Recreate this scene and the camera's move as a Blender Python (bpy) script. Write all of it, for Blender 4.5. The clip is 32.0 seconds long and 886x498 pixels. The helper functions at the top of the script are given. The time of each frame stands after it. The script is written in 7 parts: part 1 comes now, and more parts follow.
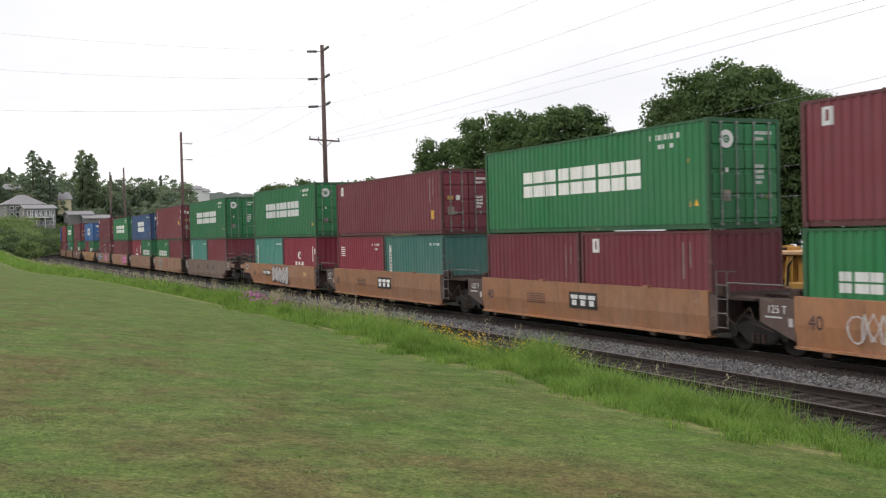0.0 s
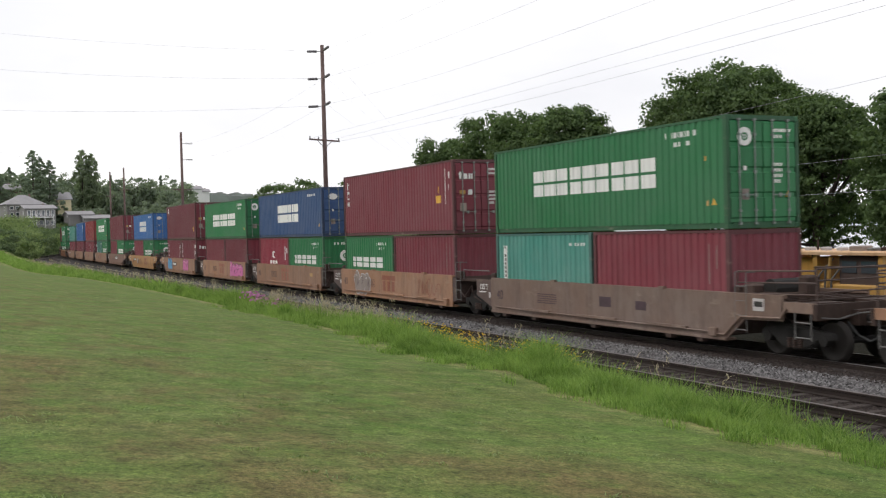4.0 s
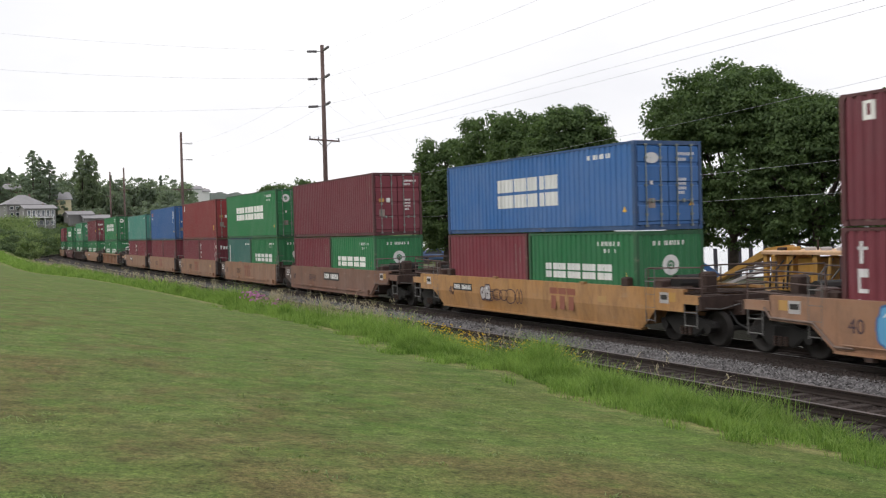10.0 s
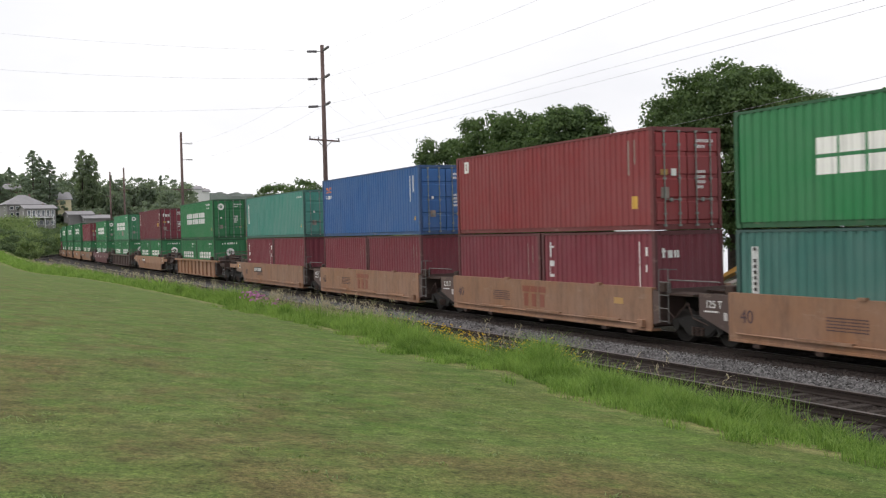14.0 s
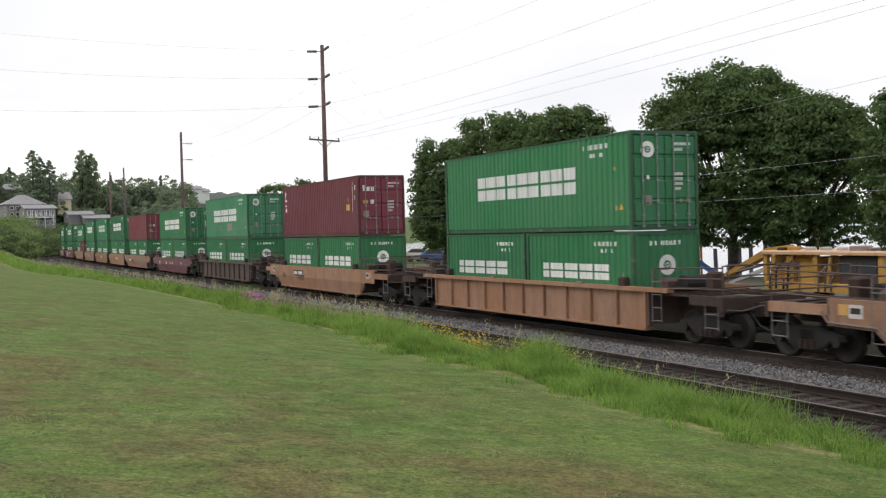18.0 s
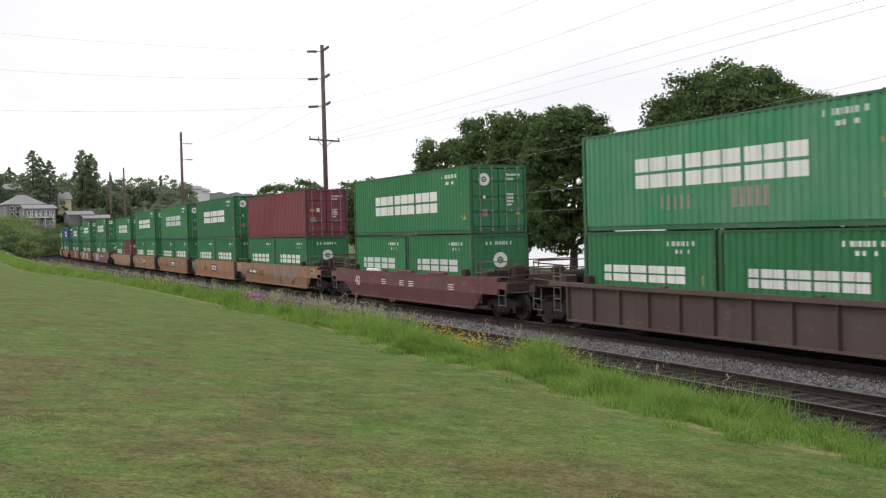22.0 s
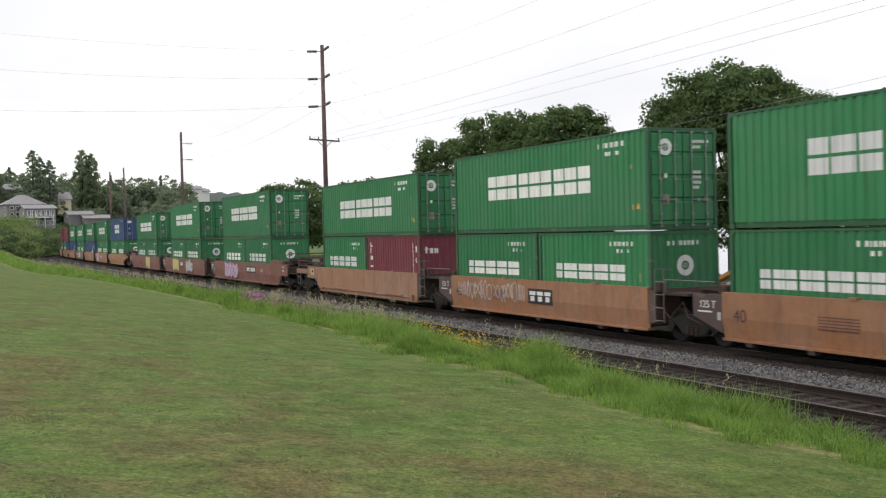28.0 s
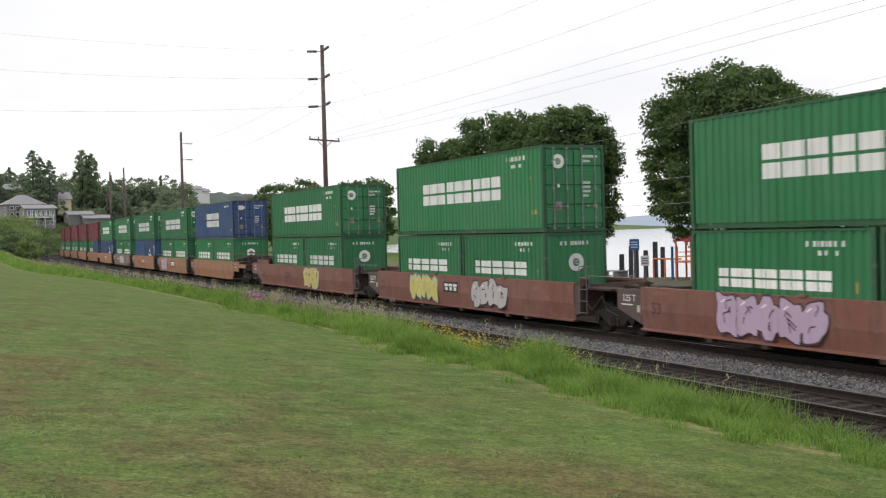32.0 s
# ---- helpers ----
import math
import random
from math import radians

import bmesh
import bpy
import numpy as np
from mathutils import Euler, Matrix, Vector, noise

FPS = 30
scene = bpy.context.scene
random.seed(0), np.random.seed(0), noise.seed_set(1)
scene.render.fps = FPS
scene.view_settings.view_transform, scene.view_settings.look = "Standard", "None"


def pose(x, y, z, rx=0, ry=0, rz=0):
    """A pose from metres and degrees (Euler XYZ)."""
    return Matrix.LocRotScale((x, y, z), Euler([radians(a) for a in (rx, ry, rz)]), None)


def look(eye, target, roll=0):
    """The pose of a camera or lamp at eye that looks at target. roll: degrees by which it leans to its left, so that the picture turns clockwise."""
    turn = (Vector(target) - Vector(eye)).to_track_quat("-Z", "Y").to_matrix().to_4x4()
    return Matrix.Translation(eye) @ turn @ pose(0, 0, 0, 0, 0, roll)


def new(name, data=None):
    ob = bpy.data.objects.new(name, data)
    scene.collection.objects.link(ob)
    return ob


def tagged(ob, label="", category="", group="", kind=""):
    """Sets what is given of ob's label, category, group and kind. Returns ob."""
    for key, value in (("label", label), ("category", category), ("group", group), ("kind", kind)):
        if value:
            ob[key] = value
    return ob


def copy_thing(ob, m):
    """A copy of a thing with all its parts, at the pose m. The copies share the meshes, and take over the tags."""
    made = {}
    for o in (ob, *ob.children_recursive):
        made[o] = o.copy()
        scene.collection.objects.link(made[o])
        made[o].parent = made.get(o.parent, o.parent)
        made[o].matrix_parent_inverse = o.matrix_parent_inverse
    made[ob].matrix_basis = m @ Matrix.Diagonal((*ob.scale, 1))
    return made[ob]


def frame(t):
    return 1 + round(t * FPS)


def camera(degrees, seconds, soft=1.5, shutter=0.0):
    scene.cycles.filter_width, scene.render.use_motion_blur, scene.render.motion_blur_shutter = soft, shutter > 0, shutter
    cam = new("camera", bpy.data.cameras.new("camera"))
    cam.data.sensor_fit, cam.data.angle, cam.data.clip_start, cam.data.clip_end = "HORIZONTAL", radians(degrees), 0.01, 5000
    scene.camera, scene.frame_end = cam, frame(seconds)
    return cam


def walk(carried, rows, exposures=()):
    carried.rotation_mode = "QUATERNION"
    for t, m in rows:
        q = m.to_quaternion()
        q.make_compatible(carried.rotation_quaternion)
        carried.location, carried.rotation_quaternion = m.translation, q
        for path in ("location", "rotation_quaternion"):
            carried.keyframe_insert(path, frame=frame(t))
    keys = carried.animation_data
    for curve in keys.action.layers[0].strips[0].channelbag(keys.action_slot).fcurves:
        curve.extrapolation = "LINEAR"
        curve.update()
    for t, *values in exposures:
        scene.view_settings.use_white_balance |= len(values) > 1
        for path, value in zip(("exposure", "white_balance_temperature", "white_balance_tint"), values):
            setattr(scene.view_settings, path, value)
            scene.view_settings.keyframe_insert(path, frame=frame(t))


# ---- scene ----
import functools

# ---------------------------------------------------------------- camera
EYE = Vector((0.0, 0.0, 3.24))
YAW, TILT, ROLL = radians(64.12), radians(-1.004), -1.513
AHEAD = Vector((-math.sin(YAW) * math.cos(TILT), math.cos(YAW) * math.cos(TILT), math.sin(TILT)))
cam = camera(46.2, 32.0, soft=1.2, shutter=0.2)
CAM_POSE = look(EYE, EYE + AHEAD * 50, ROLL)
walk(cam, [(0.0, CAM_POSE), (32.0, CAM_POSE)])
scene.view_settings.exposure = 0.0

# ---------------------------------------------------------------- sky and sun
SUN_UP, SUN_FROM = radians(48), radians(215)


def make_world():
    w = bpy.data.worlds.new("overcast_sky")
    scene.world = w
    w.use_nodes = True
    nt = w.node_tree
    nt.nodes.clear()
    out = nt.nodes.new("ShaderNodeOutputWorld")
    bg = nt.nodes.new("ShaderNodeBackground")
    sky = nt.nodes.new("ShaderNodeTexSky")
    sky.sky_type = "NISHITA"
    sky.sun_disc = False
    sky.sun_elevation, sky.sun_rotation = SUN_UP, SUN_FROM
    sky.air_density, sky.dust_density = 1.0, 3.0
    tc = nt.nodes.new("ShaderNodeTexCoord")
    mp = nt.nodes.new("ShaderNodeMapping")
    mp.inputs["Scale"].default_value = (1.0, 1.0, 3.0)
    ns = nt.nodes.new("ShaderNodeTexNoise")
    ns.inputs["Scale"].default_value = 2.2
    ns.inputs["Detail"].default_value = 5.0
    rp = nt.nodes.new("ShaderNodeValToRGB")
    rp.color_ramp.elements[0].position, rp.color_ramp.elements[1].position = 0.3, 0.62
    rp.color_ramp.elements[0].color = (9.5, 9.5, 9.95, 1)
    rp.color_ramp.elements[1].color = (11.6, 11.5, 11.6, 1)
    mix = nt.nodes.new("ShaderNodeMixRGB")
    mix.inputs[0].default_value = 0.93
    nt.links.new(tc.outputs["Generated"], mp.inputs["Vector"])
    nt.links.new(mp.outputs["Vector"], ns.inputs["Vector"])
    nt.links.new(ns.outputs["Fac"], rp.inputs["Fac"])
    nt.links.new(sky.outputs["Color"], mix.inputs[1])
    nt.links.new(rp.outputs["Color"], mix.inputs[2])
    nt.links.new(mix.outputs["Color"], bg.inputs["Color"])
    bg.inputs["Strength"].default_value = 0.1
    nt.links.new(bg.outputs["Background"], out.inputs["Surface"])


make_world()
sun = new("sun", bpy.data.lights.new("sun", "SUN"))
sun.data.energy, sun.data.angle, sun.data.color = 1.0, radians(25), (1.0, 0.97, 0.92)
sun.matrix_world = look((-20.0, -36.0, 46.0), (0, 0, 0))

# ---------------------------------------------------------------- materials


class Nodes:
    """A small builder of node materials."""

    def __init__(self, name, rough=0.6, metal=0.0):
        self.m = bpy.data.materials.new(name)
        self.m.use_nodes = True
        self.t = self.m.node_tree
        self.b = self.t.nodes["Principled BSDF"]
        self.b.inputs["Roughness"].default_value = rough
        self.b.inputs["Metallic"].default_value = metal

    def n(self, kind, **values):
        node = self.t.nodes.new(kind)
        for k, v in values.items():
            node.inputs[k.replace("_", " ")].default_value = v
        return node

    def link(self, a, b):
        self.t.links.new(a, b)

    def coords(self, space="Object", scale=(1, 1, 1)):
        c = self.n("ShaderNodeTexCoord")
        mp = self.n("ShaderNodeMapping", Scale=scale)
        self.link(c.outputs[space], mp.inputs["Vector"])
        return mp.outputs["Vector"]

    def noise(self, vec, scale, detail=4.0, rough=0.55):
        x = self.n("ShaderNodeTexNoise", Scale=scale, Detail=detail, Roughness=rough)
        self.link(vec, x.inputs["Vector"])
        return x.outputs["Fac"]

    def ramp(self, fac, *stops):
        r = self.n("ShaderNodeValToRGB")
        els = r.color_ramp.elements
        while len(els) < len(stops):
            els.new(0.5)
        for e, (p, c) in zip(els, stops):
            e.position = p
            e.color = (*c, 1) if len(c) == 3 else c
        self.link(fac, r.inputs["Fac"])
        return r.outputs["Color"]

    def mix(self, fac, a, b, mode="MIX"):
        x = self.n("ShaderNodeMixRGB")
        x.blend_type = mode
        for v, s in ((fac, x.inputs[0]), (a, x.inputs[1]), (b, x.inputs[2])):
            if isinstance(v, (int, float)):
                s.default_value = v
            elif isinstance(v, tuple):
                s.default_value = (*v, 1)
            else:
                self.link(v, s)
        return x.outputs["Color"]

    def n_map(self, value, lo, hi):
        x = self.n("ShaderNodeMapRange", From_Min=lo, From_Max=hi)
        self.link(value, x.inputs["Value"])
        return x.outputs["Result"]

    def random(self):
        return self.n("ShaderNodeObjectInfo").outputs["Random"]

    def island(self):
        return self.n("ShaderNodeNewGeometry").outputs["Random Per Island"]

    def bump(self, height, strength=0.3, distance=0.01):
        x = self.n("ShaderNodeBump", Strength=strength, Distance=distance)
        self.link(height, x.inputs["Height"])
        self.link(x.outputs["Normal"], self.b.inputs["Normal"])

    def base(self, col):
        if isinstance(col, tuple):
            self.b.inputs["Base Color"].default_value = (*col, 1)
        else:
            self.link(col, self.b.inputs["Base Color"])

    def rough(self, fac, lo, hi):
        x = self.n("ShaderNodeMapRange", To_Min=lo, To_Max=hi)
        self.link(fac, x.inputs["Value"])
        self.link(x.outputs["Result"], self.b.inputs["Roughness"])


def darker(c, k):
    return tuple(v * k for v in c)


def painted_steel(name, col, fade=0.25, rust=0.35, rough=0.5, grime=0.0):
    """Weathered paint on steel: uneven fading, run-down streaks, rust spots."""
    m = Nodes(name, rough)
    o = m.coords()
    streak = m.noise(m.coords("Object", (3.0, 3.0, 0.25)), 1.6, 5.0)
    blot = m.noise(o, 0.55, 4.0)
    fine = m.noise(o, 14.0, 3.0)
    grey = sum(col) / 3
    faded = tuple(min(1, v * 0.75 + (grey + 0.12) * 0.32) for v in col)
    c = m.mix(m.ramp(blot, (0.35, (0, 0, 0)), (0.75, (fade * 2, fade * 2, fade * 2))), col, faded)
    c = m.mix(m.ramp(streak, (0.52, (0, 0, 0)), (0.78, (0.5, 0.5, 0.5))), c, darker(col, 0.55))
    tone = m.ramp(m.random(), (0.0, (0.82, 0.82, 0.84)), (1.0, (1.12, 1.1, 1.08)))
    c = m.mix(1.0, c, tone, "MULTIPLY")
    spots = m.noise(o, 3.7, 8.0, 0.7)
    c = m.mix(m.ramp(spots, (0.66, (0, 0, 0)), (0.74, (rust, rust, rust))), c, (0.12, 0.05, 0.03))
    if grime:
        soil = m.noise(m.coords("Object", (2.2, 2.2, 0.7)), 1.5, 9.0, 0.8)
        c = m.mix(m.ramp(soil, (0.46, (0, 0, 0)), (0.72, (grime * 0.75,) * 3)), c, (0.075, 0.048, 0.036))
        pale = m.noise(m.coords("Object", (0.5, 1.0, 1.4)), 2.3, 7.0, 0.75)
        c = m.mix(m.ramp(pale, (0.58, (0, 0, 0)), (0.72, (0.3, 0.3, 0.3))), c, (0.42, 0.33, 0.26))
    m.base(c)
    m.rough(fine, rough - 0.1, rough + 0.15)
    m.bump(fine, 0.12, 0.004)
    return m.m


def plain(name, col, rough=0.7, metal=0.0, vary=0.25, scale=6.0, bump=0.2):
    m = Nodes(name, rough, metal)
    o = m.coords()
    a = m.noise(o, scale, 5.0)
    b = m.noise(o, scale * 0.13, 3.0)
    c = m.mix(m.ramp(a, (0.3, (0, 0, 0)), (0.7, (1, 1, 1))), darker(col, 1 - vary), darker(col, 1 + vary))
    c = m.mix(m.ramp(b, (0.35, (0, 0, 0)), (0.7, (0.5, 0.5, 0.5))), c, darker(col, 1 - vary * 1.4))
    m.base(c)
    m.bump(a, bump, 0.01)
    return m.m


PAINT = {
    "green": painted_steel("green_container_paint", (0.02, 0.19, 0.064)),
    "pale_green": painted_steel("faded_green_container_paint", (0.036, 0.235, 0.105), 0.5),
    "maroon": painted_steel("maroon_container_paint", (0.19, 0.028, 0.045)),
    "red": painted_steel("red_container_paint", (0.27, 0.032, 0.036)),
    "crimson": painted_steel("crimson_container_paint", (0.25, 0.02, 0.045)),
    "dark_blue": painted_steel("dark_blue_container_paint", (0.028, 0.075, 0.20)),
    "blue": painted_steel("blue_container_paint", (0.03, 0.13, 0.37)),
    "teal": painted_steel("teal_container_paint", (0.065, 0.27, 0.22), 0.4),
    "dark_teal": painted_steel("dark_teal_container_paint", (0.045, 0.165, 0.14), 0.4),
}
CAR_PAINT = {
    "orange": painted_steel("orange_railcar_paint", (0.36, 0.16, 0.068), 0.35, 0.5, 0.6, 0.75),
    "tan": painted_steel("tan_railcar_paint", (0.32, 0.158, 0.08), 0.4, 0.5, 0.6, 0.75),
    "brown": painted_steel("brown_railcar_paint", (0.215, 0.1, 0.06), 0.4, 0.5, 0.65, 0.75),
    "dusty": painted_steel("dusty_brown_railcar_paint", (0.2, 0.125, 0.09), 0.5, 0.5, 0.7, 0.75),
    "rust": painted_steel("rust_red_railcar_paint", (0.23, 0.085, 0.058), 0.35, 0.5, 0.65, 0.75),
    "maroon": painted_steel("maroon_railcar_paint", (0.17, 0.05, 0.055), 0.3, 0.4, 0.6, 0.75),
    "dark": painted_steel("dark_brown_railcar_paint", (0.085, 0.05, 0.042), 0.3, 0.5, 0.65, 0.75),
    "yellow": painted_steel("yellow_orange_railcar_paint", (0.4, 0.2, 0.06), 0.3, 0.45, 0.6, 0.75),
}
EDGE_PAINT = {k: painted_steel(k + "_weathered_frame_paint", tuple(0.6 * v + 0.006 for v in c), 0.2, 0.8, 0.6, 0.3) for k, c in (
    ("green", (0.02, 0.17, 0.06)), ("pale_green", (0.033, 0.2, 0.09)), ("maroon", (0.165, 0.035, 0.042)), ("red", (0.24, 0.032, 0.035)), ("crimson", (0.22, 0.02, 0.04)),
    ("dark_blue", (0.028, 0.075, 0.19)), ("blue", (0.03, 0.12, 0.33)), ("teal", (0.07, 0.24, 0.2)), ("dark_teal", (0.05, 0.15, 0.13)))}
WHITE = painted_steel("white_marking_paint", (0.8, 0.8, 0.78), 0.2, 0.15)
BLACK = plain("black_marking_paint", (0.025, 0.022, 0.02), 0.6)
MARK = {
    "white": WHITE, "black": BLACK,
    "yellow": painted_steel("yellow_marking_paint", (0.75, 0.42, 0.03)),
    "faded_yellow": painted_steel("faded_yellow_paint", (0.5, 0.27, 0.05), 0.4, 0.5),
    "ghost": painted_steel("faded_red_marking_paint", (0.24, 0.065, 0.035)),
    "silver": painted_steel("silver_spray_paint", (0.5, 0.47, 0.46)),
    "pink": painted_steel("pink_spray_paint", (0.55, 0.1, 0.33)),
    "sky": painted_steel("pale_blue_spray_paint", (0.1, 0.35, 0.6)),
    "navy": painted_steel("navy_spray_paint", (0.03, 0.11, 0.3)),
    "lilac": painted_steel("lilac_spray_paint", (0.5, 0.36, 0.5)),
    "lemon": painted_steel("lemon_spray_paint", (0.6, 0.5, 0.12)),
    "mint": painted_steel("mint_spray_paint", (0.2, 0.5, 0.45)),
    "dark": plain("dark_spray_paint", (0.07, 0.04, 0.05), 0.6),
    "grey": painted_steel("grey_primer_patch", (0.3, 0.24, 0.21), 0.4, 0.6, 0.6, 0.6),
    "orange": painted_steel("orange_logo_paint", (0.7, 0.2, 0.06)),
    "red": painted_steel("red_logo_paint", (0.6, 0.05, 0.05)),
}
GREASE = plain("greasy_black_steel", (0.013, 0.011, 0.01), 0.8, 0.0)
RUSTY = plain("rusty_brown_steel", (0.055, 0.032, 0.025), 0.85, 0.1)
GALV = plain("worn_grey_steel", (0.17, 0.16, 0.155), 0.55, 0.4)
ROD_STEEL = plain("pale_worn_steel_rod", (0.26, 0.29, 0.27), 0.5, 0.3)
RUBBER = plain("black_rubber", (0.03, 0.03, 0.03), 0.8)
WHEEL = plain("worn_wheel_steel", (0.02, 0.016, 0.014), 0.75, 0.1)

# ---------------------------------------------------------------- mesh helpers


def box(bm, x0, x1, y0, y1, z0, z1, m=None):
    vs = [bm.verts.new(Vector(p) if m is None else m @ Vector(p)) for p in
          ((x0, y0, z0), (x1, y0, z0), (x1, y1, z0), (x0, y1, z0), (x0, y0, z1), (x1, y0, z1), (x1, y1, z1), (x0, y1, z1))]
    for f in ((3, 2, 1, 0), (4, 5, 6, 7), (0, 1, 5, 4), (1, 2, 6, 5), (2, 3, 7, 6), (3, 0, 4, 7)):
        bm.faces.new([vs[i] for i in f])
    return vs


def bevelled(bm, x0, x1, y0, y1, z0, z1, r):
    """A box with chamfered vertical and top edges."""
    rings = []
    for z, k in ((z0, 0.0), (z1 - r, 0.0), (z1, r)):
        a, b, c, d = x0 + k, x1 - k, y0 + k, y1 - k
        q = r * 0.8
        rings.append([bm.verts.new(p) for p in ((a + q, c, z), (b - q, c, z), (b, c + q, z), (b, d - q, z), (b - q, d, z), (a + q, d, z), (a, d - q, z), (a, c + q, z))])
    for lo, hi in zip(rings, rings[1:]):
        for i in range(8):
            j = (i + 1) % 8
            bm.faces.new((lo[i], lo[j], hi[j], hi[i]))
    bm.faces.new(rings[-1])
    bm.faces.new(rings[0][::-1])


def tube(bm, a, b, r0, r1=None, n=8, caps=True):
    a, b = Vector(a), Vector(b)
    r1 = r0 if r1 is None else r1
    q = (b - a).to_track_quat("Z", "Y")
    ra = [bm.verts.new(a + q @ Vector((math.cos(i * math.tau / n) * r0, math.sin(i * math.tau / n) * r0, 0))) for i in range(n)]
    rb = [bm.verts.new(b + q @ Vector((math.cos(i * math.tau / n) * r1, math.sin(i * math.tau / n) * r1, 0))) for i in range(n)]
    for i in range(n):
        j = (i + 1) % n
        bm.faces.new((ra[i], ra[j], rb[j], rb[i]))
    if caps:
        bm.faces.new(ra[::-1])
        bm.faces.new(rb)


def prism(bm, outline, y0, y1):
    """An outline in x, z pulled along y."""
    a = [bm.verts.new((x, y0, z)) for x, z in outline]
    b = [bm.verts.new((x, y1, z)) for x, z in outline]
    n = len(outline)
    for i in range(n):
        j = (i + 1) % n
        bm.faces.new((a[i], a[j], b[j], b[i]))
    bm.faces.new(a[::-1])
    bm.faces.new(b)


def mesh_of(name, bm, mat, smooth=False):
    me = bpy.data.meshes.new(name)
    bmesh.ops.recalc_face_normals(bm, faces=bm.faces[:])
    bm.to_mesh(me)
    bm.free()
    for mt in (mat if isinstance(mat, (list, tuple)) else [mat]):
        me.materials.append(mt)
    if smooth:
        me.polygons.foreach_set("use_smooth", [True] * len(me.polygons))
    return me


def raw_mesh(name, verts, faces, mat, smooth=False):
    me = bpy.data.meshes.new(name)
    me.from_pydata(verts, [], faces)
    for mt in (mat if isinstance(mat, (list, tuple)) else [mat]):
        me.materials.append(mt)
    if smooth:
        me.polygons.foreach_set("use_smooth", [True] * len(me.polygons))
    return me


def put(name, me, parent, label="", m=None):
    """A mesh object under a thing or a part."""
    ob = new(name, me)
    ob.parent = parent
    if m is not None:
        ob.matrix_basis = m
    if label:
        ob["label"] = label
    if name in ("numbering", "lettering", "end_numbering", "brand_glyph", "name_line", "end_mark", "notice", "spray_outline", "spray_fill", "brand_mark", "peeled_patch"):
        ob["kind"] = "stuff"
    return ob


def part(name, bm, mat, parent, label="", m=None, smooth=False):
    return put(name, mesh_of(name, bm, mat, smooth), parent, label, m)


def empty(name, m=None):
    ob = new(name)
    ob.empty_display_size = 0.3
    if m is not None:
        ob.matrix_basis = m
    return ob


# ---------------------------------------------------------------- the line of the track
TRACK_Y = 19.2            # middle of the train's track where it is straight
NEAR_Y = 14.68            # middle of the nearer track
BEND, SOFT_K, TIGHT, TIGHT_K = -5.4, 0.000212, -205.0, 1 / 250


def line_table():
    ds = 0.5
    u = np.arange(0, 760, ds)
    v = u + TIGHT - BEND
    k = np.clip(u / 40, 0, 1) * SOFT_K + np.clip(v / 20, 0, 1) * (TIGHT_K - SOFT_K) - np.clip((v - 140) / 20, 0, 1) * TIGHT_K
    th = np.concatenate([[0], np.cumsum((k[1:] + k[:-1]) / 2 * ds)])
    mid = (th[1:] + th[:-1]) / 2
    return u, np.concatenate([[0], np.cumsum(np.cos(mid) * ds)]), np.concatenate([[0], np.cumsum(np.sin(mid) * ds)]), th


LINE_U, LINE_X, LINE_Y, LINE_TH = line_table()


def along(s, side=0.0):
    """Place and heading at the length s on the track's line; side: metres to the far side of it."""
    u = BEND - s
    if u <= 0:
        return s, side, 0.0
    x, y, th = (float(np.interp(u, LINE_U, t)) for t in (LINE_X, LINE_Y, LINE_TH))
    return BEND - x + math.sin(th) * side, y + math.cos(th) * side, -th


def rolled(t):
    """Metres that the train has gone at t seconds, from its place at 16 s."""
    return 12.956 * (t - 16) - 0.00466 * (t - 16) ** 2 / 2


def on_track(s, z=0.0):
    x, y, a = along(s)
    return Matrix.Translation((x, TRACK_Y + y, z)) @ Matrix.Rotation(a, 4, "Z")


MOVING = []               # things of the train with their place at 16 s and height
# ---------------------------------------------------------------- ground, water, track


def smooth(a, b, x):
    t = min(1.0, max(0.0, (x - a) / (b - a)))
    return t * t * (3 - 2 * t)


@functools.lru_cache(maxsize=None)
def shift(x):
    """How far the line has bent away at x."""
    return along(x)[1] if x > -150 else 0.0


def bed_side(x, y):
    """Metres from the train's track to its far side, roughly, on the plan."""
    if x > BEND:
        return y - TRACK_Y
    i = int(np.argmin((BEND - LINE_X - x) ** 2 + (TRACK_Y + LINE_Y - y) ** 2))
    th = LINE_TH[i]
    return (x - (BEND - LINE_X[i])) * math.sin(th) + (y - TRACK_Y - LINE_Y[i]) * math.cos(th)


EDGE_TABLE = {}
EDGE_PLAN = ((-250, 2.0), (-130, 3.9), (-118, 4.8), (-102, 6.3), (-87, 7.6), (-78, 8.8), (-62, 9.6), (-47, 9.8), (-30, 9.95), (-25, 9.8), (-20.5, 9.2), (-17, 9.6), (-14, 8.95), (-12, 9.05), (-10, 9.0), (-8.3, 9.4), (20, 9.5))


def lawn_edge(x):
    """Where the mower stops, metres across from the eye; it wanders along the bank."""
    k = round(x * 20)
    if k not in EDGE_TABLE:
        EDGE_TABLE[k] = float(np.interp(k / 20, [p[0] for p in EDGE_PLAN], [p[1] for p in EDGE_PLAN]))
    return EDGE_TABLE[k]


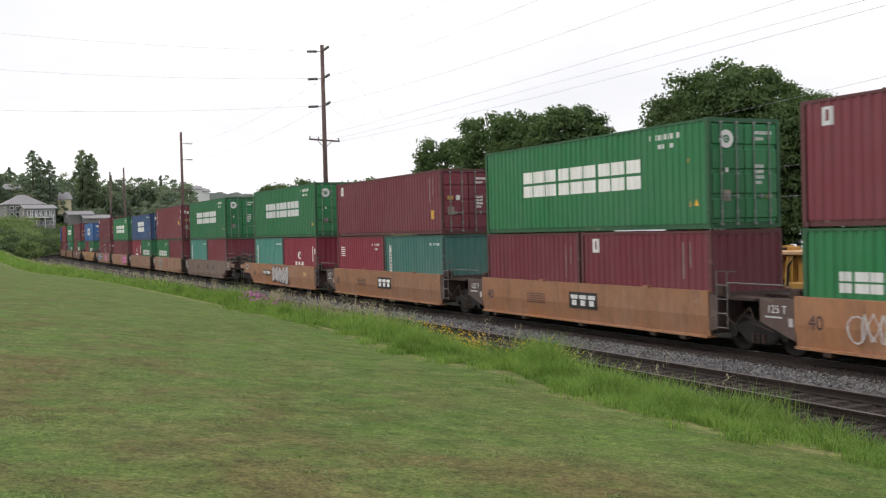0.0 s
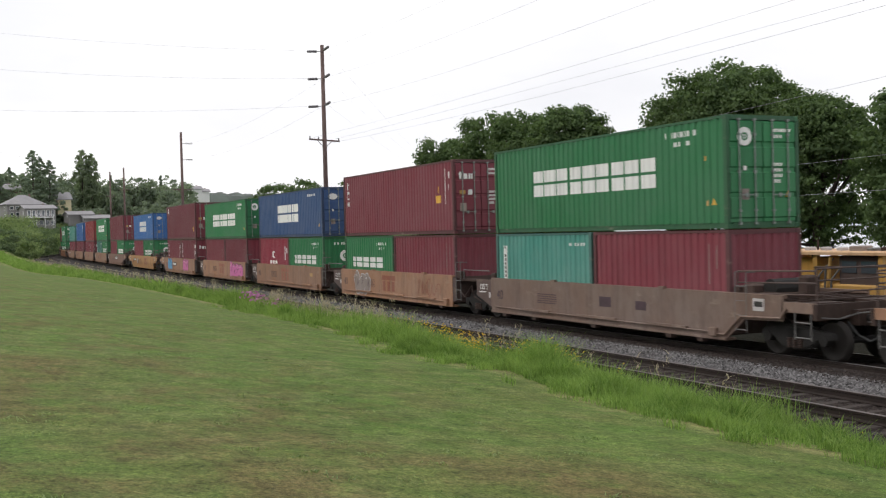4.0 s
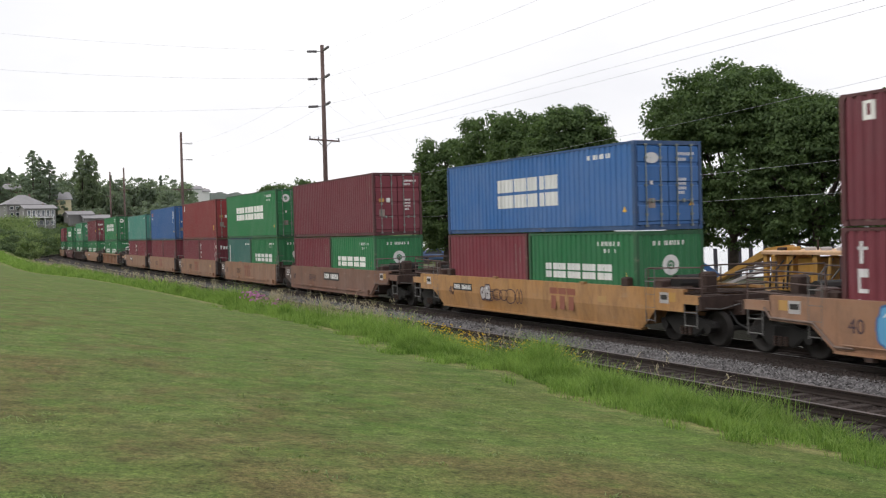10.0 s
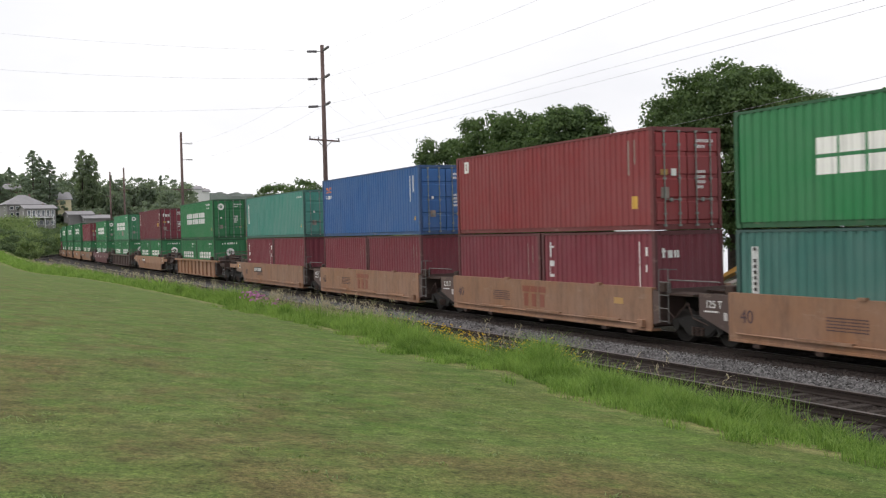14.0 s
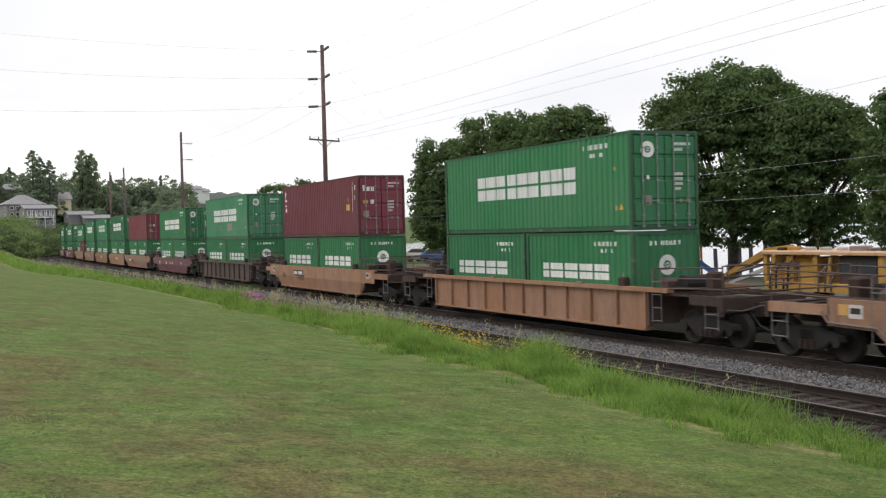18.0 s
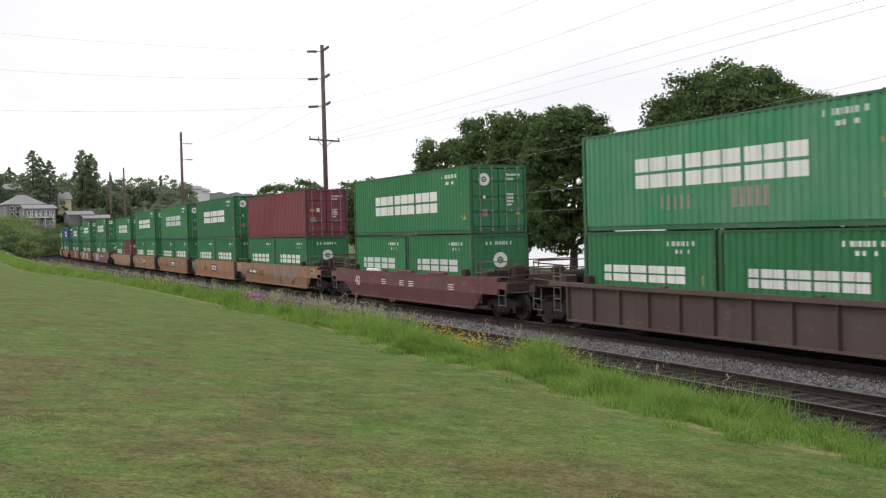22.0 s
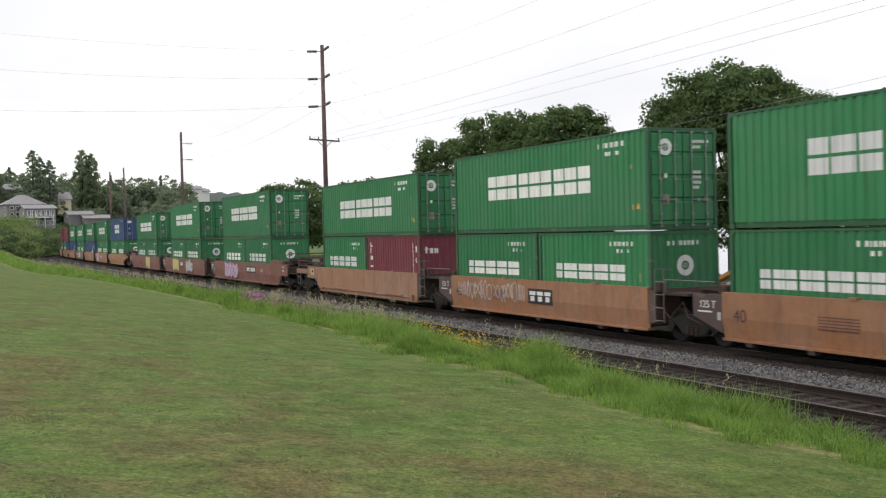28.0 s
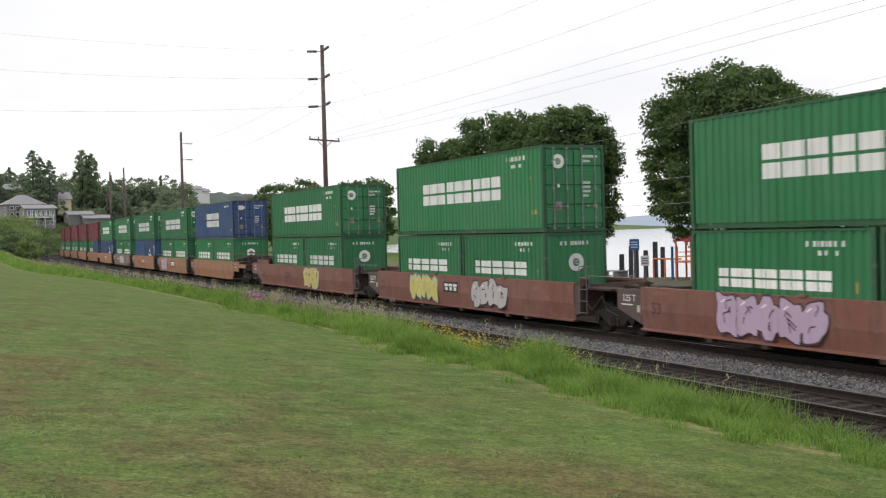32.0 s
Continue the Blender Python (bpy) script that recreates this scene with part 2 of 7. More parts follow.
def ground_z(x, y):
    d = bed_side(x, y)
    # lawn on the near side, falling to the bank beside the track
    edge = lawn_edge(x)
    lift = edge - 9.3
    yy = d + TRACK_Y
    if yy < edge:
        near = 0.55 + (edge - yy) * 0.117 if yy > 0 else 0.55 + edge * 0.117 + min(2.0, -yy * 0.012)
        near += 0.05 * noise.noise((x * 0.12, y * 0.12, 3.0))
    else:
        near = 0.55 - 0.85 * smooth(edge, 12.1 + lift * 0.2, yy)
    z = near
    if d > -6.9:
        z = -0.62
    if d > 3.0:
        z = -0.62 + 0.72 * smooth(3.0, 6.5, d) + 0.06 * noise.noise((x * 0.2, y * 0.2, 1.0))
    # shore and bay on the far side
    s0 = 18.6 + 10 * smooth(-55, -38, x) + 6 * smooth(-56, -70, x) + 18 * smooth(-90, -125, x) + 18 * smooth(-150, -220, x)
    shore = smooth(s0, s0 + 5, d)
    z = z * (1 - shore) - 3.5 * shore
    # wooded hill on the outer side of the bend
    out = -d - 9
    if out > 0 and x < -100:
        k = smooth(-105, -215, x) 
        rise = 0.17 * out * (1 - 0.25 * smooth(60, 220, out)) if out < 220 else 28.0
        z += k * (min(rise, 28.0) + 0.8 * noise.noise((x * 0.03, y * 0.03, 0.0)) * smooth(0, 30, out)) + 0.8 * smooth(-95, -130, x) * smooth(0, 5, out)
    return z


def grid_lines(stops):
    out = []
    for (a, b, step) in stops:
        n = max(1, int(round((b - a) / step)))
        out += [a + (b - a) * i / n for i in range(n)]
    return out + [stops[-1][1]]


# middle, half sizes and strength of the worn brown places in the lawn
TRODDEN = ((-7.4, 4.9, 1.1, 0.8, 0.95), (-8.4, 4.4, 0.8, 0.5, 0.6), (-7.6, 2.6, 1.3, 0.9, 0.7), (-9.4, 1.6, 1.6, 0.6, 0.55), (-15.5, 1.4, 2.4, 0.7, 0.5), (-12.5, 3.4, 1.2, 0.4, 0.4))


def make_ground():
    xs = grid_lines([(-4000, -700, 300), (-700, -300, 20), (-300, -140, 6), (-140, -60, 4), (-60, -28, 1.2), (-28, 2, 0.7), (2, 10, 2), (10, 60, 10), (60, 420, 40), (420, 4000, 400)])
    ys = grid_lines([(-4000, -400, 400), (-400, -60, 30), (-60, -5, 5), (-5, 8.2, 0.7), (8.2, 11.2, 0.25), (11.2, 24, 0.5), (24, 52, 1.2), (52, 66, 3), (66, 300, 14), (300, 700, 60), (700, 4000, 400)])
    verts = [(x, y, ground_z(x, y)) for y in ys for x in xs]
    w = len(xs)
    faces = [(j * w + i, j * w + i + 1, (j + 1) * w + i + 1, (j + 1) * w + i) for j in range(len(ys) - 1) for i in range(w - 1)]
    me = raw_mesh("ground", verts, faces, LAWN, True)
    dry = me.attributes.new("dry_edge", "FLOAT", "POINT")
    dry.data.foreach_set("value", [math.exp(-((y - shift(round(x, 2)) - lawn_edge(x) + 0.12) / 0.32) ** 2) if -120 < x < 20 else 0.0 for x, y, z in verts])
    worn = me.attributes.new("trodden", "FLOAT", "POINT")
    worn.data.foreach_set("value", [max(k * math.exp(-((x - a) / rx) ** 2 - ((y - b) / ry) ** 2) for a, b, rx, ry, k in TRODDEN) for x, y, z in verts])
    ob = new("ground", me)
    tagged(ob, "mown lawn sloping to the railway, with dry patches", "lawn", kind="structure")
    return ob


def lawn_material(name):
    """Mown grass: green and pale patches, worn brown ones, streaks and clods."""
    m = Nodes(name, 0.85)
    o = m.coords()
    big = m.noise(o, 0.22, 4.0, 0.6)
    mid = m.noise(o, 1.3, 5.0, 0.65)
    lie = m.noise(m.coords("Object", (1.0, 0.8, 1.0)), 2.6, 7.0, 0.75)
    clod = m.noise(o, 14.0, 5.0, 0.8)
    fine = m.noise(o, 38.0, 4.0, 0.7)
    c = m.mix(m.ramp(big, (0.35, (0, 0, 0)), (0.65, (1, 1, 1))), (0.105, 0.172, 0.045), (0.143, 0.202, 0.062))
    c = m.mix(m.ramp(mid, (0.42, (0, 0, 0)), (0.66, (0.7, 0.7, 0.7))), c, (0.19, 0.205, 0.095))
    pos = m.n("ShaderNodeSeparateXYZ")
    m.link(m.n("ShaderNodeTexCoord").outputs["Object"], pos.inputs["Vector"])
    # brown trodden patches, most of them on the upper lawn
    worn = m.noise(m.coords("Object", (0.8, 1.0, 1.0)), 0.8, 7.0, 0.75)
    upper = m.ramp(m.n_map(pos.outputs["Y"], 0.0, 9.0), (0.3, (1, 1, 1)), (0.8, (0.42, 0.42, 0.42)))
    patch = m.mix(1.0, m.ramp(worn, (0.45, (0, 0, 0)), (0.6, (0.72, 0.72, 0.72))), upper, "MULTIPLY")
    c = m.mix(patch, c, (0.158, 0.118, 0.066))
    tread = m.n("ShaderNodeAttribute")
    tread.attribute_name = "trodden"
    bald = m.mix(1.0, tread.outputs["Fac"], m.ramp(m.noise(o, 1.9, 7.0, 0.75), (0.32, (0.15, 0.15, 0.15)), (0.52, (1, 1, 1))), "MULTIPLY")
    c = m.mix(bald, c, (0.2, 0.135, 0.085))
    dry = m.noise(m.coords("Object", (0.6, 1.0, 1.0)), 0.8, 6.0, 0.7)
    c = m.mix(m.ramp(dry, (0.6, (0, 0, 0)), (0.7, (0.6, 0.6, 0.6))), c, (0.27, 0.225, 0.135))
    lush = m.noise(o, 0.42, 5.0, 0.7)
    c = m.mix(m.ramp(lush, (0.56, (0, 0, 0)), (0.7, (0.6, 0.6, 0.6))), c, (0.105, 0.19, 0.046))
    # straw along the mower's edge
    strip = m.n("ShaderNodeAttribute")
    strip.attribute_name = "dry_edge"
    band = m.mix(1.0, strip.outputs["Fac"], m.ramp(m.noise(o, 1.1, 5.0, 0.65), (0.4, (0.12, 0.12, 0.12)), (0.6, (0.8, 0.8, 0.8))), "MULTIPLY")
    c = m.mix(band, c, (0.34, 0.29, 0.17))
    c = m.mix(1.0, c, m.ramp(lie, (0.36, (0.66, 0.7, 0.64)), (0.64, (1.3, 1.25, 1.18))), "MULTIPLY")
    c = m.mix(1.0, c, m.ramp(clod, (0.36, (0.5, 0.55, 0.48)), (0.5, (1.0, 1.0, 1.0)), (0.68, (1.42, 1.38, 1.3))), "MULTIPLY")
    # gravel and bare soil behind the tracks; nearest strip blackened for the train's shade
    bare = m.ramp(m.n_map(pos.outputs["Y"], 15.0, 45.0), (0.13, (0, 0, 0)), (0.17, (1, 1, 1)), (0.8, (1, 1, 1)), (0.95, (0, 0, 0)))
    c = m.mix(bare, c, m.mix(m.ramp(m.n_map(pos.outputs["Y"], 20.0, 40.0), (0.38, (0, 0, 0)), (0.55, (1, 1, 1))), m.mix(mid, (0.02, 0.017, 0.016), (0.045, 0.039, 0.036)), m.mix(mid, (0.12, 0.105, 0.095), (0.21, 0.19, 0.17))))
    # scrub on the far hillside
    scrub = m.ramp(m.n_map(pos.outputs["X"], -190.0, -120.0), (0.0, (1, 1, 1)), (1.0, (0, 0, 0)))
    c = m.mix(scrub, c, m.mix(big, (0.08, 0.115, 0.05), (0.16, 0.2, 0.09)))
    c = m.mix(1.0, c, m.ramp(fine, (0.32, (0.55, 0.55, 0.55)), (0.68, (1.4, 1.4, 1.35))), "MULTIPLY")
    m.bump(clod, 0.7, 0.04)
    m.b.inputs["Specular IOR Level"].default_value = 0.08
    m.b.inputs["Sheen Weight"].default_value = 0.03
    m.b.inputs["Sheen Roughness"].default_value = 0.4
    m.b.inputs["Sheen Tint"].default_value = (0.6, 0.75, 0.35, 1)
    c = m.mix(1.0, c, (0.84, 0.9, 0.78), "MULTIPLY")
    m.base(c)
    return m.m


LAWN = lawn_material("mown_lawn")


def gravel_material():
    m = Nodes("grey_ballast", 0.9)
    o = m.coords()
    v = m.n("ShaderNodeTexVoronoi", Scale=16.0)
    m.link(o, v.inputs["Vector"])
    tone = m.ramp(v.outputs["Color"], (0.0, (0.055, 0.053, 0.053)), (1.0, (0.2, 0.19, 0.19)))
    dirt = m.noise(o, 0.5, 4.0)
    pos = m.n("ShaderNodeSeparateXYZ")
    m.link(m.n("ShaderNodeTexCoord").outputs["Object"], pos.inputs["Vector"])
    # brown soil in the near track; by the train, oil stain plus painted-in shade
    soil = m.ramp(m.n_map(pos.outputs["Y"], 11.0, 21.0), (0.44, (0.92, 0.92, 0.92)), (0.5, (0, 0, 0)), (0.61, (0, 0, 0)), (0.675, (0.95, 0.95, 0.95)))
    tone = m.mix(m.mix(1.0, soil, m.ramp(m.noise(o, 1.2, 4.0), (0.3, (0.6, 0.6, 0.6)), (0.6, (1, 1, 1))), "MULTIPLY"), tone, m.mix(m.ramp(m.n_map(pos.outputs["Y"], 16.0, 18.5), (0.4, (0, 0, 0)), (0.8, (1, 1, 1))), (0.036, 0.027, 0.024), (0.02, 0.016, 0.015)))
    c = m.mix(m.ramp(dirt, (0.4, (0, 0, 0)), (0.75, (0.6, 0.6, 0.6))), tone, (0.045, 0.036, 0.031))
    m.base(c)
    m.bump(v.outputs["Distance"], 0.9, 0.05)
    m.b.inputs["Specular IOR Level"].default_value = 0.15
    return m.m


GRAVEL = gravel_material()
TIE = plain("dark_weathered_timber", (0.042, 0.03, 0.026), 0.9, 0, 0.35, 9.0, 0.5)
RAIL_STEEL = plain("brown_rail_steel", (0.036, 0.025, 0.021), 0.6, 0.4)
RAIL_TOP = plain("polished_rail_head", (0.3, 0.28, 0.28), 0.42, 0.8, 0.12)
DULL_TOP = plain("dull_rail_head", (0.16, 0.135, 0.13), 0.6, 0.4, 0.2)


def swept(section, s0, s1, step, side):
    """A section (offset across, height) drawn along the track."""
    n = int(abs(s1 - s0) / step)
    verts, faces = [], []
    k = len(section)
    for i in range(n + 1):
        s = s0 + (s1 - s0) * i / n
        for o, z in section:
            x, y, a = along(s, side + o)
            verts.append((x, TRACK_Y + y, z))
    for i in range(n):
        for j in range(k - 1):
            faces.append((i * k + j, i * k + j + 1, (i + 1) * k + j + 1, (i + 1) * k + j))
    return verts, faces


def make_track(side, z, name):
    """Two rails on timber ties."""
    for o in (-0.7525, 0.7525):
        rail = empty("rail")
        tagged(rail, "rusty brown steel rail with a dull worn head" if name == "near" else "brown steel rail with a shiny worn head", "rail", kind="structure")
        foot = [(o - 0.07, z - 0.17), (o - 0.07, z - 0.155), (o - 0.012, z - 0.13), (o - 0.012, z - 0.05), (o - 0.036, z - 0.04), (o - 0.036, z - 0.006)]
        web = foot + [(2 * o - a, b) for a, b in foot[::-1]]
        v, f = swept(web, 430, -640, 3.0, side)
        put("rail_body", raw_mesh("rail_body", v, f, RAIL_STEEL), rail)
        v, f = swept([(o - 0.036, z - 0.006), (o - 0.03, z), (o + 0.03, z), (o + 0.036, z - 0.006)], 430, -640, 3.0, side)
        put("rail_head", raw_mesh("rail_head", v, f, DULL_TOP if name == "near" else RAIL_TOP), rail, "dull worn running surface" if name == "near" else "polished running surface")


def make_ballast():
    dx = NEAR_Y - TRACK_Y
    sec = [(dx - 2.55, -0.62), (dx - 1.9, -0.33), (dx - 1.4, -0.215), (dx - 0.5, -0.2), (dx + 0.5, -0.2), (dx + 1.3, -0.19), (dx + 1.7, -0.14), (dx + 2.2, -0.13),
           (-1.7, -0.12), (-1.1, -0.12), (-0.85, -0.16), (0.5, -0.19), (1.7, -0.21), (2.6, -0.45), (3.3, -0.62)]
    stops = grid_lines([(-640, -330, 4), (-330, -100, 1.5), (-100, 6, 0.4), (6, 430, 8)])
    n = len(stops) - 1
    rows = []
    for s in stops:
        row = []
        for a, b in zip(sec, sec[1:]):
            steps = max(1, int((b[0] - a[0]) / 0.25))
            row += [(a[0] + (b[0] - a[0]) * q / steps, a[1] + (b[1] - a[1]) * q / steps) for q in range(steps)]
        row.append(sec[-1])
        rows.append([(o, z + 0.035 * noise.noise((s * 2.3, o * 2.3, 0))) for o, z in row])
    verts, faces = [], []
    k = len(rows[0])
    for s, row in zip(stops, rows):
        for o, z in row:
            x, y, a = along(s, o)
            verts.append((x, TRACK_Y + y, z))
    for i in range(n):
        for j in range(k - 1):
            faces.append((i * k + j, i * k + j + 1, (i + 1) * k + j + 1, (i + 1) * k + j))
    bed = new("ballast_bed", raw_mesh("ballast_bed", verts, faces, GRAVEL))
    tagged(bed, "grey crushed-stone ballast bed under two tracks", "ballast", kind="structure")
    return bed


def make_water():
    m = Nodes("calm_bay_water", 0.08)
    m.base((0.16, 0.2, 0.23))
    m.b.inputs["Specular IOR Level"].default_value = 1.0
    o = m.coords("Object", (1, 0.3, 1))
    m.bump(m.noise(o, 0.8, 3.0), 0.15, 0.05)
    v = [(-4000, 36, -1.3), (4000, 36, -1.3), (4000, 4000, -1.3), (-4000, 4000, -1.3)]
    ob = new("water", raw_mesh("water", v, [(0, 1, 2, 3)], m.m))
    tagged(ob, "pale calm bay water beyond the park", "water", kind="structure")
    return ob


make_ground()
make_ballast()
make_track(0.0, 0.0, "far")
make_track(NEAR_Y - TRACK_Y, 0.0, "near")
make_water()
# ---------------------------------------------------------------- containers
HALF_W = 1.219
RIB, RIB_DEEP = 0.28, 0.036


def ripple(x):
    """Depth of the corrugation at x."""
    p = (x / RIB) % 1.0
    if p < 0.36:
        return 0.0
    if p < 0.5:
        return (p - 0.36) / 0.14 * RIB_DEEP
    if p < 0.86:
        return RIB_DEEP
    return (1.0 - p) / 0.14 * RIB_DEEP


def ripple_stops(x0, x1):
    xs = [x0, x1]
    for i in range(int(math.floor(x0 / RIB)) - 1, int(math.ceil(x1 / RIB)) + 1):
        for p in (0.0, 0.36, 0.5, 0.86):
            x = (i + p) * RIB
            if x0 + 0.004 < x < x1 - 0.004:
                xs.append(x)
    return sorted(xs)


def ripple_patch(bm, x0, x1, z0, z1, off=0.0, place=lambda u, d, z: (u, -HALF_W + 0.008 + d, z)):
    """A piece of corrugated sheet; off: metres proud of it."""
    prev = None
    for x in ripple_stops(x0, x1):
        d = ripple(x) - off
        cur = (bm.verts.new(place(x, d, z0)), bm.verts.new(place(x, d, z1)))
        if prev:
            bm.faces.new((prev[0], cur[0], cur[1], prev[1]))
        prev = cur


def marks_mesh(name, rects, mat, place=None):
    """Painted shapes that lie on the corrugation; rects: x0, x1, z0, z1."""
    bm = bmesh.new()
    for r in rects:
        if place:
            ripple_patch(bm, *r, 0.004, place)
        else:
            ripple_patch(bm, *r, 0.004)
    return mesh_of(name, bm, mat)


NINE = (1, 1.1, 1, 1.05, 1.05, 1.05, 1, 1, 1.15)


def block_word(x0, x1, z0, z1, widths):
    """Two rows of plain solid slabs in a brand's colour; widths: their shares of a row."""
    out = []
    total, a = sum(widths), x0
    for w in widths:
        step = (x1 - x0) * w / total
        out += [(a, a + step * 0.86, z0, z0 + (z1 - z0) * 0.45), (a, a + step * 0.86, z0 + (z1 - z0) * 0.55, z1)]
        a += step
    return out


def number_bars(x0, x1, z0, z1, groups):
    """A line of small bars, for writing too small to read."""
    out = []
    n = sum(groups) + len(groups) - 1
    step = (x1 - x0) / n
    i = 0
    for g in groups:
        for _ in range(g):
            out.append((x0 + i * step, x0 + (i + 0.62) * step, z0, z1))
            i += 1
        i += 1
    return out


def disc(bm, c, r0, r1, n, place):
    a = [bm.verts.new(place(c[0] + math.cos(i * math.tau / n) * r0, c[1] + math.sin(i * math.tau / n) * r0)) for i in range(n)]
    b = [bm.verts.new(place(c[0] + math.cos(i * math.tau / n) * r1, c[1] + math.sin(i * math.tau / n) * r1)) for i in range(n)]
    for i in range(n):
        j = (i + 1) % n
        bm.faces.new((a[i], a[j], b[j], b[i]))


SHARED = {}


def shared(key, make):
    if key not in SHARED:
        SHARED[key] = make()
    return SHARED[key]


def shell_meshes(L, H, paint):
    """Side sheet, roof, end sheets, frame and castings of a container."""
    mat = PAINT[paint]
    X = L / 2

    def side():
        bm = bmesh.new()
        ripple_patch(bm, -X + 0.1, X - 0.1, 0.15, H - 0.07)
        return mesh_of("side_panel", bm, mat)

    def end():
        bm = bmesh.new()
        ripple_patch(bm, -HALF_W + 0.1, HALF_W - 0.1, 0.15, H - 0.1, 0.0, lambda u, d, z: (X - 0.01 - d, u, z))
        return mesh_of("end_panel", bm, mat)

    def roof():
        bm = bmesh.new()
        ripple_patch(bm, -X + 0.1, X - 0.1, -HALF_W + 0.06, HALF_W - 0.06, 0.0, lambda u, d, y: (u, y, H - 0.02 - d * 0.5))
        return mesh_of("roof", bm, mat)

    def frame_():
        bm = bmesh.new()
        for sx in (-1, 1):
            for sy in (-1, 1):
                x0, x1 = sorted((sx * X, sx * (X - 0.13)))
                y0, y1 = sorted((sy * HALF_W, sy * (HALF_W - 0.1)))
                box(bm, x0, x1, y0, y1, 0.118, H - 0.118)
            x0, x1 = sorted((sx * (X - 0.006), sx * (X - 0.1)))
            box(bm, x0, x1, -HALF_W + 0.17, HALF_W - 0.17, 0.0, 0.15)
            box(bm, x0, x1, -HALF_W + 0.17, HALF_W - 0.17, H - 0.12, H)
        for sy in (-1, 1):
            y0, y1 = sorted((sy * (HALF_W - 0.004), sy * (HALF_W - 0.07)))
            box(bm, -X + 0.178, X - 0.178, *sorted((sy * (HALF_W - 0.045), sy * (HALF_W - 0.1))), 0.012, 0.16)
            box(bm, -X + 0.178, X - 0.178, y0, y1, H - 0.075, H - 0.008)
        return mesh_of("frame", bm, EDGE_PAINT[paint])

    def floor():
        bm = bmesh.new()
        box(bm, -X + 0.1, X - 0.1, -HALF_W + 0.08, HALF_W - 0.08, 0.1, 0.15)
        return mesh_of("floor", bm, RUSTY)

    def casting():
        bm = bmesh.new()
        bevelled(bm, -0.089, 0.089, -0.081, 0.081, -0.059, 0.059, 0.012)
        return mesh_of("corner_casting", bm, EDGE_PAINT[paint])

    k = (L, H, paint)
    return {n: shared((n, *k), f) for n, f in (("side", side), ("end", end), ("roof", roof), ("frame", frame_), ("floor", floor), ("casting", casting))}


TURN = Matrix.Rotation(math.pi, 4, "Z")


def door_mesh(H, paint, sy):
    """One leaf of the end doors, with recessed bands."""
    def make():
        bm = bmesh.new()
        y0, y1 = (-1.09, -0.02) if sy < 0 else (0.02, 1.09)
        rows = 4
        hh = (H - 0.3) / rows
        line = [(-0.05, 0.16), (-0.012, 0.16)]
        for i in range(rows):
            a, b = 0.16 + i * hh, 0.16 + (i + 1) * hh
            line += [(-0.012, a + hh * 0.14), (0.018, a + hh * 0.19), (0.018, b - hh * 0.07), (-0.012, b - hh * 0.02)]
        line += [(-0.012, H - 0.14), (-0.05, H - 0.14)]
        prism(bm, line, y0, y1)
        return mesh_of("door", bm, PAINT[paint])
    return shared(("door", H, paint, sy), make)


def lock_rod_mesh(H):
    def make():
        bm = bmesh.new()
        tube(bm, (0, 0, 0.1), (0, 0, H - 0.1), 0.019, n=6)
        for z in (0.12, 0.45, H * 0.5, H - 0.5, H - 0.12):
            box(bm, -0.035, 0.03, -0.04, 0.04, z - 0.03, z + 0.03)
        return mesh_of("lock_rod", bm, ROD_STEEL)
    return shared(("rod", H), make)


def handle_mesh():
    def make():
        bm = bmesh.new()
        box(bm, 0.0, 0.02, 0.0, 0.26, -0.012, 0.012)
        box(bm, -0.02, 0.03, 0.2, 0.27, -0.06, 0.05)
        return mesh_of("door_handle", bm, ROD_STEEL)
    return shared("handle", make)


def emblem_mesh(r):
    def make():
        bm = bmesh.new()
        disc(bm, (0, 0), r * 0.45, r, 20, lambda a, b: (0.0, a, b))
        for i in range(8):
            a = i * math.tau / 8
            c = Vector((0, math.cos(a) * r * 0.2, math.sin(a) * r * 0.2))
            box(bm, -0.001, 0.002, c.y - r * 0.055, c.y + r * 0.055, c.z - r * 0.055, c.z + r * 0.055)
        return mesh_of("emblem", bm, WHITE)
    return shared(("emblem", r), make)


def warning_mesh(r):
    """A triangular warning label, seen along x."""
    def make():
        bm = bmesh.new()
        a = [bm.verts.new((0.003, y * r, z * r)) for y, z in ((-1, -0.8), (1, -0.8), (0, 1))]
        b = [bm.verts.new((-0.003, y * r, z * r)) for y, z in ((-1, -0.8), (1, -0.8), (0, 1))]
        bm.faces.new(a)
        bm.faces.new(b[::-1])
        for i in range(3):
            bm.faces.new((a[i], b[i], b[(i + 1) % 3], a[(i + 1) % 3]))
        return mesh_of("warning_label", bm, MARK["yellow"])
    return shared(("warn", r), make)


def small_box(key, dims, mat):
    def make():
        bm = bmesh.new()
        box(bm, *dims)
        return mesh_of("door_label", bm, mat)
    return shared(key, make)


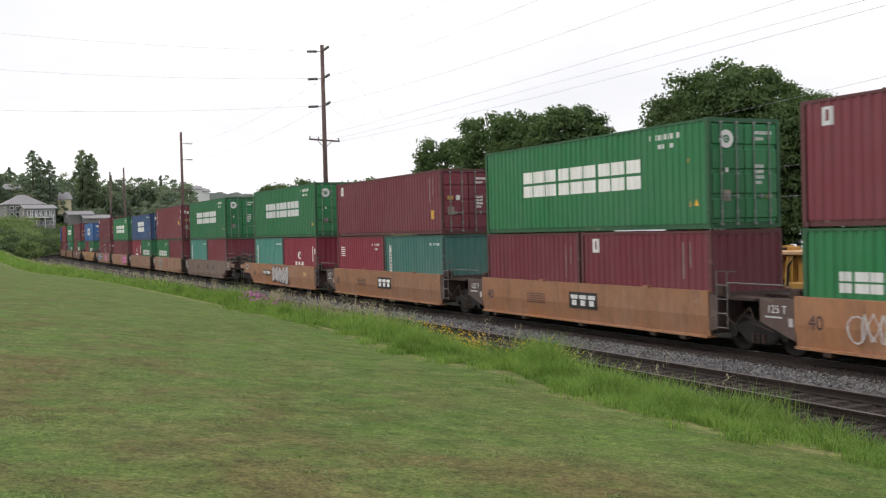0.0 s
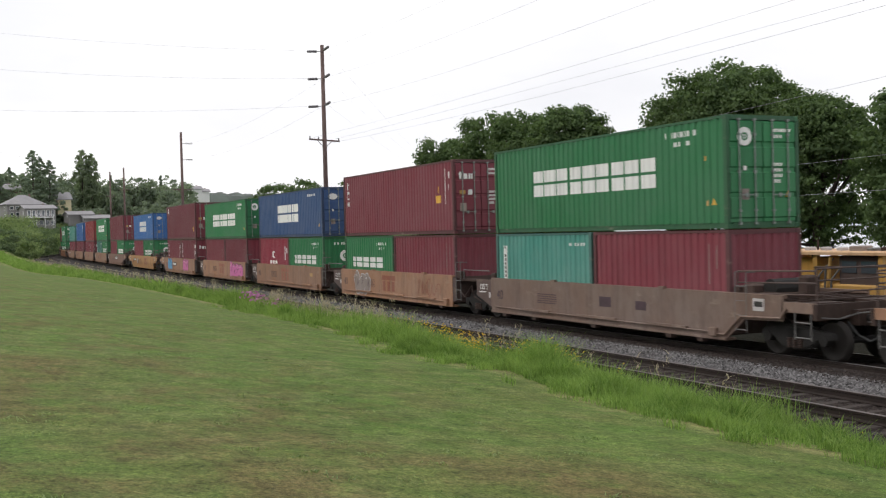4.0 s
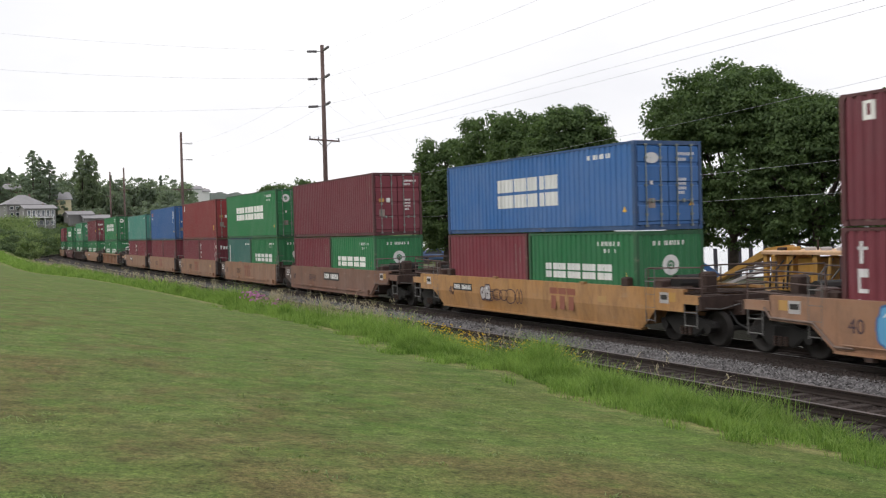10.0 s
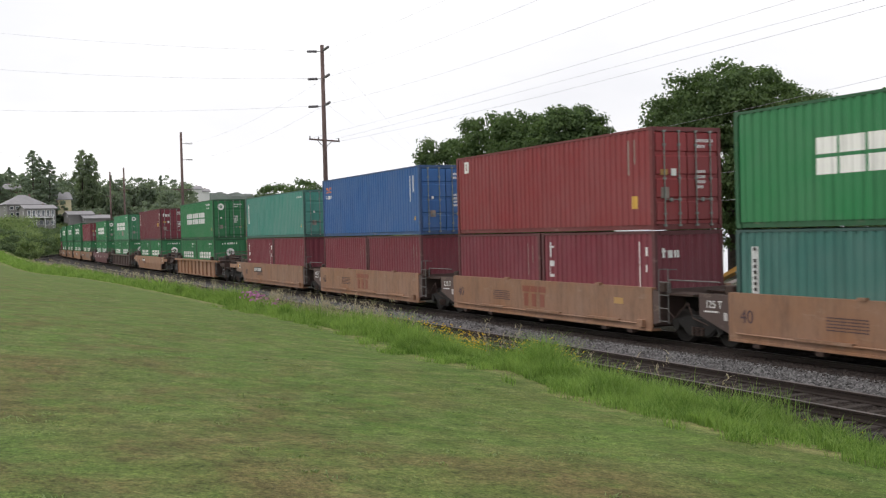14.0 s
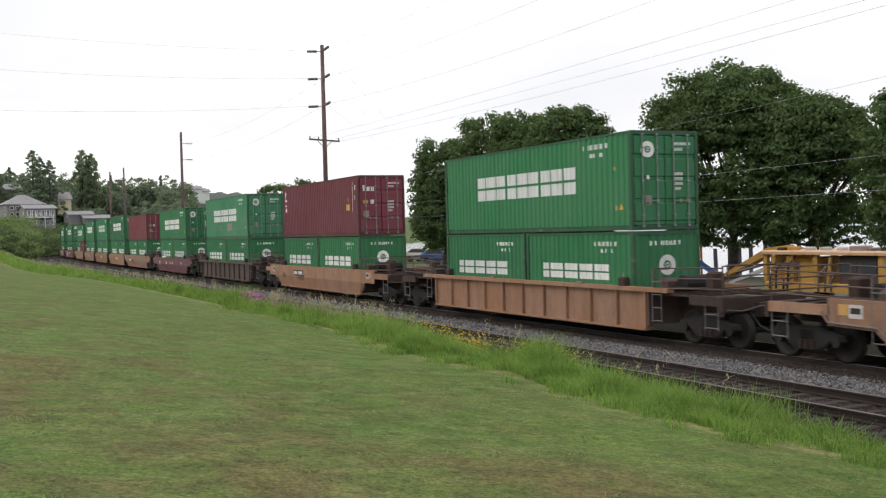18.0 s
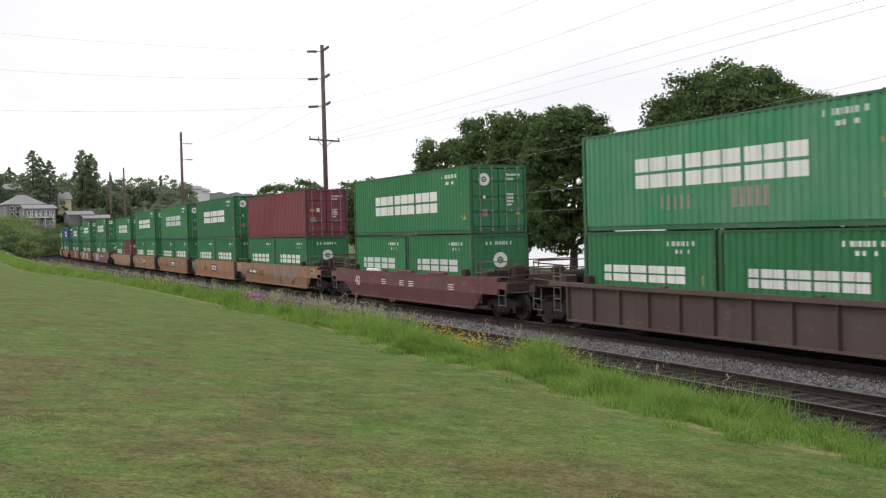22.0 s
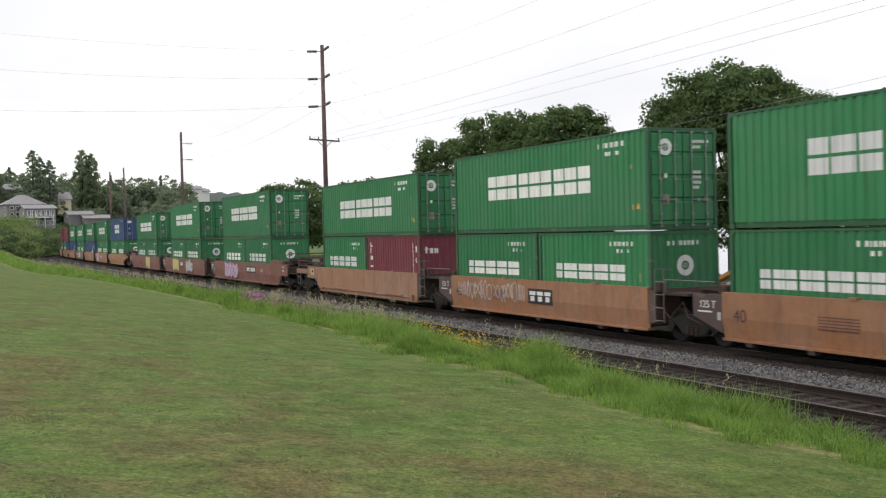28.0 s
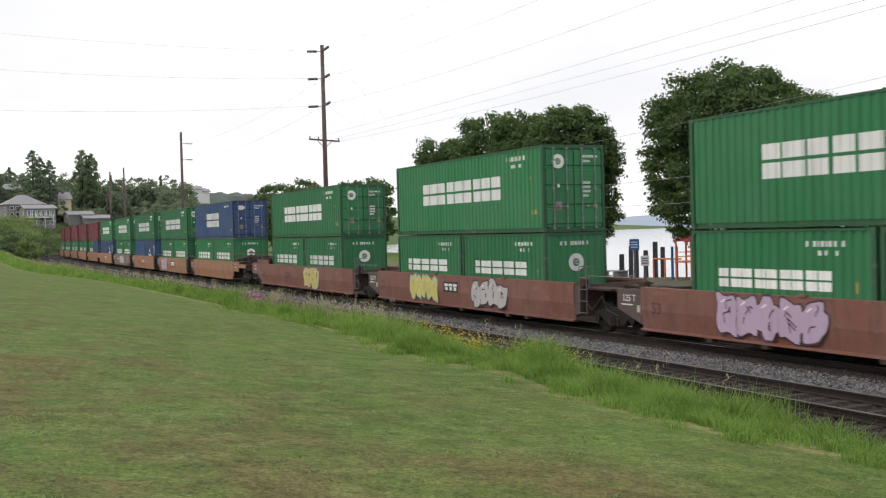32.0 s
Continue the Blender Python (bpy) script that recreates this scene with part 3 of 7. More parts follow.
def container(L, H, paint, style, doors=True, label=""):
    """A corrugated shipping container; style: which painted shapes it carries."""
    X = L / 2
    me = shell_meshes(L, H, paint)
    ob = empty("shipping_container")
    tagged(ob, label, "container", "containers on the train")
    put("side_panel", me["side"], ob)
    put("side_panel", me["side"], ob, m=TURN)
    put("roof", me["roof"], ob)
    put("frame", me["frame"], ob)
    put("floor", me["floor"], ob)
    put("end_panel", me["end"], ob, m=TURN)
    for sx in (-1, 1):
        for sy in (-1, 1):
            for z in (0.059, H - 0.059):
                put("corner_casting", me["casting"], ob, m=Matrix.Translation((sx * (X - 0.089), sy * (HALF_W - 0.081), z)))
    end_at = lambda u, d, z: (X - 0.01 - d, u, z)
    if doors:
        for sy in (-1, 1):
            leaf = put("door", door_mesh(H, paint, sy), ob, m=Matrix.Translation((X - 0.02, 0, 0)))
            for y in ((-0.82, -0.3) if sy < 0 else (0.3, 0.82)):
                put("lock_rod", lock_rod_mesh(H), leaf, "grey steel rod", Matrix.Translation((0.045, y, 0)))
                put("door_handle", handle_mesh(), leaf, m=Matrix.Translation((0.05, y - (0.24 if y in (-0.3, 0.82) else 0.02), 0.85)))
        # door lettering too small to read
        bm = bmesh.new()
        for i, (z, w) in enumerate(((H - 0.42, 0.62), (H - 0.58, 0.3), (H * 0.55, 0.34), (H * 0.5, 0.34), (H * 0.45, 0.34), (H * 0.4, 0.26))):
            for q in range(int(w / 0.075)):
                box(bm, X + 0.0, X + 0.003, 0.36 + q * 0.075, 0.36 + q * 0.075 + 0.05, z, z + 0.085)
        part("lettering", bm, WHITE, ob, "small white lettering")
        if style in ("leasing", "column", "bars"):
            put("door_label", small_box("dl1", (0, 0.004, -0.13, 0.13, -0.08, 0.08), MARK["faded_yellow"]), ob, "yellow door label", Matrix.Translation((X + 0.003, -0.82, H * 0.56)))
            put("door_label", small_box("dl2", (0, 0.004, -0.14, 0.14, -0.16, 0.16), MARK["grey"]), ob, "grey data plate", Matrix.Translation((X + 0.003, -0.8, H * 0.36)))
            put("door_label", small_box("dl3", (0, 0.004, -0.09, 0.09, -0.1, 0.1), WHITE), ob, m=Matrix.Translation((X + 0.003, -0.48, H * 0.56)))
        else:
            put("warning_label", warning_mesh(0.1), ob, "triangular yellow warning label", Matrix.Translation((X + 0.006, 0.82, H * 0.3)))
            put("warning_label", warning_mesh(0.1), ob, "triangular yellow warning label", Matrix.Translation((X - 0.5, -HALF_W - 0.002, H * 0.24)) @ Matrix.Rotation(-math.pi / 2, 4, "Z"))
            put("door_label", small_box("dl5", (0, 0.004, -0.12, 0.12, -0.14, 0.14), MARK["grey"]), ob, "grey data plate", Matrix.Translation((X + 0.003, -0.62, H * 0.3)))
            put("door_label", small_box("dl6", (0, 0.004, -0.05, 0.05, -0.06, 0.06), WHITE), ob, m=Matrix.Translation((X + 0.003, -0.62, H * 0.53)))
    else:
        put("end_panel", me["end"], ob)
    if style == "brand40":
        word = block_word(-3.45, 3.3, 1.18 + (H - 2.896), 2.02 + (H - 2.896), NINE)
        small = number_bars(3.6, 4.95, H - 0.42, H - 0.27, (1, 6, 1)) + number_bars(4.0, 4.7, H - 0.66, H - 0.54, (2, 1))
        put("brand_mark", shared(("b40", H), lambda: marks_mesh("brand_mark", word, WHITE)), ob, "large white slabs")
        put("numbering", shared(("n40", H), lambda: marks_mesh("numbering", small, WHITE)), ob)
        put("notice", shared(("n40w", H), lambda: marks_mesh("notice", [(5.26, 5.38, 0.6, 0.74), (5.2, 5.27, H - 1.12, H - 1.0)], MARK["faded_yellow"])), ob, "small yellow notice")
        put("emblem", emblem_mesh(0.24), ob, "round white emblem", Matrix.Translation((X + 0.004, -0.62, H - 0.55)))
        if paint == "pale_green":
            worn = [(-2.3 + 0.28 * q, -2.16 + 0.28 * q, H - 2.35, H - 1.95) for q in range(5)] + [(0.6 + 0.28 * q, 0.74 + 0.28 * q, H - 2.35, H - 1.85) for q in range(5)]
            put("peeled_patch", marks_mesh("peeled_patch", worn, MARK["grey"]), ob, "pale scraped patch")
    elif style == "brand20":
        word = block_word(-1.95, 1.85, 1.15, 1.62, NINE)
        small = number_bars(1.0, 2.2, H - 0.42, H - 0.29, (1, 6, 1)) + number_bars(1.4, 2.05, H - 0.62, H - 0.51, (2, 1))
        put("brand_mark", shared("b20", lambda: marks_mesh("brand_mark", word, WHITE)), ob, "white slabs")
        put("numbering", shared("n20", lambda: marks_mesh("numbering", small, WHITE)), ob)
        put("notice", shared("n20w", lambda: marks_mesh("notice", [(2.45, 2.52, H - 1.45, H - 1.2)], MARK["yellow"])), ob, "small yellow notice")
        put("end_numbering", shared("e20", lambda: marks_mesh("end_numbering", number_bars(-0.6, 0.55, H - 0.42, H - 0.29, (1, 1, 6, 1)), WHITE, end_at)), ob)
        put("emblem", emblem_mesh(0.3), ob, "round white emblem", Matrix.Translation((X - 0.004, 0.0, H - 1.0)))
    elif style == "brand_blue":
        h = 0.86 if H < 2.7 else 1.0
        put("brand_mark", shared("bb", lambda: marks_mesh("brand_mark", block_word(-2.1, 2.1, h, h + 1, (0.55, 1.1, 1.2, 0.95, 0.55, 1.2)), WHITE)), ob, "large white slabs")
        put("numbering", shared("nb", lambda: marks_mesh("numbering", number_bars(3.7, 4.95, H - 0.42, H - 0.28, (1, 6)), WHITE)), ob)
        bm = bmesh.new()
        disc(bm, (0, 0), 0.01, 0.2, 18, lambda a, b: (0, a * 1.25, b * 0.8))
        part("emblem", bm, WHITE, ob, "oval white emblem", Matrix.Translation((X + 0.004, -0.6, H - 0.5)))
    elif style == "leasing":     # small mark at the rear, bars at the front
        put("brand_mark", shared(("ls", L, H), lambda: marks_mesh("brand_mark", [(-X + 0.62, -X + 0.95, H - 0.62, H - 0.52), (-X + 0.62, -X + 0.72, H - 0.52, H - 0.27), (-X + 0.85, -X + 0.95, H - 0.52, H - 0.27), (-X + 0.62, -X + 0.95, H - 0.27, H - 0.2)], WHITE)), ob, "small square white mark")
        put("numbering", shared(("lm", L, H), lambda: marks_mesh("numbering", [(X - 1.2, X - 1.13, H - 1.3, H - 0.3), (X - 0.9, X - 0.84, H - 1.0, H - 0.3)], MARK["grey"])), ob)
        put("notice", shared(("ln", L, H), lambda: marks_mesh("notice", [(X - 1.0, X - 0.72, 0.62, 0.98)], MARK["yellow"])), ob, "yellow notice")
    elif style in ("column", "column20"):  # a short word down the side
        z = H - 0.3
        k = 0.85 if L > 10 else 1.15
        put("brand_mark", shared(("col", L, H), lambda: marks_mesh("brand_mark", [(-X + 0.5, -X + 0.6, z - 0.42 * k, z), (-X + 0.42, -X + 0.7, z - 0.16 * k, z - 0.1 * k), (-X + 0.42, -X + 0.7, z - 0.68 * k, z - 0.52 * k),
                 (-X + 0.42, -X + 0.52, z - 0.9 * k, z - 0.68 * k), (-X + 0.42, -X + 0.7, z - 0.98 * k, z - 0.9 * k), (-X + 0.42, -X + 0.52, z - 1.4 * k, z - 1.1 * k), (-X + 0.6, -X + 0.7, z - 1.36 * k, z - 1.12 * k), (-X + 0.52, -X + 0.6, z - 1.3 * k, z - 1.2 * k)], WHITE)), ob, "white word shape running down the side")
        put("numbering", shared(("cm", L, H), lambda: marks_mesh("numbering", [(X - 0.73, X - 0.69, H - 1.7, H - 0.3), (X - 0.43, X - 0.37, H - 0.7, H - 0.45), (X - 0.43, X - 0.39, H - 1.15, H - 0.95)], WHITE)), ob)
        bm = bmesh.new()
        for a, b, c, d in ((-0.95, -0.87, -0.14, 0.14), (-0.98, -0.82, 0.02, 0.07), (-0.76, -0.6, -0.14, 0.07), (-0.54, -0.47, -0.14, 0.07), (-0.44, -0.37, -0.14, 0.07)):
            box(bm, X + 0.012 - (0.022 if not doors else 0), X + 0.02 - (0.022 if not doors else 0), a, b, H - 0.62 + c, H - 0.62 + d)
        part("end_mark", bm, WHITE, ob, "white word shape")
        if L > 10:
            put("notice", shared(("cn", L, H), lambda: marks_mesh("notice", [(X - 1.6, X - 1.2, 0.95 + H - 2.6, 1.25 + H - 2.6), (X - 1.45, X - 1.3, 1.35 + H - 2.6, 1.6 + H - 2.6)], MARK["yellow"])), ob, "yellow notices")
    elif style == "sign":       # a white upright board with dark shapes
        x = -X + 0.55
        z1 = H - 0.42
        put("brand_mark", shared(("sg", L), lambda: marks_mesh("brand_mark", [(x, x + 0.22, z1 - 1.25, z1)], WHITE)), ob, "upright white strip")
        bm = bmesh.new()
        for i in range(8):
            if i != 1:
                box(bm, x + 0.06, x + 0.16, -HALF_W + 0.0, -HALF_W + 0.002, z1 - 0.1 - i * 0.142, z1 - 0.02 - i * 0.142)
        part("brand_glyph", bm, BLACK, ob, "dark shapes on the strip")
        put("numbering", shared(("sn", L, H), lambda: marks_mesh("numbering", number_bars(X - 1.25, X - 0.35, H - 0.42, H - 0.32, (2, 6)), WHITE)), ob)
    elif style == "shield":     # a round badge over a line of bars
        put("brand_mark", shared(("sh", L), lambda: marks_mesh("brand_mark", [(-0.16, 0.16, 1.72, 1.8), (-0.24, -0.14, 1.45, 1.75), (0.14, 0.24, 1.45, 1.75), (-0.16, 0.16, 1.4, 1.48), (-0.05, 0.05, 1.5, 1.66)] + number_bars(-0.75, 0.75, 1.05, 1.25, (8,)), WHITE)), ob, "round white badge over a name")
        put("numbering", shared(("shn", L, H), lambda: marks_mesh("numbering", [(X - 0.72, X - 0.66, H - 1.3, H - 0.5), (X - 0.4, X - 0.34, H - 0.9, H - 0.6)], WHITE)), ob)
    elif style == "star":       # an orange cross shape over white bars
        put("brand_mark", shared("st", lambda: marks_mesh("brand_mark", [(-X + 0.55, -X + 0.85, H - 0.5, H - 0.4), (-X + 0.75, -X + 1.05, H - 0.58, H - 0.5), (-X + 1.0, -X + 1.3, H - 0.5, H - 0.4), (-X + 0.6, -X + 0.9, H - 0.68, H - 0.6), (-X + 0.95, -X + 1.25, H - 0.68, H - 0.6)], MARK["orange"])), ob, "orange crossed shape")
        put("name_line", shared("st2", lambda: marks_mesh("name_line", number_bars(-X + 0.45, -X + 1.45, H - 1.0, H - 0.82, (5,)), WHITE)), ob)
        put("numbering", shared("st3", lambda: marks_mesh("numbering", [(X - 1.0, X - 0.94, H - 1.5, H - 0.4), (X - 0.7, X - 0.64, H - 1.1, H - 0.4)], WHITE)), ob)
    elif style == "waves":
        put("brand_mark", shared("wv", lambda: marks_mesh("brand_mark", [(-X + 0.5, -X + 1.1, H - 0.55 - 0.1 * i, H - 0.5 - 0.1 * i) for i in range(5)], WHITE)), ob, "small white wave mark")
        put("numbering", shared("wn", lambda: marks_mesh("numbering", number_bars(X - 1.5, X - 0.6, H - 0.45, H - 0.34, (2, 5)) + number_bars(X - 1.1, X - 0.7, H - 0.65, H - 0.55, (3,)), WHITE)), ob)
    elif style == "bars":
        put("numbering", shared(("br", L, H), lambda: marks_mesh("numbering", [(X - 0.79, X - 0.76, H - 1.4, H - 0.35), (X - 0.49, X - 0.46, H - 1.0, H - 0.4)], MARK["grey"])), ob)
    return ob


HI, LO = 2.896, 2.591
LABELS = {
    "green": "dark green corrugated shipping container", "pale_green": "faded green corrugated shipping container", "maroon": "maroon corrugated shipping container",
    "red": "red corrugated shipping container", "crimson": "crimson corrugated shipping container", "dark_blue": "dark blue corrugated shipping container",
    "blue": "bright blue corrugated shipping container", "teal": "teal corrugated shipping container", "dark_teal": "dull teal corrugated shipping container"}
STYLE_WORDS = {"brand40": "with large white letter shapes", "brand20": "with white letter shapes", "brand_blue": "with large white letter shapes", "leasing": "with a small square mark",
               "column": "with a white word down its side", "column20": "with a white word down its side", "sign": "with an upright white strip", "shield": "with a round white badge",
               "star": "with an orange crossed mark", "waves": "with a small wave mark", "bars": "with small white markings"}
TEMPLATES = {}


def get_container(L, H, paint, style, doors):
    """The first is built, the rest are copied."""
    k = (L, H, paint, style, doors)
    if k not in TEMPLATES:
        size = "long" if L > 10 else "short"
        TEMPLATES[k] = container(L, H, paint, style, doors, f"{size} {LABELS[paint]} {STYLE_WORDS[style]}")
        return TEMPLATES[k]
    return copy_thing(TEMPLATES[k], Matrix.Identity(4))


# place of the front end at 16 s, car paint, car kind, car marks, upper (paint, style, height), lower rear, lower front
G40, G20 = ("green", "brand40"), ("green", "brand20")
M20, T20 = ("maroon", "bars"), ("maroon", "column20")
UNITS = [
    (202.1, "orange", "plate", "scrawl", ("maroon", "leasing", HI), G20, M20),
    (186.7, "orange", "plate", "box", (*G40, HI), M20, ("maroon", "leasing")),
    (170.75, "orange", "plate", "box", ("maroon", "leasing", LO), ("crimson", "waves"), ("dark_teal", "sign")),
    (155.2, "orange", "plate", "silver", (*G40, HI), ("teal", "sign"), ("crimson", "shield")),
    (135.3, "dusty", "plate", "dim", (*G40, HI), ("teal", "sign"), M20),
    (119.75, "tan", "plate", "tags", ("maroon", "column", HI), G20, M20),
    (104.22, "tan", "plate", "ghost", ("dark_blue", "brand_blue", LO), ("crimson", "shield"), G20),
    (88.86, "tan", "plate", "pink", (*G40, LO), M20, M20),
    (73.18, "tan", "plate", "blue_pink", ("maroon", "leasing", HI), T20, T20),
    (53.43, "yellow", "taper", "ghost_tags", ("blue", "brand_blue", LO), M20, G20),
    (33.45, "brown", "plate", "number_mid", ("maroon", "bars", HI), M20, G20),
    (17.9, "tan", "plate", "ghost", (*G40, HI), ("dark_teal", "sign"), G20),
    (2.38, "tan", "plate", "ghost", ("red", "leasing", HI), M20, T20),
    (-13.3, "tan", "plate", "ghost", ("blue", "star", HI), M20, M20),
    (-28.75, "tan", "plate", "number", ("teal", "sign", LO), T20, M20),
    (-50.45, "tan", "ribbed", "none", (*G40, HI), G20, G20),
    (-72.25, "tan", "taper", "number", ("maroon", "column", HI), G20, G20),
    (-92.5, "dark", "ribbed", "none", ("pale_green", "brand40", HI), G20, G20),
    (-112.3, "maroon", "taper", "small", (*G40, LO), G20, G20),
    (-132.05, "tan", "taper", "peel", ("maroon", "bars", LO), G20, G20),
    (-147.65, "orange", "plate", "box", (*G40, HI), G20, G20),
    (-163.4, "orange", "plate", "box", (*G40, HI), G20, G20),
    (-178.87, "orange", "plate", "box_scrawl", (*G40, HI), G20, G20),
    (-194.5, "tan", "plate", "none", (*G40, LO), G20, T20),
    (-216.45, "rust", "plate", "lilac", (*G40, HI), G20, G20),
    (-236.1, "rust", "plate", "lemon", (*G40, HI), G20, G20),
    (-255.5, "rust", "plate", "lemon_grey", (*G40, LO), G20, G20),
    (-277.2, "orange", "plate", "none", ("dark_blue", "brand_blue", LO), G20, G20),
    (-292.65, "orange", "plate", "lilac_box", (*G40, LO), G20, G20),
    (-308.3, "orange", "plate", "box", (*G40, LO), ("dark_blue", "bars"), ("dark_blue", "shield")),
    (-323.8, "dusty", "plate", "silver", (*G40, LO), G20, G20),
    (-339.4, "orange", "plate", "box", (*G40, LO), ("dark_blue", "bars"), ("dark_blue", "shield")),
    (-355.0, "orange", "plate", "none", ("maroon", "bars", LO), G20, ("dark_blue", "bars")),
    (-370.6, "orange", "plate", "none", ("maroon", "bars", LO), G20, G20),
    (-386.2, "orange", "plate", "none", ("maroon", "bars", LO), G20, G20),
    (-401.8, "tan", "plate", "none", ("maroon", "bars", LO), G20, G20),
    (-417.4, "tan", "plate", "none", ("maroon", "bars", LO), G20, G20),
]
UP_Z, LOW_Z = 3.104, 0.482
SHORT, LONG = 6.058, 12.192


def make_load():
    for s, paint, kind, marks, top, rear, front in UNITS:
        MOVING.append((get_container(LONG, top[2], top[0], top[1], True), s - LONG / 2, UP_Z))
        MOVING.append((get_container(SHORT, LO, rear[0], rear[1], False), s - LONG + SHORT / 2 - 0.02, LOW_Z))
        MOVING.append((get_container(SHORT, LO, front[0], front[1], False), s - SHORT / 2 + 0.02, LOW_Z))


make_load()
# ---------------------------------------------------------------- well cars
CAR_W = 1.42
SILL_LO, SILL_HI = 0.34, 1.5
FRONT_END = {4, 9, 10, 15, 16, 17, 18, 19, 24, 27, 32}
LONG_WELL = {24, 25, 26}
REAR_END = {3, 8, 9, 14, 15, 16, 17, 18, 23, 26, 31}


def letters(text, size, mat):
    """Flat lettering as a mesh, upright on the near side of a car."""
    def make():
        cu = bpy.data.curves.new("lettering", "FONT")
        cu.body, cu.size, cu.extrude, cu.align_x = text, size, 0.002, "CENTER"
        ob = bpy.data.objects.new("lettering", cu)
        me = bpy.data.meshes.new_from_object(ob)
        bpy.data.objects.remove(ob)
        me.materials.clear()
        me.materials.append(mat)
        return me
    return shared(("text", text, size, mat.name), make)


UPRIGHT = Matrix.Rotation(math.pi / 2, 4, "X")


def wheel_mesh():
    def make():
        bm = bmesh.new()
        n = 20
        prof = [(0.03, 0.09), (0.12, 0.09), (0.14, 0.05), (0.36, 0.03), (0.4, 0.06), (0.45, 0.065), (0.455, -0.045), (0.49, -0.055), (0.49, -0.08), (0.38, -0.07), (0.36, -0.02), (0.14, -0.03), (0.12, -0.08), (0.03, -0.08)]
        rings = [[bm.verts.new((math.cos(i * math.tau / n) * r, -y, math.sin(i * math.tau / n) * r)) for i in range(n)] for r, y in prof]
        for a, b in zip(rings, rings[1:]):
            for i in range(n):
                j = (i + 1) % n
                bm.faces.new((a[i], a[j], b[j], b[i]))
        bm.faces.new(rings[0])
        bm.faces.new(rings[-1][::-1])
        return mesh_of("wheel", bm, WHEEL, True)
    return shared("wheel", make)


def bogie_frame_mesh():
    def make():
        bm = bmesh.new()
        top = [(-1.15, 0.52), (-1.1, 0.66), (-0.62, 0.72), (-0.35, 0.8), (0.35, 0.8), (0.62, 0.72), (1.1, 0.66), (1.15, 0.52), (0.75, 0.5), (0.5, 0.3), (0.3, 0.24), (-0.3, 0.24), (-0.5, 0.3), (-0.75, 0.5)]
        prism(bm, top, -0.07, 0.07)
        prism(bm, [(x * 0.94, 0.5 + (z - 0.5) * 0.8) for x, z in top], -0.1, -0.065)
        for x in (-0.89, 0.89):
            tube(bm, (x, -0.13, 0.49), (x, 0.1, 0.49), 0.13, n=10)
        return mesh_of("side_frame", bm, GREASE)
    return shared("bogie_frame", make)


def small(key, make_bm, name, mat):
    def make():
        bm = bmesh.new()
        make_bm(bm)
        return mesh_of(name, bm, mat)
    return shared(key, make)


def add_bogie(car, x):
    def bolster(bm):
        box(bm, -0.2, 0.2, -1.1, 1.1, 0.45, 0.72)
        tube(bm, (0, 0, 0.7), (0, 0, 0.86), 0.3, n=12)
    bogie = put("bogie", small("bolster", bolster, "bogie", GREASE), car, "greasy black four-wheel truck", Matrix.Translation((x, 0, 0)))
    for sy in (-1, 1):
        put("side_frame", bogie_frame_mesh(), bogie, m=Matrix.Translation((0, sy * 1.0, 0)) @ (Matrix.Identity(4) if sy < 0 else TURN))
        for dx in (-0.18, 0.0, 0.18):
            put("spring", small("spring", lambda bm: [tube(bm, (0, 0, 0.27 + 0.04 * i), (0, 0, 0.295 + 0.04 * i), 0.07, n=8) for i in range(6)], "spring", RUSTY), bogie, m=Matrix.Translation((dx, sy * 1.09, 0)))["kind"] = "stuff"
    for dx in (-0.89, 0.89):
        put("axle", small("axle", lambda bm: tube(bm, (0, -0.95, 0.455), (0, 0.95, 0.455), 0.08, n=8), "axle", GREASE), bogie, m=Matrix.Translation((dx, 0, 0)))
        for sy in (-1, 1):
            put("wheel", wheel_mesh(), bogie, "worn steel wheel", Matrix.Translation((dx, sy * 0.75, 0.455)) @ (Matrix.Identity(4) if sy < 0 else TURN))
    return bogie


def ladder_mesh(h):
    def make(bm):
        for x in (-0.2, 0.2):
            tube(bm, (x, 0, 0.55), (x, 0, h), 0.016, n=6)
        for i in range(4):
            z = 0.6 + i * 0.36
            tube(bm, (-0.2, 0, z), (0.2, 0, z), 0.014, n=6)
        tube(bm, (-0.2, 0, h), (-0.2, 0.3, h), 0.016, n=6)
        tube(bm, (0.2, 0, h), (0.2, 0.3, h), 0.016, n=6)
    return small(("ladder", h), make, "ladder", GALV)


def blob(bm, cx, cz, rx, rz, y, rnd, n=14):
    ph = rnd.random() * 9
    c = [bm.verts.new((cx + math.cos(i * math.tau / n) * rx * (0.85 + 0.25 * math.sin(i * 2.1 + ph)), y, cz + math.sin(i * math.tau / n) * rz * (0.88 + 0.16 * math.sin(i * 1.7 + ph)))) for i in range(n)]
    bm.faces.new(c)


def stroke(bm, pts, w, y):
    """A thick painted line with blunt, rounded ends."""
    pts = [Vector((p[0], 0, p[1])) for p in pts]
    for a, b in zip(pts, pts[1:]):
        d = (b - a).normalized()
        n = Vector((-d.z, 0, d.x)) * w
        e = d * w * 0.7
        ring = (a - n * 0.9, a - e - n * 0.4, a - e + n * 0.4, a + n * 0.9, b + n, b + e + n * 0.4, b + e - n * 0.4, b - n)
        bm.faces.new([bm.verts.new((v.x, y, v.z)) for v in ring])
        y -= 0.0004


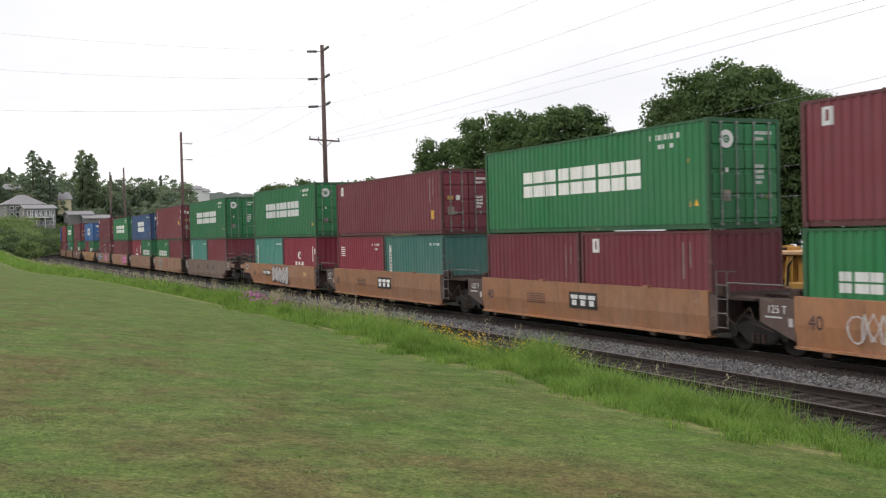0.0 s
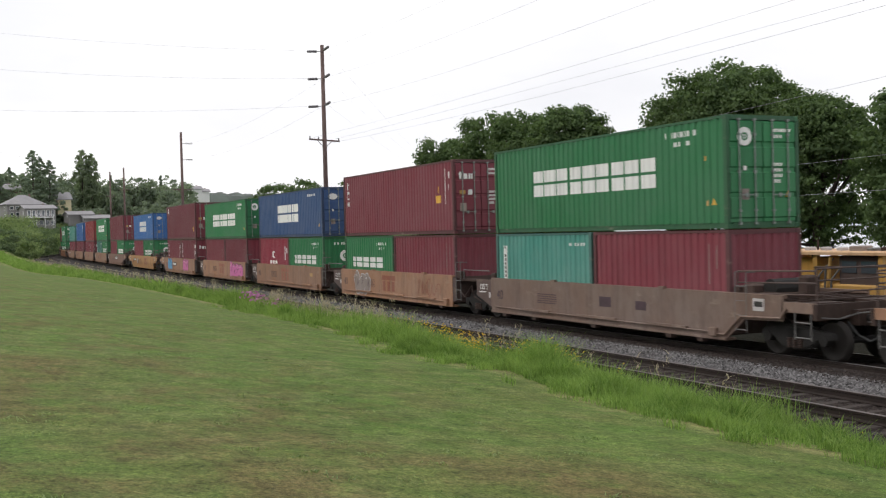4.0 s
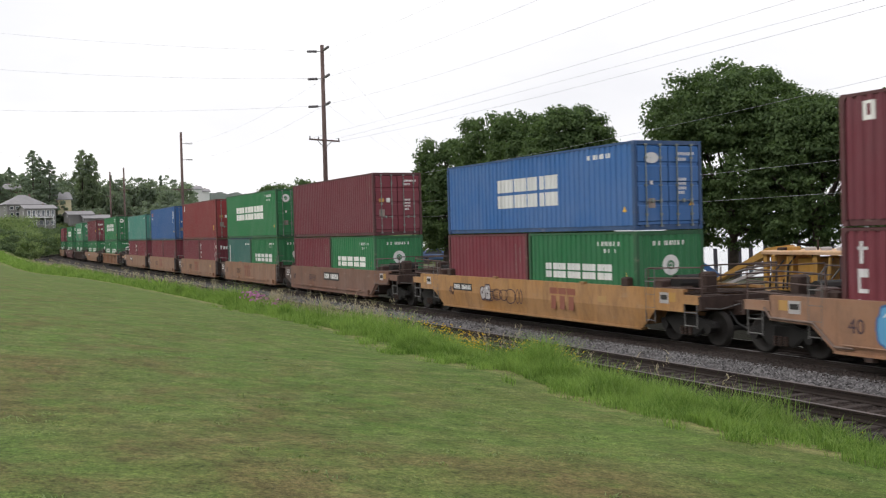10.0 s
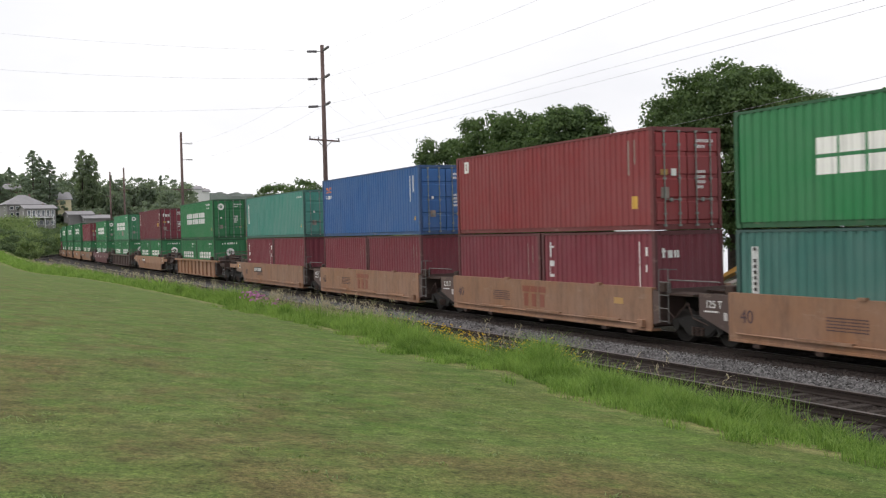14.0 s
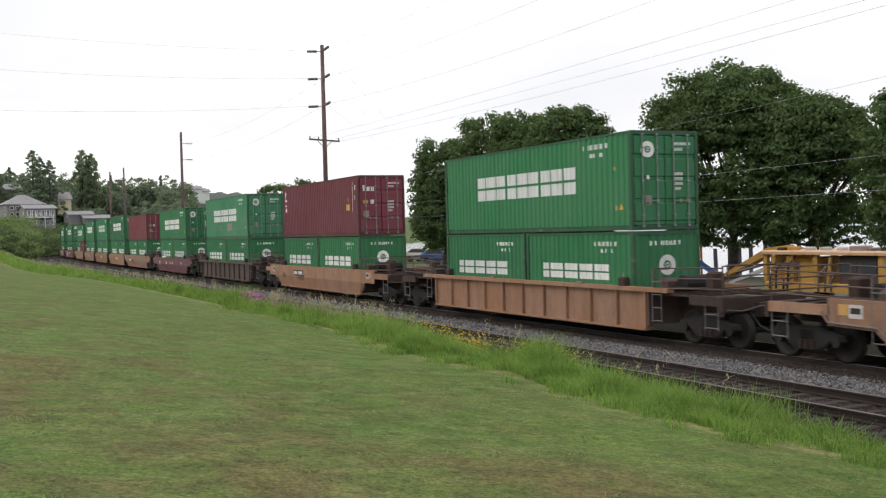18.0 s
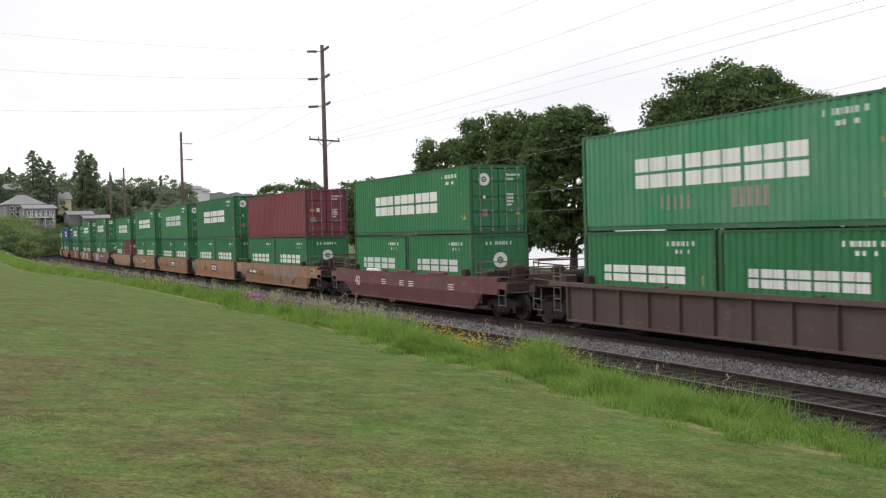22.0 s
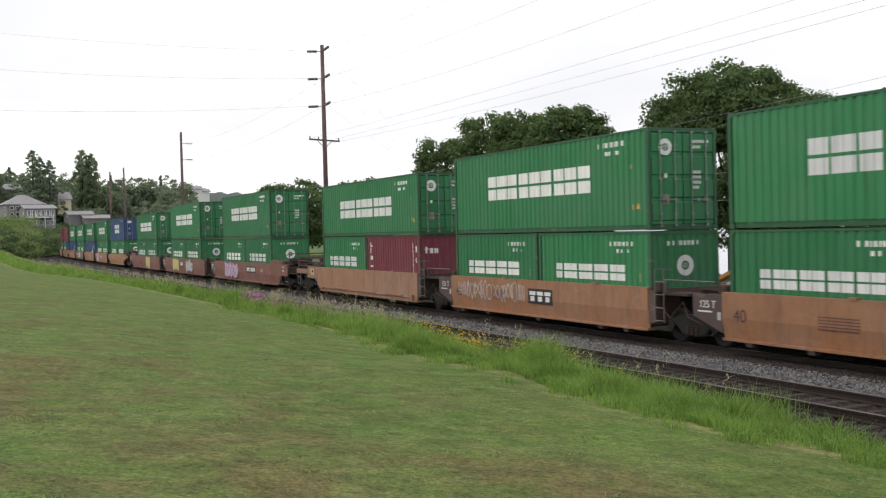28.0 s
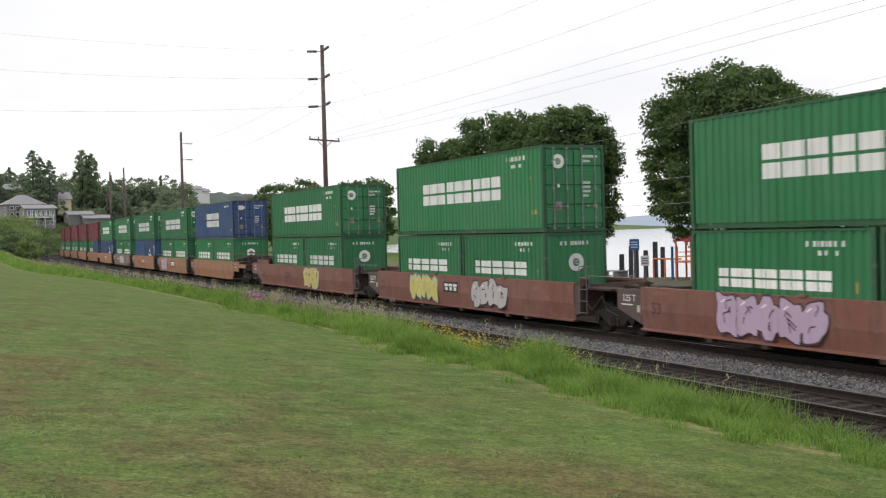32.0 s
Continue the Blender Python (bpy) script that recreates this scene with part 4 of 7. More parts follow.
def bubble(bm, cx, cz, rx, rz, lean, y, shape):
    """A fat rounded blob with a lobed outline; shape: bumps and their phase."""
    n = 26
    ring = []
    for i in range(n):
        a = i * math.tau / n
        k = 1 + 0.13 * math.sin(shape[0] * a + shape[1]) + 0.07 * math.sin((shape[0] + 2) * a + shape[2])
        c, s = math.cos(a), math.sin(a)
        c, s = math.copysign(abs(c) ** 0.62, c) * k, math.copysign(abs(s) ** 0.62, s) * k
        ring.append(bm.verts.new((cx + c * rx + lean * s * rz, y, cz + s * rz)))
    bm.faces.new(ring)


def spray(car, x, z, w, h, n, fill, line, seed):
    """A sprayed tag: fat overlapping blobs with a dark edge, inner lines and glints."""
    rnd = random.Random(seed)
    y = -CAR_W - 0.004
    back, front, cut, glint = bmesh.new(), bmesh.new(), bmesh.new(), bmesh.new()
    step = w / n
    for i in range(n):
        cx, cz = x + (i + 0.5) * step, z + h * (0.5 + rnd.uniform(-0.05, 0.06))
        rx, rz = step * rnd.uniform(0.46, 0.58), h * rnd.uniform(0.42, 0.52)
        lean, shape = rnd.uniform(-0.12, 0.2), (rnd.choice((2, 3, 3, 4)), rnd.random() * 6, rnd.random() * 6)
        d = 0.0016 * (i % 3)
        bubble(back, cx, cz, rx + 0.05, rz + 0.05, lean, y - d, shape)
        bubble(front, cx, cz, rx, rz, lean, y - 0.006 - d, shape)
        for _ in range(rnd.choice((2, 3, 3))):
            px, pz = cx + rnd.uniform(-0.45, 0.3) * rx, cz + rnd.uniform(-0.6, 0.35) * rz
            stroke(cut, [(px, pz), (px + rnd.uniform(-0.15, 0.35) * rx, pz + rnd.uniform(0.2, 0.5) * rz), (px + rnd.uniform(0.1, 0.6) * rx, pz + rnd.uniform(-0.1, 0.6) * rz)], 0.018, y - 0.012)
        stroke(glint, [(cx - 0.5 * rx, cz + 0.55 * rz), (cx - 0.15 * rx, cz + 0.72 * rz)], 0.02, y - 0.012)
    part("spray_outline", back, MARK[line], car, "dark sprayed outline")
    part("spray_fill", front, MARK[fill], car, "sprayed paint tag")
    part("spray_detail", cut, MARK[line if line != "silver" else "dark"], car)["kind"] = "stuff"
    part("spray_glint", glint, WHITE, car)["kind"] = "stuff"


def flat_mark(car, name, rects, mat, label="", proud=0.004):
    bm = bmesh.new()
    for x0, x1, z0, z1 in rects:
        box(bm, x0, x1, -CAR_W - proud - 0.003, -CAR_W - proud + 0.003, z0, z1)
    return part(name, bm, mat, car, label)


def scrawl(car, x, z, w, h, mat, seed):
    """A thin sprayed line that wanders."""
    rnd = random.Random(seed)
    bm = bmesh.new()
    y = -CAR_W - 0.006
    n = max(4, int(w / 0.42))
    for i in range(n):
        cx, cz = x + w * (i + 0.5) / n, z + h * rnd.uniform(0.4, 0.6)
        rx, rz = w / n * rnd.uniform(0.35, 0.75), h * rnd.uniform(0.3, 0.5)
        turns, ph, skew = rnd.choice((0.7, 1.0, 1.4)), rnd.random() * 6, rnd.choice((1, 2, 2, 3))
        pts = [(cx + rx * math.cos(ph + turns * math.tau * q / 16) + 0.1 * rx * math.sin(q), cz + rz * math.sin(skew * (ph + turns * math.tau * q / 16))) for q in range(17)]
        stroke(bm, pts, 0.016, y)
    part("spray_line", bm, mat, car, "thin sprayed line")


def logo_box(car, x, z, k=1.0):
    flat_mark(car, "logo_plate", [(x - 0.62 * k, x + 0.62 * k, z - 0.2 * k, z + 0.2 * k)], BLACK, "black painted panel")
    w = []
    for c in (-0.38, 0.0, 0.38):
        w += [(x + (c - 0.15) * k, x + (c + 0.15) * k, z + 0.03 * k, z + 0.13 * k), (x + (c - 0.1) * k, x + (c + 0.1) * k, z - 0.13 * k, z + 0.0 * k)]
    flat_mark(car, "logo_mark", w, WHITE, "white logo shapes", 0.009)["kind"] = "stuff"


def ghost_logo(car, x, z, k=1.0):
    w = []
    for c in (-0.5, 0.02, 0.54):
        w += [(x + (c - 0.23) * k, x + (c + 0.23) * k, z + 0.14 * k, z + 0.34 * k), (x + (c - 0.14) * k, x + (c + 0.14) * k, z - 0.34 * k, z + 0.08 * k)]
    flat_mark(car, "faded_logo", w, MARK["ghost"], "faded dark red logo shapes")["kind"] = "stuff"


def number_plate(car, x, z, k=1.0):
    flat_mark(car, "number_panel", [(x - 0.85 * k, x + 0.85 * k, z - 0.15 * k, z + 0.15 * k)], BLACK, "black painted panel")
    bars = [(x + (-0.75 + i * 0.14) * k, x + (-0.66 + i * 0.14) * k, z - 0.09 * k, z + 0.09 * k) for i in range(11) if i != 4]
    flat_mark(car, "numbering", bars, WHITE, "", 0.009)


def add_marks(car, marks, seed, long_well=False):
    if marks not in ("none", "small"):
        put("capacity_mark", letters("53" if long_well else "40", 0.46, MARK["dark"]), car, "dark stencilled number", Matrix.Translation((-7.4 if long_well else -5.55, -CAR_W - 0.006, 0.78)) @ UPRIGHT)
        bm = bmesh.new()
        for i in range(5):
            for q in range(12):
                x = -3.0 + q * 0.1
                box(bm, x, x + 0.07, -CAR_W - 0.006, -CAR_W - 0.001, 1.06 - i * 0.07, 1.09 - i * 0.07)
        part("stencil_text", bm, MARK["dark"], car)["kind"] = "stuff"
        if seed % 3 == 0:
            flat_mark(car, "reflector_patch", [(4.4, 4.85, 0.98, 1.16)], MARK["faded_yellow"], "faded yellow patch")
    if marks in ("box", "box_scrawl", "lilac_box"):
        logo_box(car, 0.4, 0.98, 1.25)
    if marks == "box_scrawl":
        scrawl(car, -5.6, 0.65, 5.0, 0.75, MARK["silver"], seed)
    if marks in ("ghost", "pink", "ghost_tags", "tags"):
        ghost_logo(car, -0.2 if marks != "ghost_tags" else 2.4, 0.98)
    if marks == "scrawl":
        scrawl(car, -4.6, 0.5, 4.5, 0.8, MARK["silver"], seed)
    if marks == "silver":
        number_plate(car, -2.8, 1.0)
        spray(car, -1.6, 0.5, 3.2, 0.9, 5, "silver", "dark", seed)
    if marks == "tags":
        spray(car, -4.3, 0.42, 1.9, 0.95, 3, "grey", "silver", seed)
        scrawl(car, 3.0, 0.6, 2.2, 0.7, MARK["ghost"], seed)
    if marks == "pink":
        spray(car, 2.2, 0.4, 3.4, 1.0, 4, "pink", "dark", seed)
    if marks == "blue_pink":
        spray(car, -4.9, 0.5, 1.8, 0.9, 4, "sky", "navy", seed)
        number_plate(car, -2.0, 1.0)
        spray(car, 1.7, 0.5, 2.2, 0.95, 4, "pink", "dark", seed + 1)
    if marks == "ghost_tags":
        number_plate(car, -4.6, 1.1, 0.9)
        scrawl(car, -2.6, 0.65, 2.4, 0.5, MARK["dark"], seed)
        spray(car, -3.1, 0.75, 0.7, 0.45, 2, "silver", "dark", seed)
    if marks == "number":
        number_plate(car, -2.9, 1.12)
    if marks in ("number_mid", "lilac"):
        number_plate(car, 0.6 if marks == "number_mid" else 2.1, 1.08, 1.35)
    if marks == "lilac":
        spray(car, -4.9, 0.42, 3.6, 1.0, 5, "lilac", "dark", seed)
    if marks == "lemon":
        spray(car, -4.4, 0.5, 2.6, 0.9, 5, "lemon", "mint", seed)
        logo_box(car, -0.6, 1.05)
        spray(car, 1.2, 0.45, 2.6, 0.9, 4, "silver", "dark", seed + 2)
    if marks == "lemon_grey":
        spray(car, 0.6, 0.4, 2.4, 1.0, 4, "lemon", "silver", seed)
    if marks == "lilac_box":
        spray(car, -5.0, 0.45, 2.6, 0.9, 4, "lilac", "silver", seed)
    if marks == "peel":
        number_plate(car, -4.3, 1.0)
        bm = bmesh.new()
        rnd = random.Random(seed)
        for i in range(150):
            k = rnd.random() ** 2.5
            x = 0.5 + 4.2 * (0.5 + 0.5 * math.sin(rnd.uniform(-1.5, 1.5)))
            blob(bm, x, 0.75 + 0.55 * rnd.random() + 0.1 * math.sin(x * 3), 0.03 + 0.17 * k, 0.03 + 0.2 * k, -CAR_W - 0.004 - 0.00006 * i, rnd)
        part("peeled_patch", bm, MARK["grey"], car, "grey peeled paint")
    if marks == "dim":
        flat_mark(car, "dim_panels", [(0.6, 1.2, 0.85, 1.15), (2.4, 2.9, 0.85, 1.1)], MARK["dark"], "dark faded panels")["kind"] = "stuff"
    if marks == "small":
        put("capacity_mark", letters("40", 0.6, WHITE), car, "white stencilled number", Matrix.Translation((-5.4, -CAR_W - 0.006, 0.8)) @ UPRIGHT)
        bm = bmesh.new()
        for x in (-2.4, -0.4, 0.6, 4.4):
            for i in range(3):
                box(bm, x, x + 0.5, -CAR_W - 0.006, -CAR_W - 0.001, 0.95 + i * 0.09, 0.98 + i * 0.09)
        part("stencil_text", bm, WHITE, car)["kind"] = "stuff"


KIND_WORDS = {"plate": "smooth-sided", "taper": "smooth-sided", "ribbed": "ribbed"}


def well_car(i, paint, kind, marks, gap_front, gap_rear):
    mat = CAR_PAINT[paint]
    car = empty("well_car")
    tagged(car, f"{'dark brown' if paint == 'dark' else paint} {KIND_WORDS[kind]} steel container well car, weathered", "rail car", "well cars of the train")
    ends = (("front", 1, gap_front, i in FRONT_END), ("rear", -1, gap_rear, i in REAR_END))
    half = 6.2 if kind == "plate" else 6.45
    # side sills, near and far
    out = []
    rear_cut, front_cut = i in REAR_END or kind != "plate", i in FRONT_END or kind != "plate"
    if kind == "ribbed":
        rear_cut = front_cut = False
        half = 6.9
    if i in LONG_WELL:
        half = 8.1
    xf = half + (0.85 if front_cut else 0.0)
    xr = -half - (0.85 if rear_cut else 0.0)
    out = [(-half, SILL_LO), (half, SILL_LO)]
    if front_cut:
        out += [(xf - 0.2, 0.86), (xf + 1.1, 0.9), (xf + 1.1, SILL_HI)]
    else:
        out += [(half, SILL_HI)]
    if rear_cut:
        out += [(xr - 1.1, SILL_HI), (xr - 1.1, 0.9), (xr + 0.2, 0.86)]
    else:
        out += [(-half, SILL_HI)]
    for sy in (-1, 1):
        y = sy * CAR_W
        bm = bmesh.new()
        if kind == "ribbed":
            prism(bm, [(-half, SILL_LO), (half, SILL_LO), (half, 1.38), (-half, 1.38)], y - sy * 0.12 - 0.02, y - sy * 0.12 + 0.02)
        elif kind == "taper":
            # upright upper half, lower half leaning inwards
            prism(bm, [(xr - 1.1, 0.9), (xf + 1.1, 0.9), (xf + 1.1, SILL_HI), (xr - 1.1, SILL_HI)], *sorted((y, y - sy * 0.05)))
            quad = ((xr + 0.1, y, 0.9), (xf - 0.1, y, 0.9), (half, y - sy * 0.1, SILL_LO), (-half, y - sy * 0.1, SILL_LO))
            for inset in (0.0, 0.04):
                bm.faces.new([bm.verts.new((p[0], p[1] - sy * inset, p[2])) for p in quad])
        elif paint in ("orange", "rust"):
            # a crease at half height, below it the plate leans inwards
            crease = 0.86
            xa, xb = min(p[0] for p in out), max(p[0] for p in out)
            prism(bm, [(xa, crease), (xb, crease), (xb, SILL_HI), (xa, SILL_HI)], *sorted((y, y - sy * 0.05)))
            quad = ((-half - (0.65 if rear_cut else 0), y, crease), (half + (0.65 if front_cut else 0), y, crease), (half, y - sy * 0.07, SILL_LO), (-half, y - sy * 0.07, SILL_LO))
            for inset in (0.0, 0.04):
                bm.faces.new([bm.verts.new((p[0], p[1] - sy * inset, p[2])) for p in quad])
        else:
            prism(bm, out, *sorted((y, y - sy * 0.05)))
        part("side_sill", bm, mat, car)
        bm = bmesh.new()
        if kind == "ribbed":
            box(bm, -half - 1.0, half + 1.0, *sorted((y + sy * 0.03, y - sy * 0.22)), 1.38, 1.5)
        else:
            box(bm, xr - (1.1 if rear_cut else 0), xf + (1.1 if front_cut else 0), *sorted((y - sy * 0.052, y - sy * 0.16)), 1.43, SILL_HI + 0.004)
        part("top_chord", bm, mat, car)
        bm = bmesh.new()
        box(bm, -half + 0.02, half - 0.02, *sorted((y + sy * (0.02 if kind != "taper" else -0.06), y - sy * 0.3)), SILL_LO - 0.05, SILL_LO + 0.01)
        part("bottom_chord", bm, mat, car)
        if kind == "ribbed":
            for q in range(11):
                x = -half + 0.05 + q * (2 * half - 0.1) / 10
                put("rib", small(("rib", paint), lambda bm: prism(bm, [(-0.03, 0.3), (0.03, 0.3), (0.03, 1.38), (-0.03, 1.38)], -0.11, 0.0), "rib", mat), car, m=Matrix.Translation((x, y - sy * 0.01, 0)) @ (TURN if sy < 0 else Matrix.Identity(4)))
        elif kind == "plate":
            # brake pipe with covers along the foot of the sill
            if sy < 0 and paint not in ("orange", "rust"):
                bm = bmesh.new()
                tube(bm, (-5.9, y - 0.05, 0.5), (5.7, y - 0.05, 0.48), 0.022, n=6)
                part("brake_pipe", bm, mat, car)
                for x0, x1 in ((-3.9, -2.2), (-0.6, 1.5), (3.0, 4.7)):
                    put("pipe_cover", small(("cover", x1 - x0, paint), lambda bm: box(bm, 0, x1 - x0, -0.085, 0.02, -0.02, 0.05), "pipe_cover", mat), car, m=Matrix.Translation((x0, y, 0.5)))
                put("pipe_bracket", small(("bracket", paint), lambda bm: bevelled(bm, -0.13, 0.13, -0.12, 0.0, -0.09, 0.12, 0.02), "pipe_bracket", mat), car, m=Matrix.Translation((5.75, y, 0.48)))
            if sy < 0 and paint not in ("orange", "rust"):
                for sx, cut, xe in ((1, front_cut, xf), (-1, rear_cut, -xr)):
                    if cut:
                        bm = bmesh.new()
                        pts = [(half - 0.6, 0.44), (half - 0.05, 0.44), (xe - 0.3, 0.93), (xe + 1.05, 0.97), (xe + 1.25, 1.2)]
                        for p, q in zip(pts, pts[1:]):
                            tube(bm, (sx * p[0], y - 0.035, p[1]), (sx * q[0], y - 0.035, q[1]), 0.03, n=6)
                        part("end_pipe", bm, CAR_PAINT["dusty"], car, "pale pipe along the sill")
            for x in (-5.2, -3.2, 0.3, 3.9, 5.2):
                put("bottom_lug", small(("lug",), lambda bm: box(bm, -0.11, 0.11, -0.1, 0.1, -0.1, 0.0), "bottom_lug", RUSTY), car, m=Matrix.Translation((x, y - sy * 0.06, SILL_LO - 0.05)))
    # floor members
    for x in (-5.6, -2.9, -0.0, 2.9, 5.6):
        put("cross_member", small("cross", lambda bm: box(bm, -0.25, 0.25, -1.2, 1.2, 0.36, 0.5), "cross_member", RUSTY), car, m=Matrix.Translation((x, 0, 0)))
    for x in (-2.0, 3.6):
        put("top_guide", small(("guide", paint), lambda bm: box(bm, -0.12, 0.12, -0.14, -0.02, 0, 0.06), "top_guide", mat), car, m=Matrix.Translation((x, -CAR_W + 0.1, SILL_HI)))
    dark = CAR_PAINT["dark"]
    for word, sx, gap, is_end in ends:
        # bulkhead at the end of the well
        put("bulkhead", small(("bulk", paint), lambda bm: box(bm, -0.04, 0.04, -1.36, 1.36, 0.45, 1.45), "bulkhead", mat if kind != "plate" else dark), car, m=Matrix.Translation((sx * (half + 0.05), 0, 0)))
        reach = 6.096 + gap - (0.12 if not is_end else 0.55)
        # centre beam out to the joint or coupler
        bm = bmesh.new()
        x0, x1 = sorted((sx * (half + 0.05), sx * reach))
        box(bm, x0, x1, -0.32, 0.32, 0.82, 1.18)
        part("centre_beam", bm, RUSTY if is_end else GREASE, car)
        # deck
        bm = bmesh.new()
        x0, x1 = sorted((sx * (half + 0.1), sx * (reach - (0.0 if not is_end else 0.35))))
        wide = 1.3 if is_end else 1.15
        box(bm, x0, x1, -wide, -0.45, 1.3, 1.36)
        box(bm, x0, x1, 0.45, wide, 1.3, 1.36)
        box(bm, x0, x1, -0.4, 0.4, 1.22, 1.28)
        part("end_deck", bm, RUSTY, car, "rusty walkway")
        if not is_end:
            # dark end plates beside the joint
            for sy in (-1, 1):
                bm = bmesh.new()
                a, b = (half + 0.01, half + 0.34) if sx > 0 else (half + 0.01, half + 1.15)
                x0, x1 = sorted((sx * a, sx * b))
                prism(bm, [(x0, 0.5 if sx > 0 else 0.85), (x1, 0.55 if sx > 0 else 0.45), (x1, 1.42), (x0, 1.42)], *sorted((sy * (CAR_W - 0.02), sy * (CAR_W - 0.09))))
                part("end_plate", bm, dark, car, "dark end plate")
            if sx < 0:
                put("load_mark", letters("125 T", 0.27, WHITE), car, "white stencilled 125 T", Matrix.Translation((-half - 0.58, -CAR_W + 0.015, 1.08)) @ UPRIGHT)
                bm = bmesh.new()
                for q in range(10):
                    box(bm, -half - 0.95 + q * 0.055, -half - 0.91 + q * 0.055, -CAR_W + 0.012, -CAR_W + 0.016, 0.96, 1.0)
                part("stencil_text", bm, WHITE, car)["kind"] = "stuff"
                bm = bmesh.new()
                box(bm, -half - 0.2, -half - 0.07, -CAR_W + 0.01, -CAR_W + 0.016, 0.78, 0.98)
                part("plate_label", bm, MARK["silver"], car, "pale label")
        else:
            # end sill, reservoir, brake gear
            for sy in (-1, 1):
                bm = bmesh.new()
                x0, x1 = sorted((sx * (half + 1.9), sx * (reach - 0.3)))
                box(bm, x0, x1, *sorted((sy * CAR_W, sy * (CAR_W - 0.1))), 1.12, 1.36)
                part("end_sill", bm, mat if kind != "ribbed" else RUSTY, car)
            bm = bmesh.new()
            box(bm, *sorted((sx * (reach - 0.32), sx * (reach - 0.2))), -CAR_W, CAR_W, 0.98, 1.34)
            part("end_beam", bm, RUSTY, car)
            bm = bmesh.new()
            tube(bm, (sx * (half + 1.0), -0.9, 1.62), (sx * (half + 1.0), 0.35, 1.62), 0.23, n=14)
            part("air_reservoir", bm, GREASE, car, "dark brake air tank")
            bm = bmesh.new()
            bevelled(bm, *sorted((sx * (half + 1.7), sx * (half + 2.05))), -0.7, -0.3, 1.36, 1.95, 0.05)
            part("brake_valve", bm, RUSTY, car, "rusty brake valve box")
            bm = bmesh.new()
            tube(bm, (sx * reach, 0, 0.98), (sx * (reach + 0.48), 0, 0.98), 0.1, n=8)
            box(bm, *sorted((sx * (reach + 0.3), sx * (reach + 0.55))), -0.17, 0.17, 0.84, 1.12)
            part("coupler", bm, GREASE, car, "greasy black knuckle coupler")
            # crossover grating, release lever, hoses and brake rod
            for q in range(4):
                px = sx * (half + 1.2 + q * (reach - half - 1.7) / 4)
                put("grating_bar", small("gratingbar", lambda bm: box(bm, -0.05, 0.05, -1.28, 1.28, 0, 0.035), "grating_bar", RUSTY), car, m=Matrix.Translation((px, 0, 1.365)))
            bm = bmesh.new()
            lever = [(reach - 0.1, -1.35, 1.05), (reach - 0.05, -0.9, 1.0), (reach + 0.05, -0.35, 1.12), (reach + 0.2, -0.1, 1.14)]
            for p, q in zip(lever, lever[1:]):
                tube(bm, (sx * p[0], p[1], p[2]), (sx * q[0], q[1], q[2]), 0.016, n=6)
            part("release_lever", bm, GALV, car, "bent grey coupler lever")
            bm = bmesh.new()
            hose = [(reach - 0.2, -0.45, 0.9), (reach + 0.1, -0.47, 0.62), (reach + 0.4, -0.42, 0.5), (reach + 0.6, -0.3, 0.6)]
            for p, q in zip(hose, hose[1:]):
                tube(bm, (sx * p[0], p[1], p[2]), (sx * q[0], q[1], q[2]), 0.028, n=6)
            part("air_hose", bm, RUBBER, car, "black hanging air hose")
            bm = bmesh.new()
            tube(bm, (sx * (half + 0.4), -0.95, 1.5), (sx * (reach - 0.5), -0.95, 1.5), 0.035, n=6)
            tube(bm, (sx * (half + 0.4), -1.1, 1.45), (sx * (reach - 0.9), -1.1, 1.58), 0.024, n=6)
            part("brake_rod", bm, RUSTY, car)
            bm = bmesh.new()
            bevelled(bm, *sorted((sx * (half + 0.35), sx * (half + 0.75))), -1.2, -0.75, 1.36, 1.72, 0.04)
            part("valve_cover", bm, CAR_PAINT["dark"], car)
            # steps and rails at the corner
            bm = bmesh.new()
            for q in (0.55, 0.9):
                tube(bm, (sx * (reach - 0.9), -CAR_W + 0.03, q), (sx * (reach - 0.4), -CAR_W + 0.03, q), 0.018, n=6)
            for q in (0.9, 0.4):
                tube(bm, (sx * (reach - q), -CAR_W + 0.03, 0.5), (sx * (reach - q), -CAR_W + 0.03, 1.25), 0.018, n=6)
            part("step", bm, GALV, car)
            xo, xi = sx * (reach - 0.3), sx * (half + 0.3)
            bars = [((xo, y, 1.3), (xo, y, 2.15)) for y in (-1.3, 1.3)] + [((xi, y, 1.36), (xi, y, 2.04)) for y in (-1.3, 1.3)]
            bars += [((xo, -1.3, q), (xi, -1.3, q - 0.06)) for q in (1.55, 1.82, 2.1)] + [((xo, 1.3, 2.1), (xi, 1.3, 2.04))]
            bars += [((xo, -1.3, q), (xo, 1.3, q)) for q in (1.6, 1.88, 2.15)]
            for p, q in bars:
                bm = bmesh.new()
                tube(bm, p, q, 0.022, n=6)
                part("handrail", bm, CAR_PAINT["dark"], car)
            if paint == "rust":
                bm = bmesh.new()
                bevelled(bm, *sorted((sx * (half - 1.6), sx * (half + 0.9))), -CAR_W + 0.05, -CAR_W + 0.11, SILL_HI, SILL_HI + 0.24, 0.02)
                part("side_guard", bm, mat, car, "raised rust-red guard plate")
        if sx > 0 or is_end:
            put("ladder", ladder_mesh(2.02), car, "thin grey ladder", Matrix.Translation((sx * (half + 0.52), -CAR_W + 0.01, 0)))
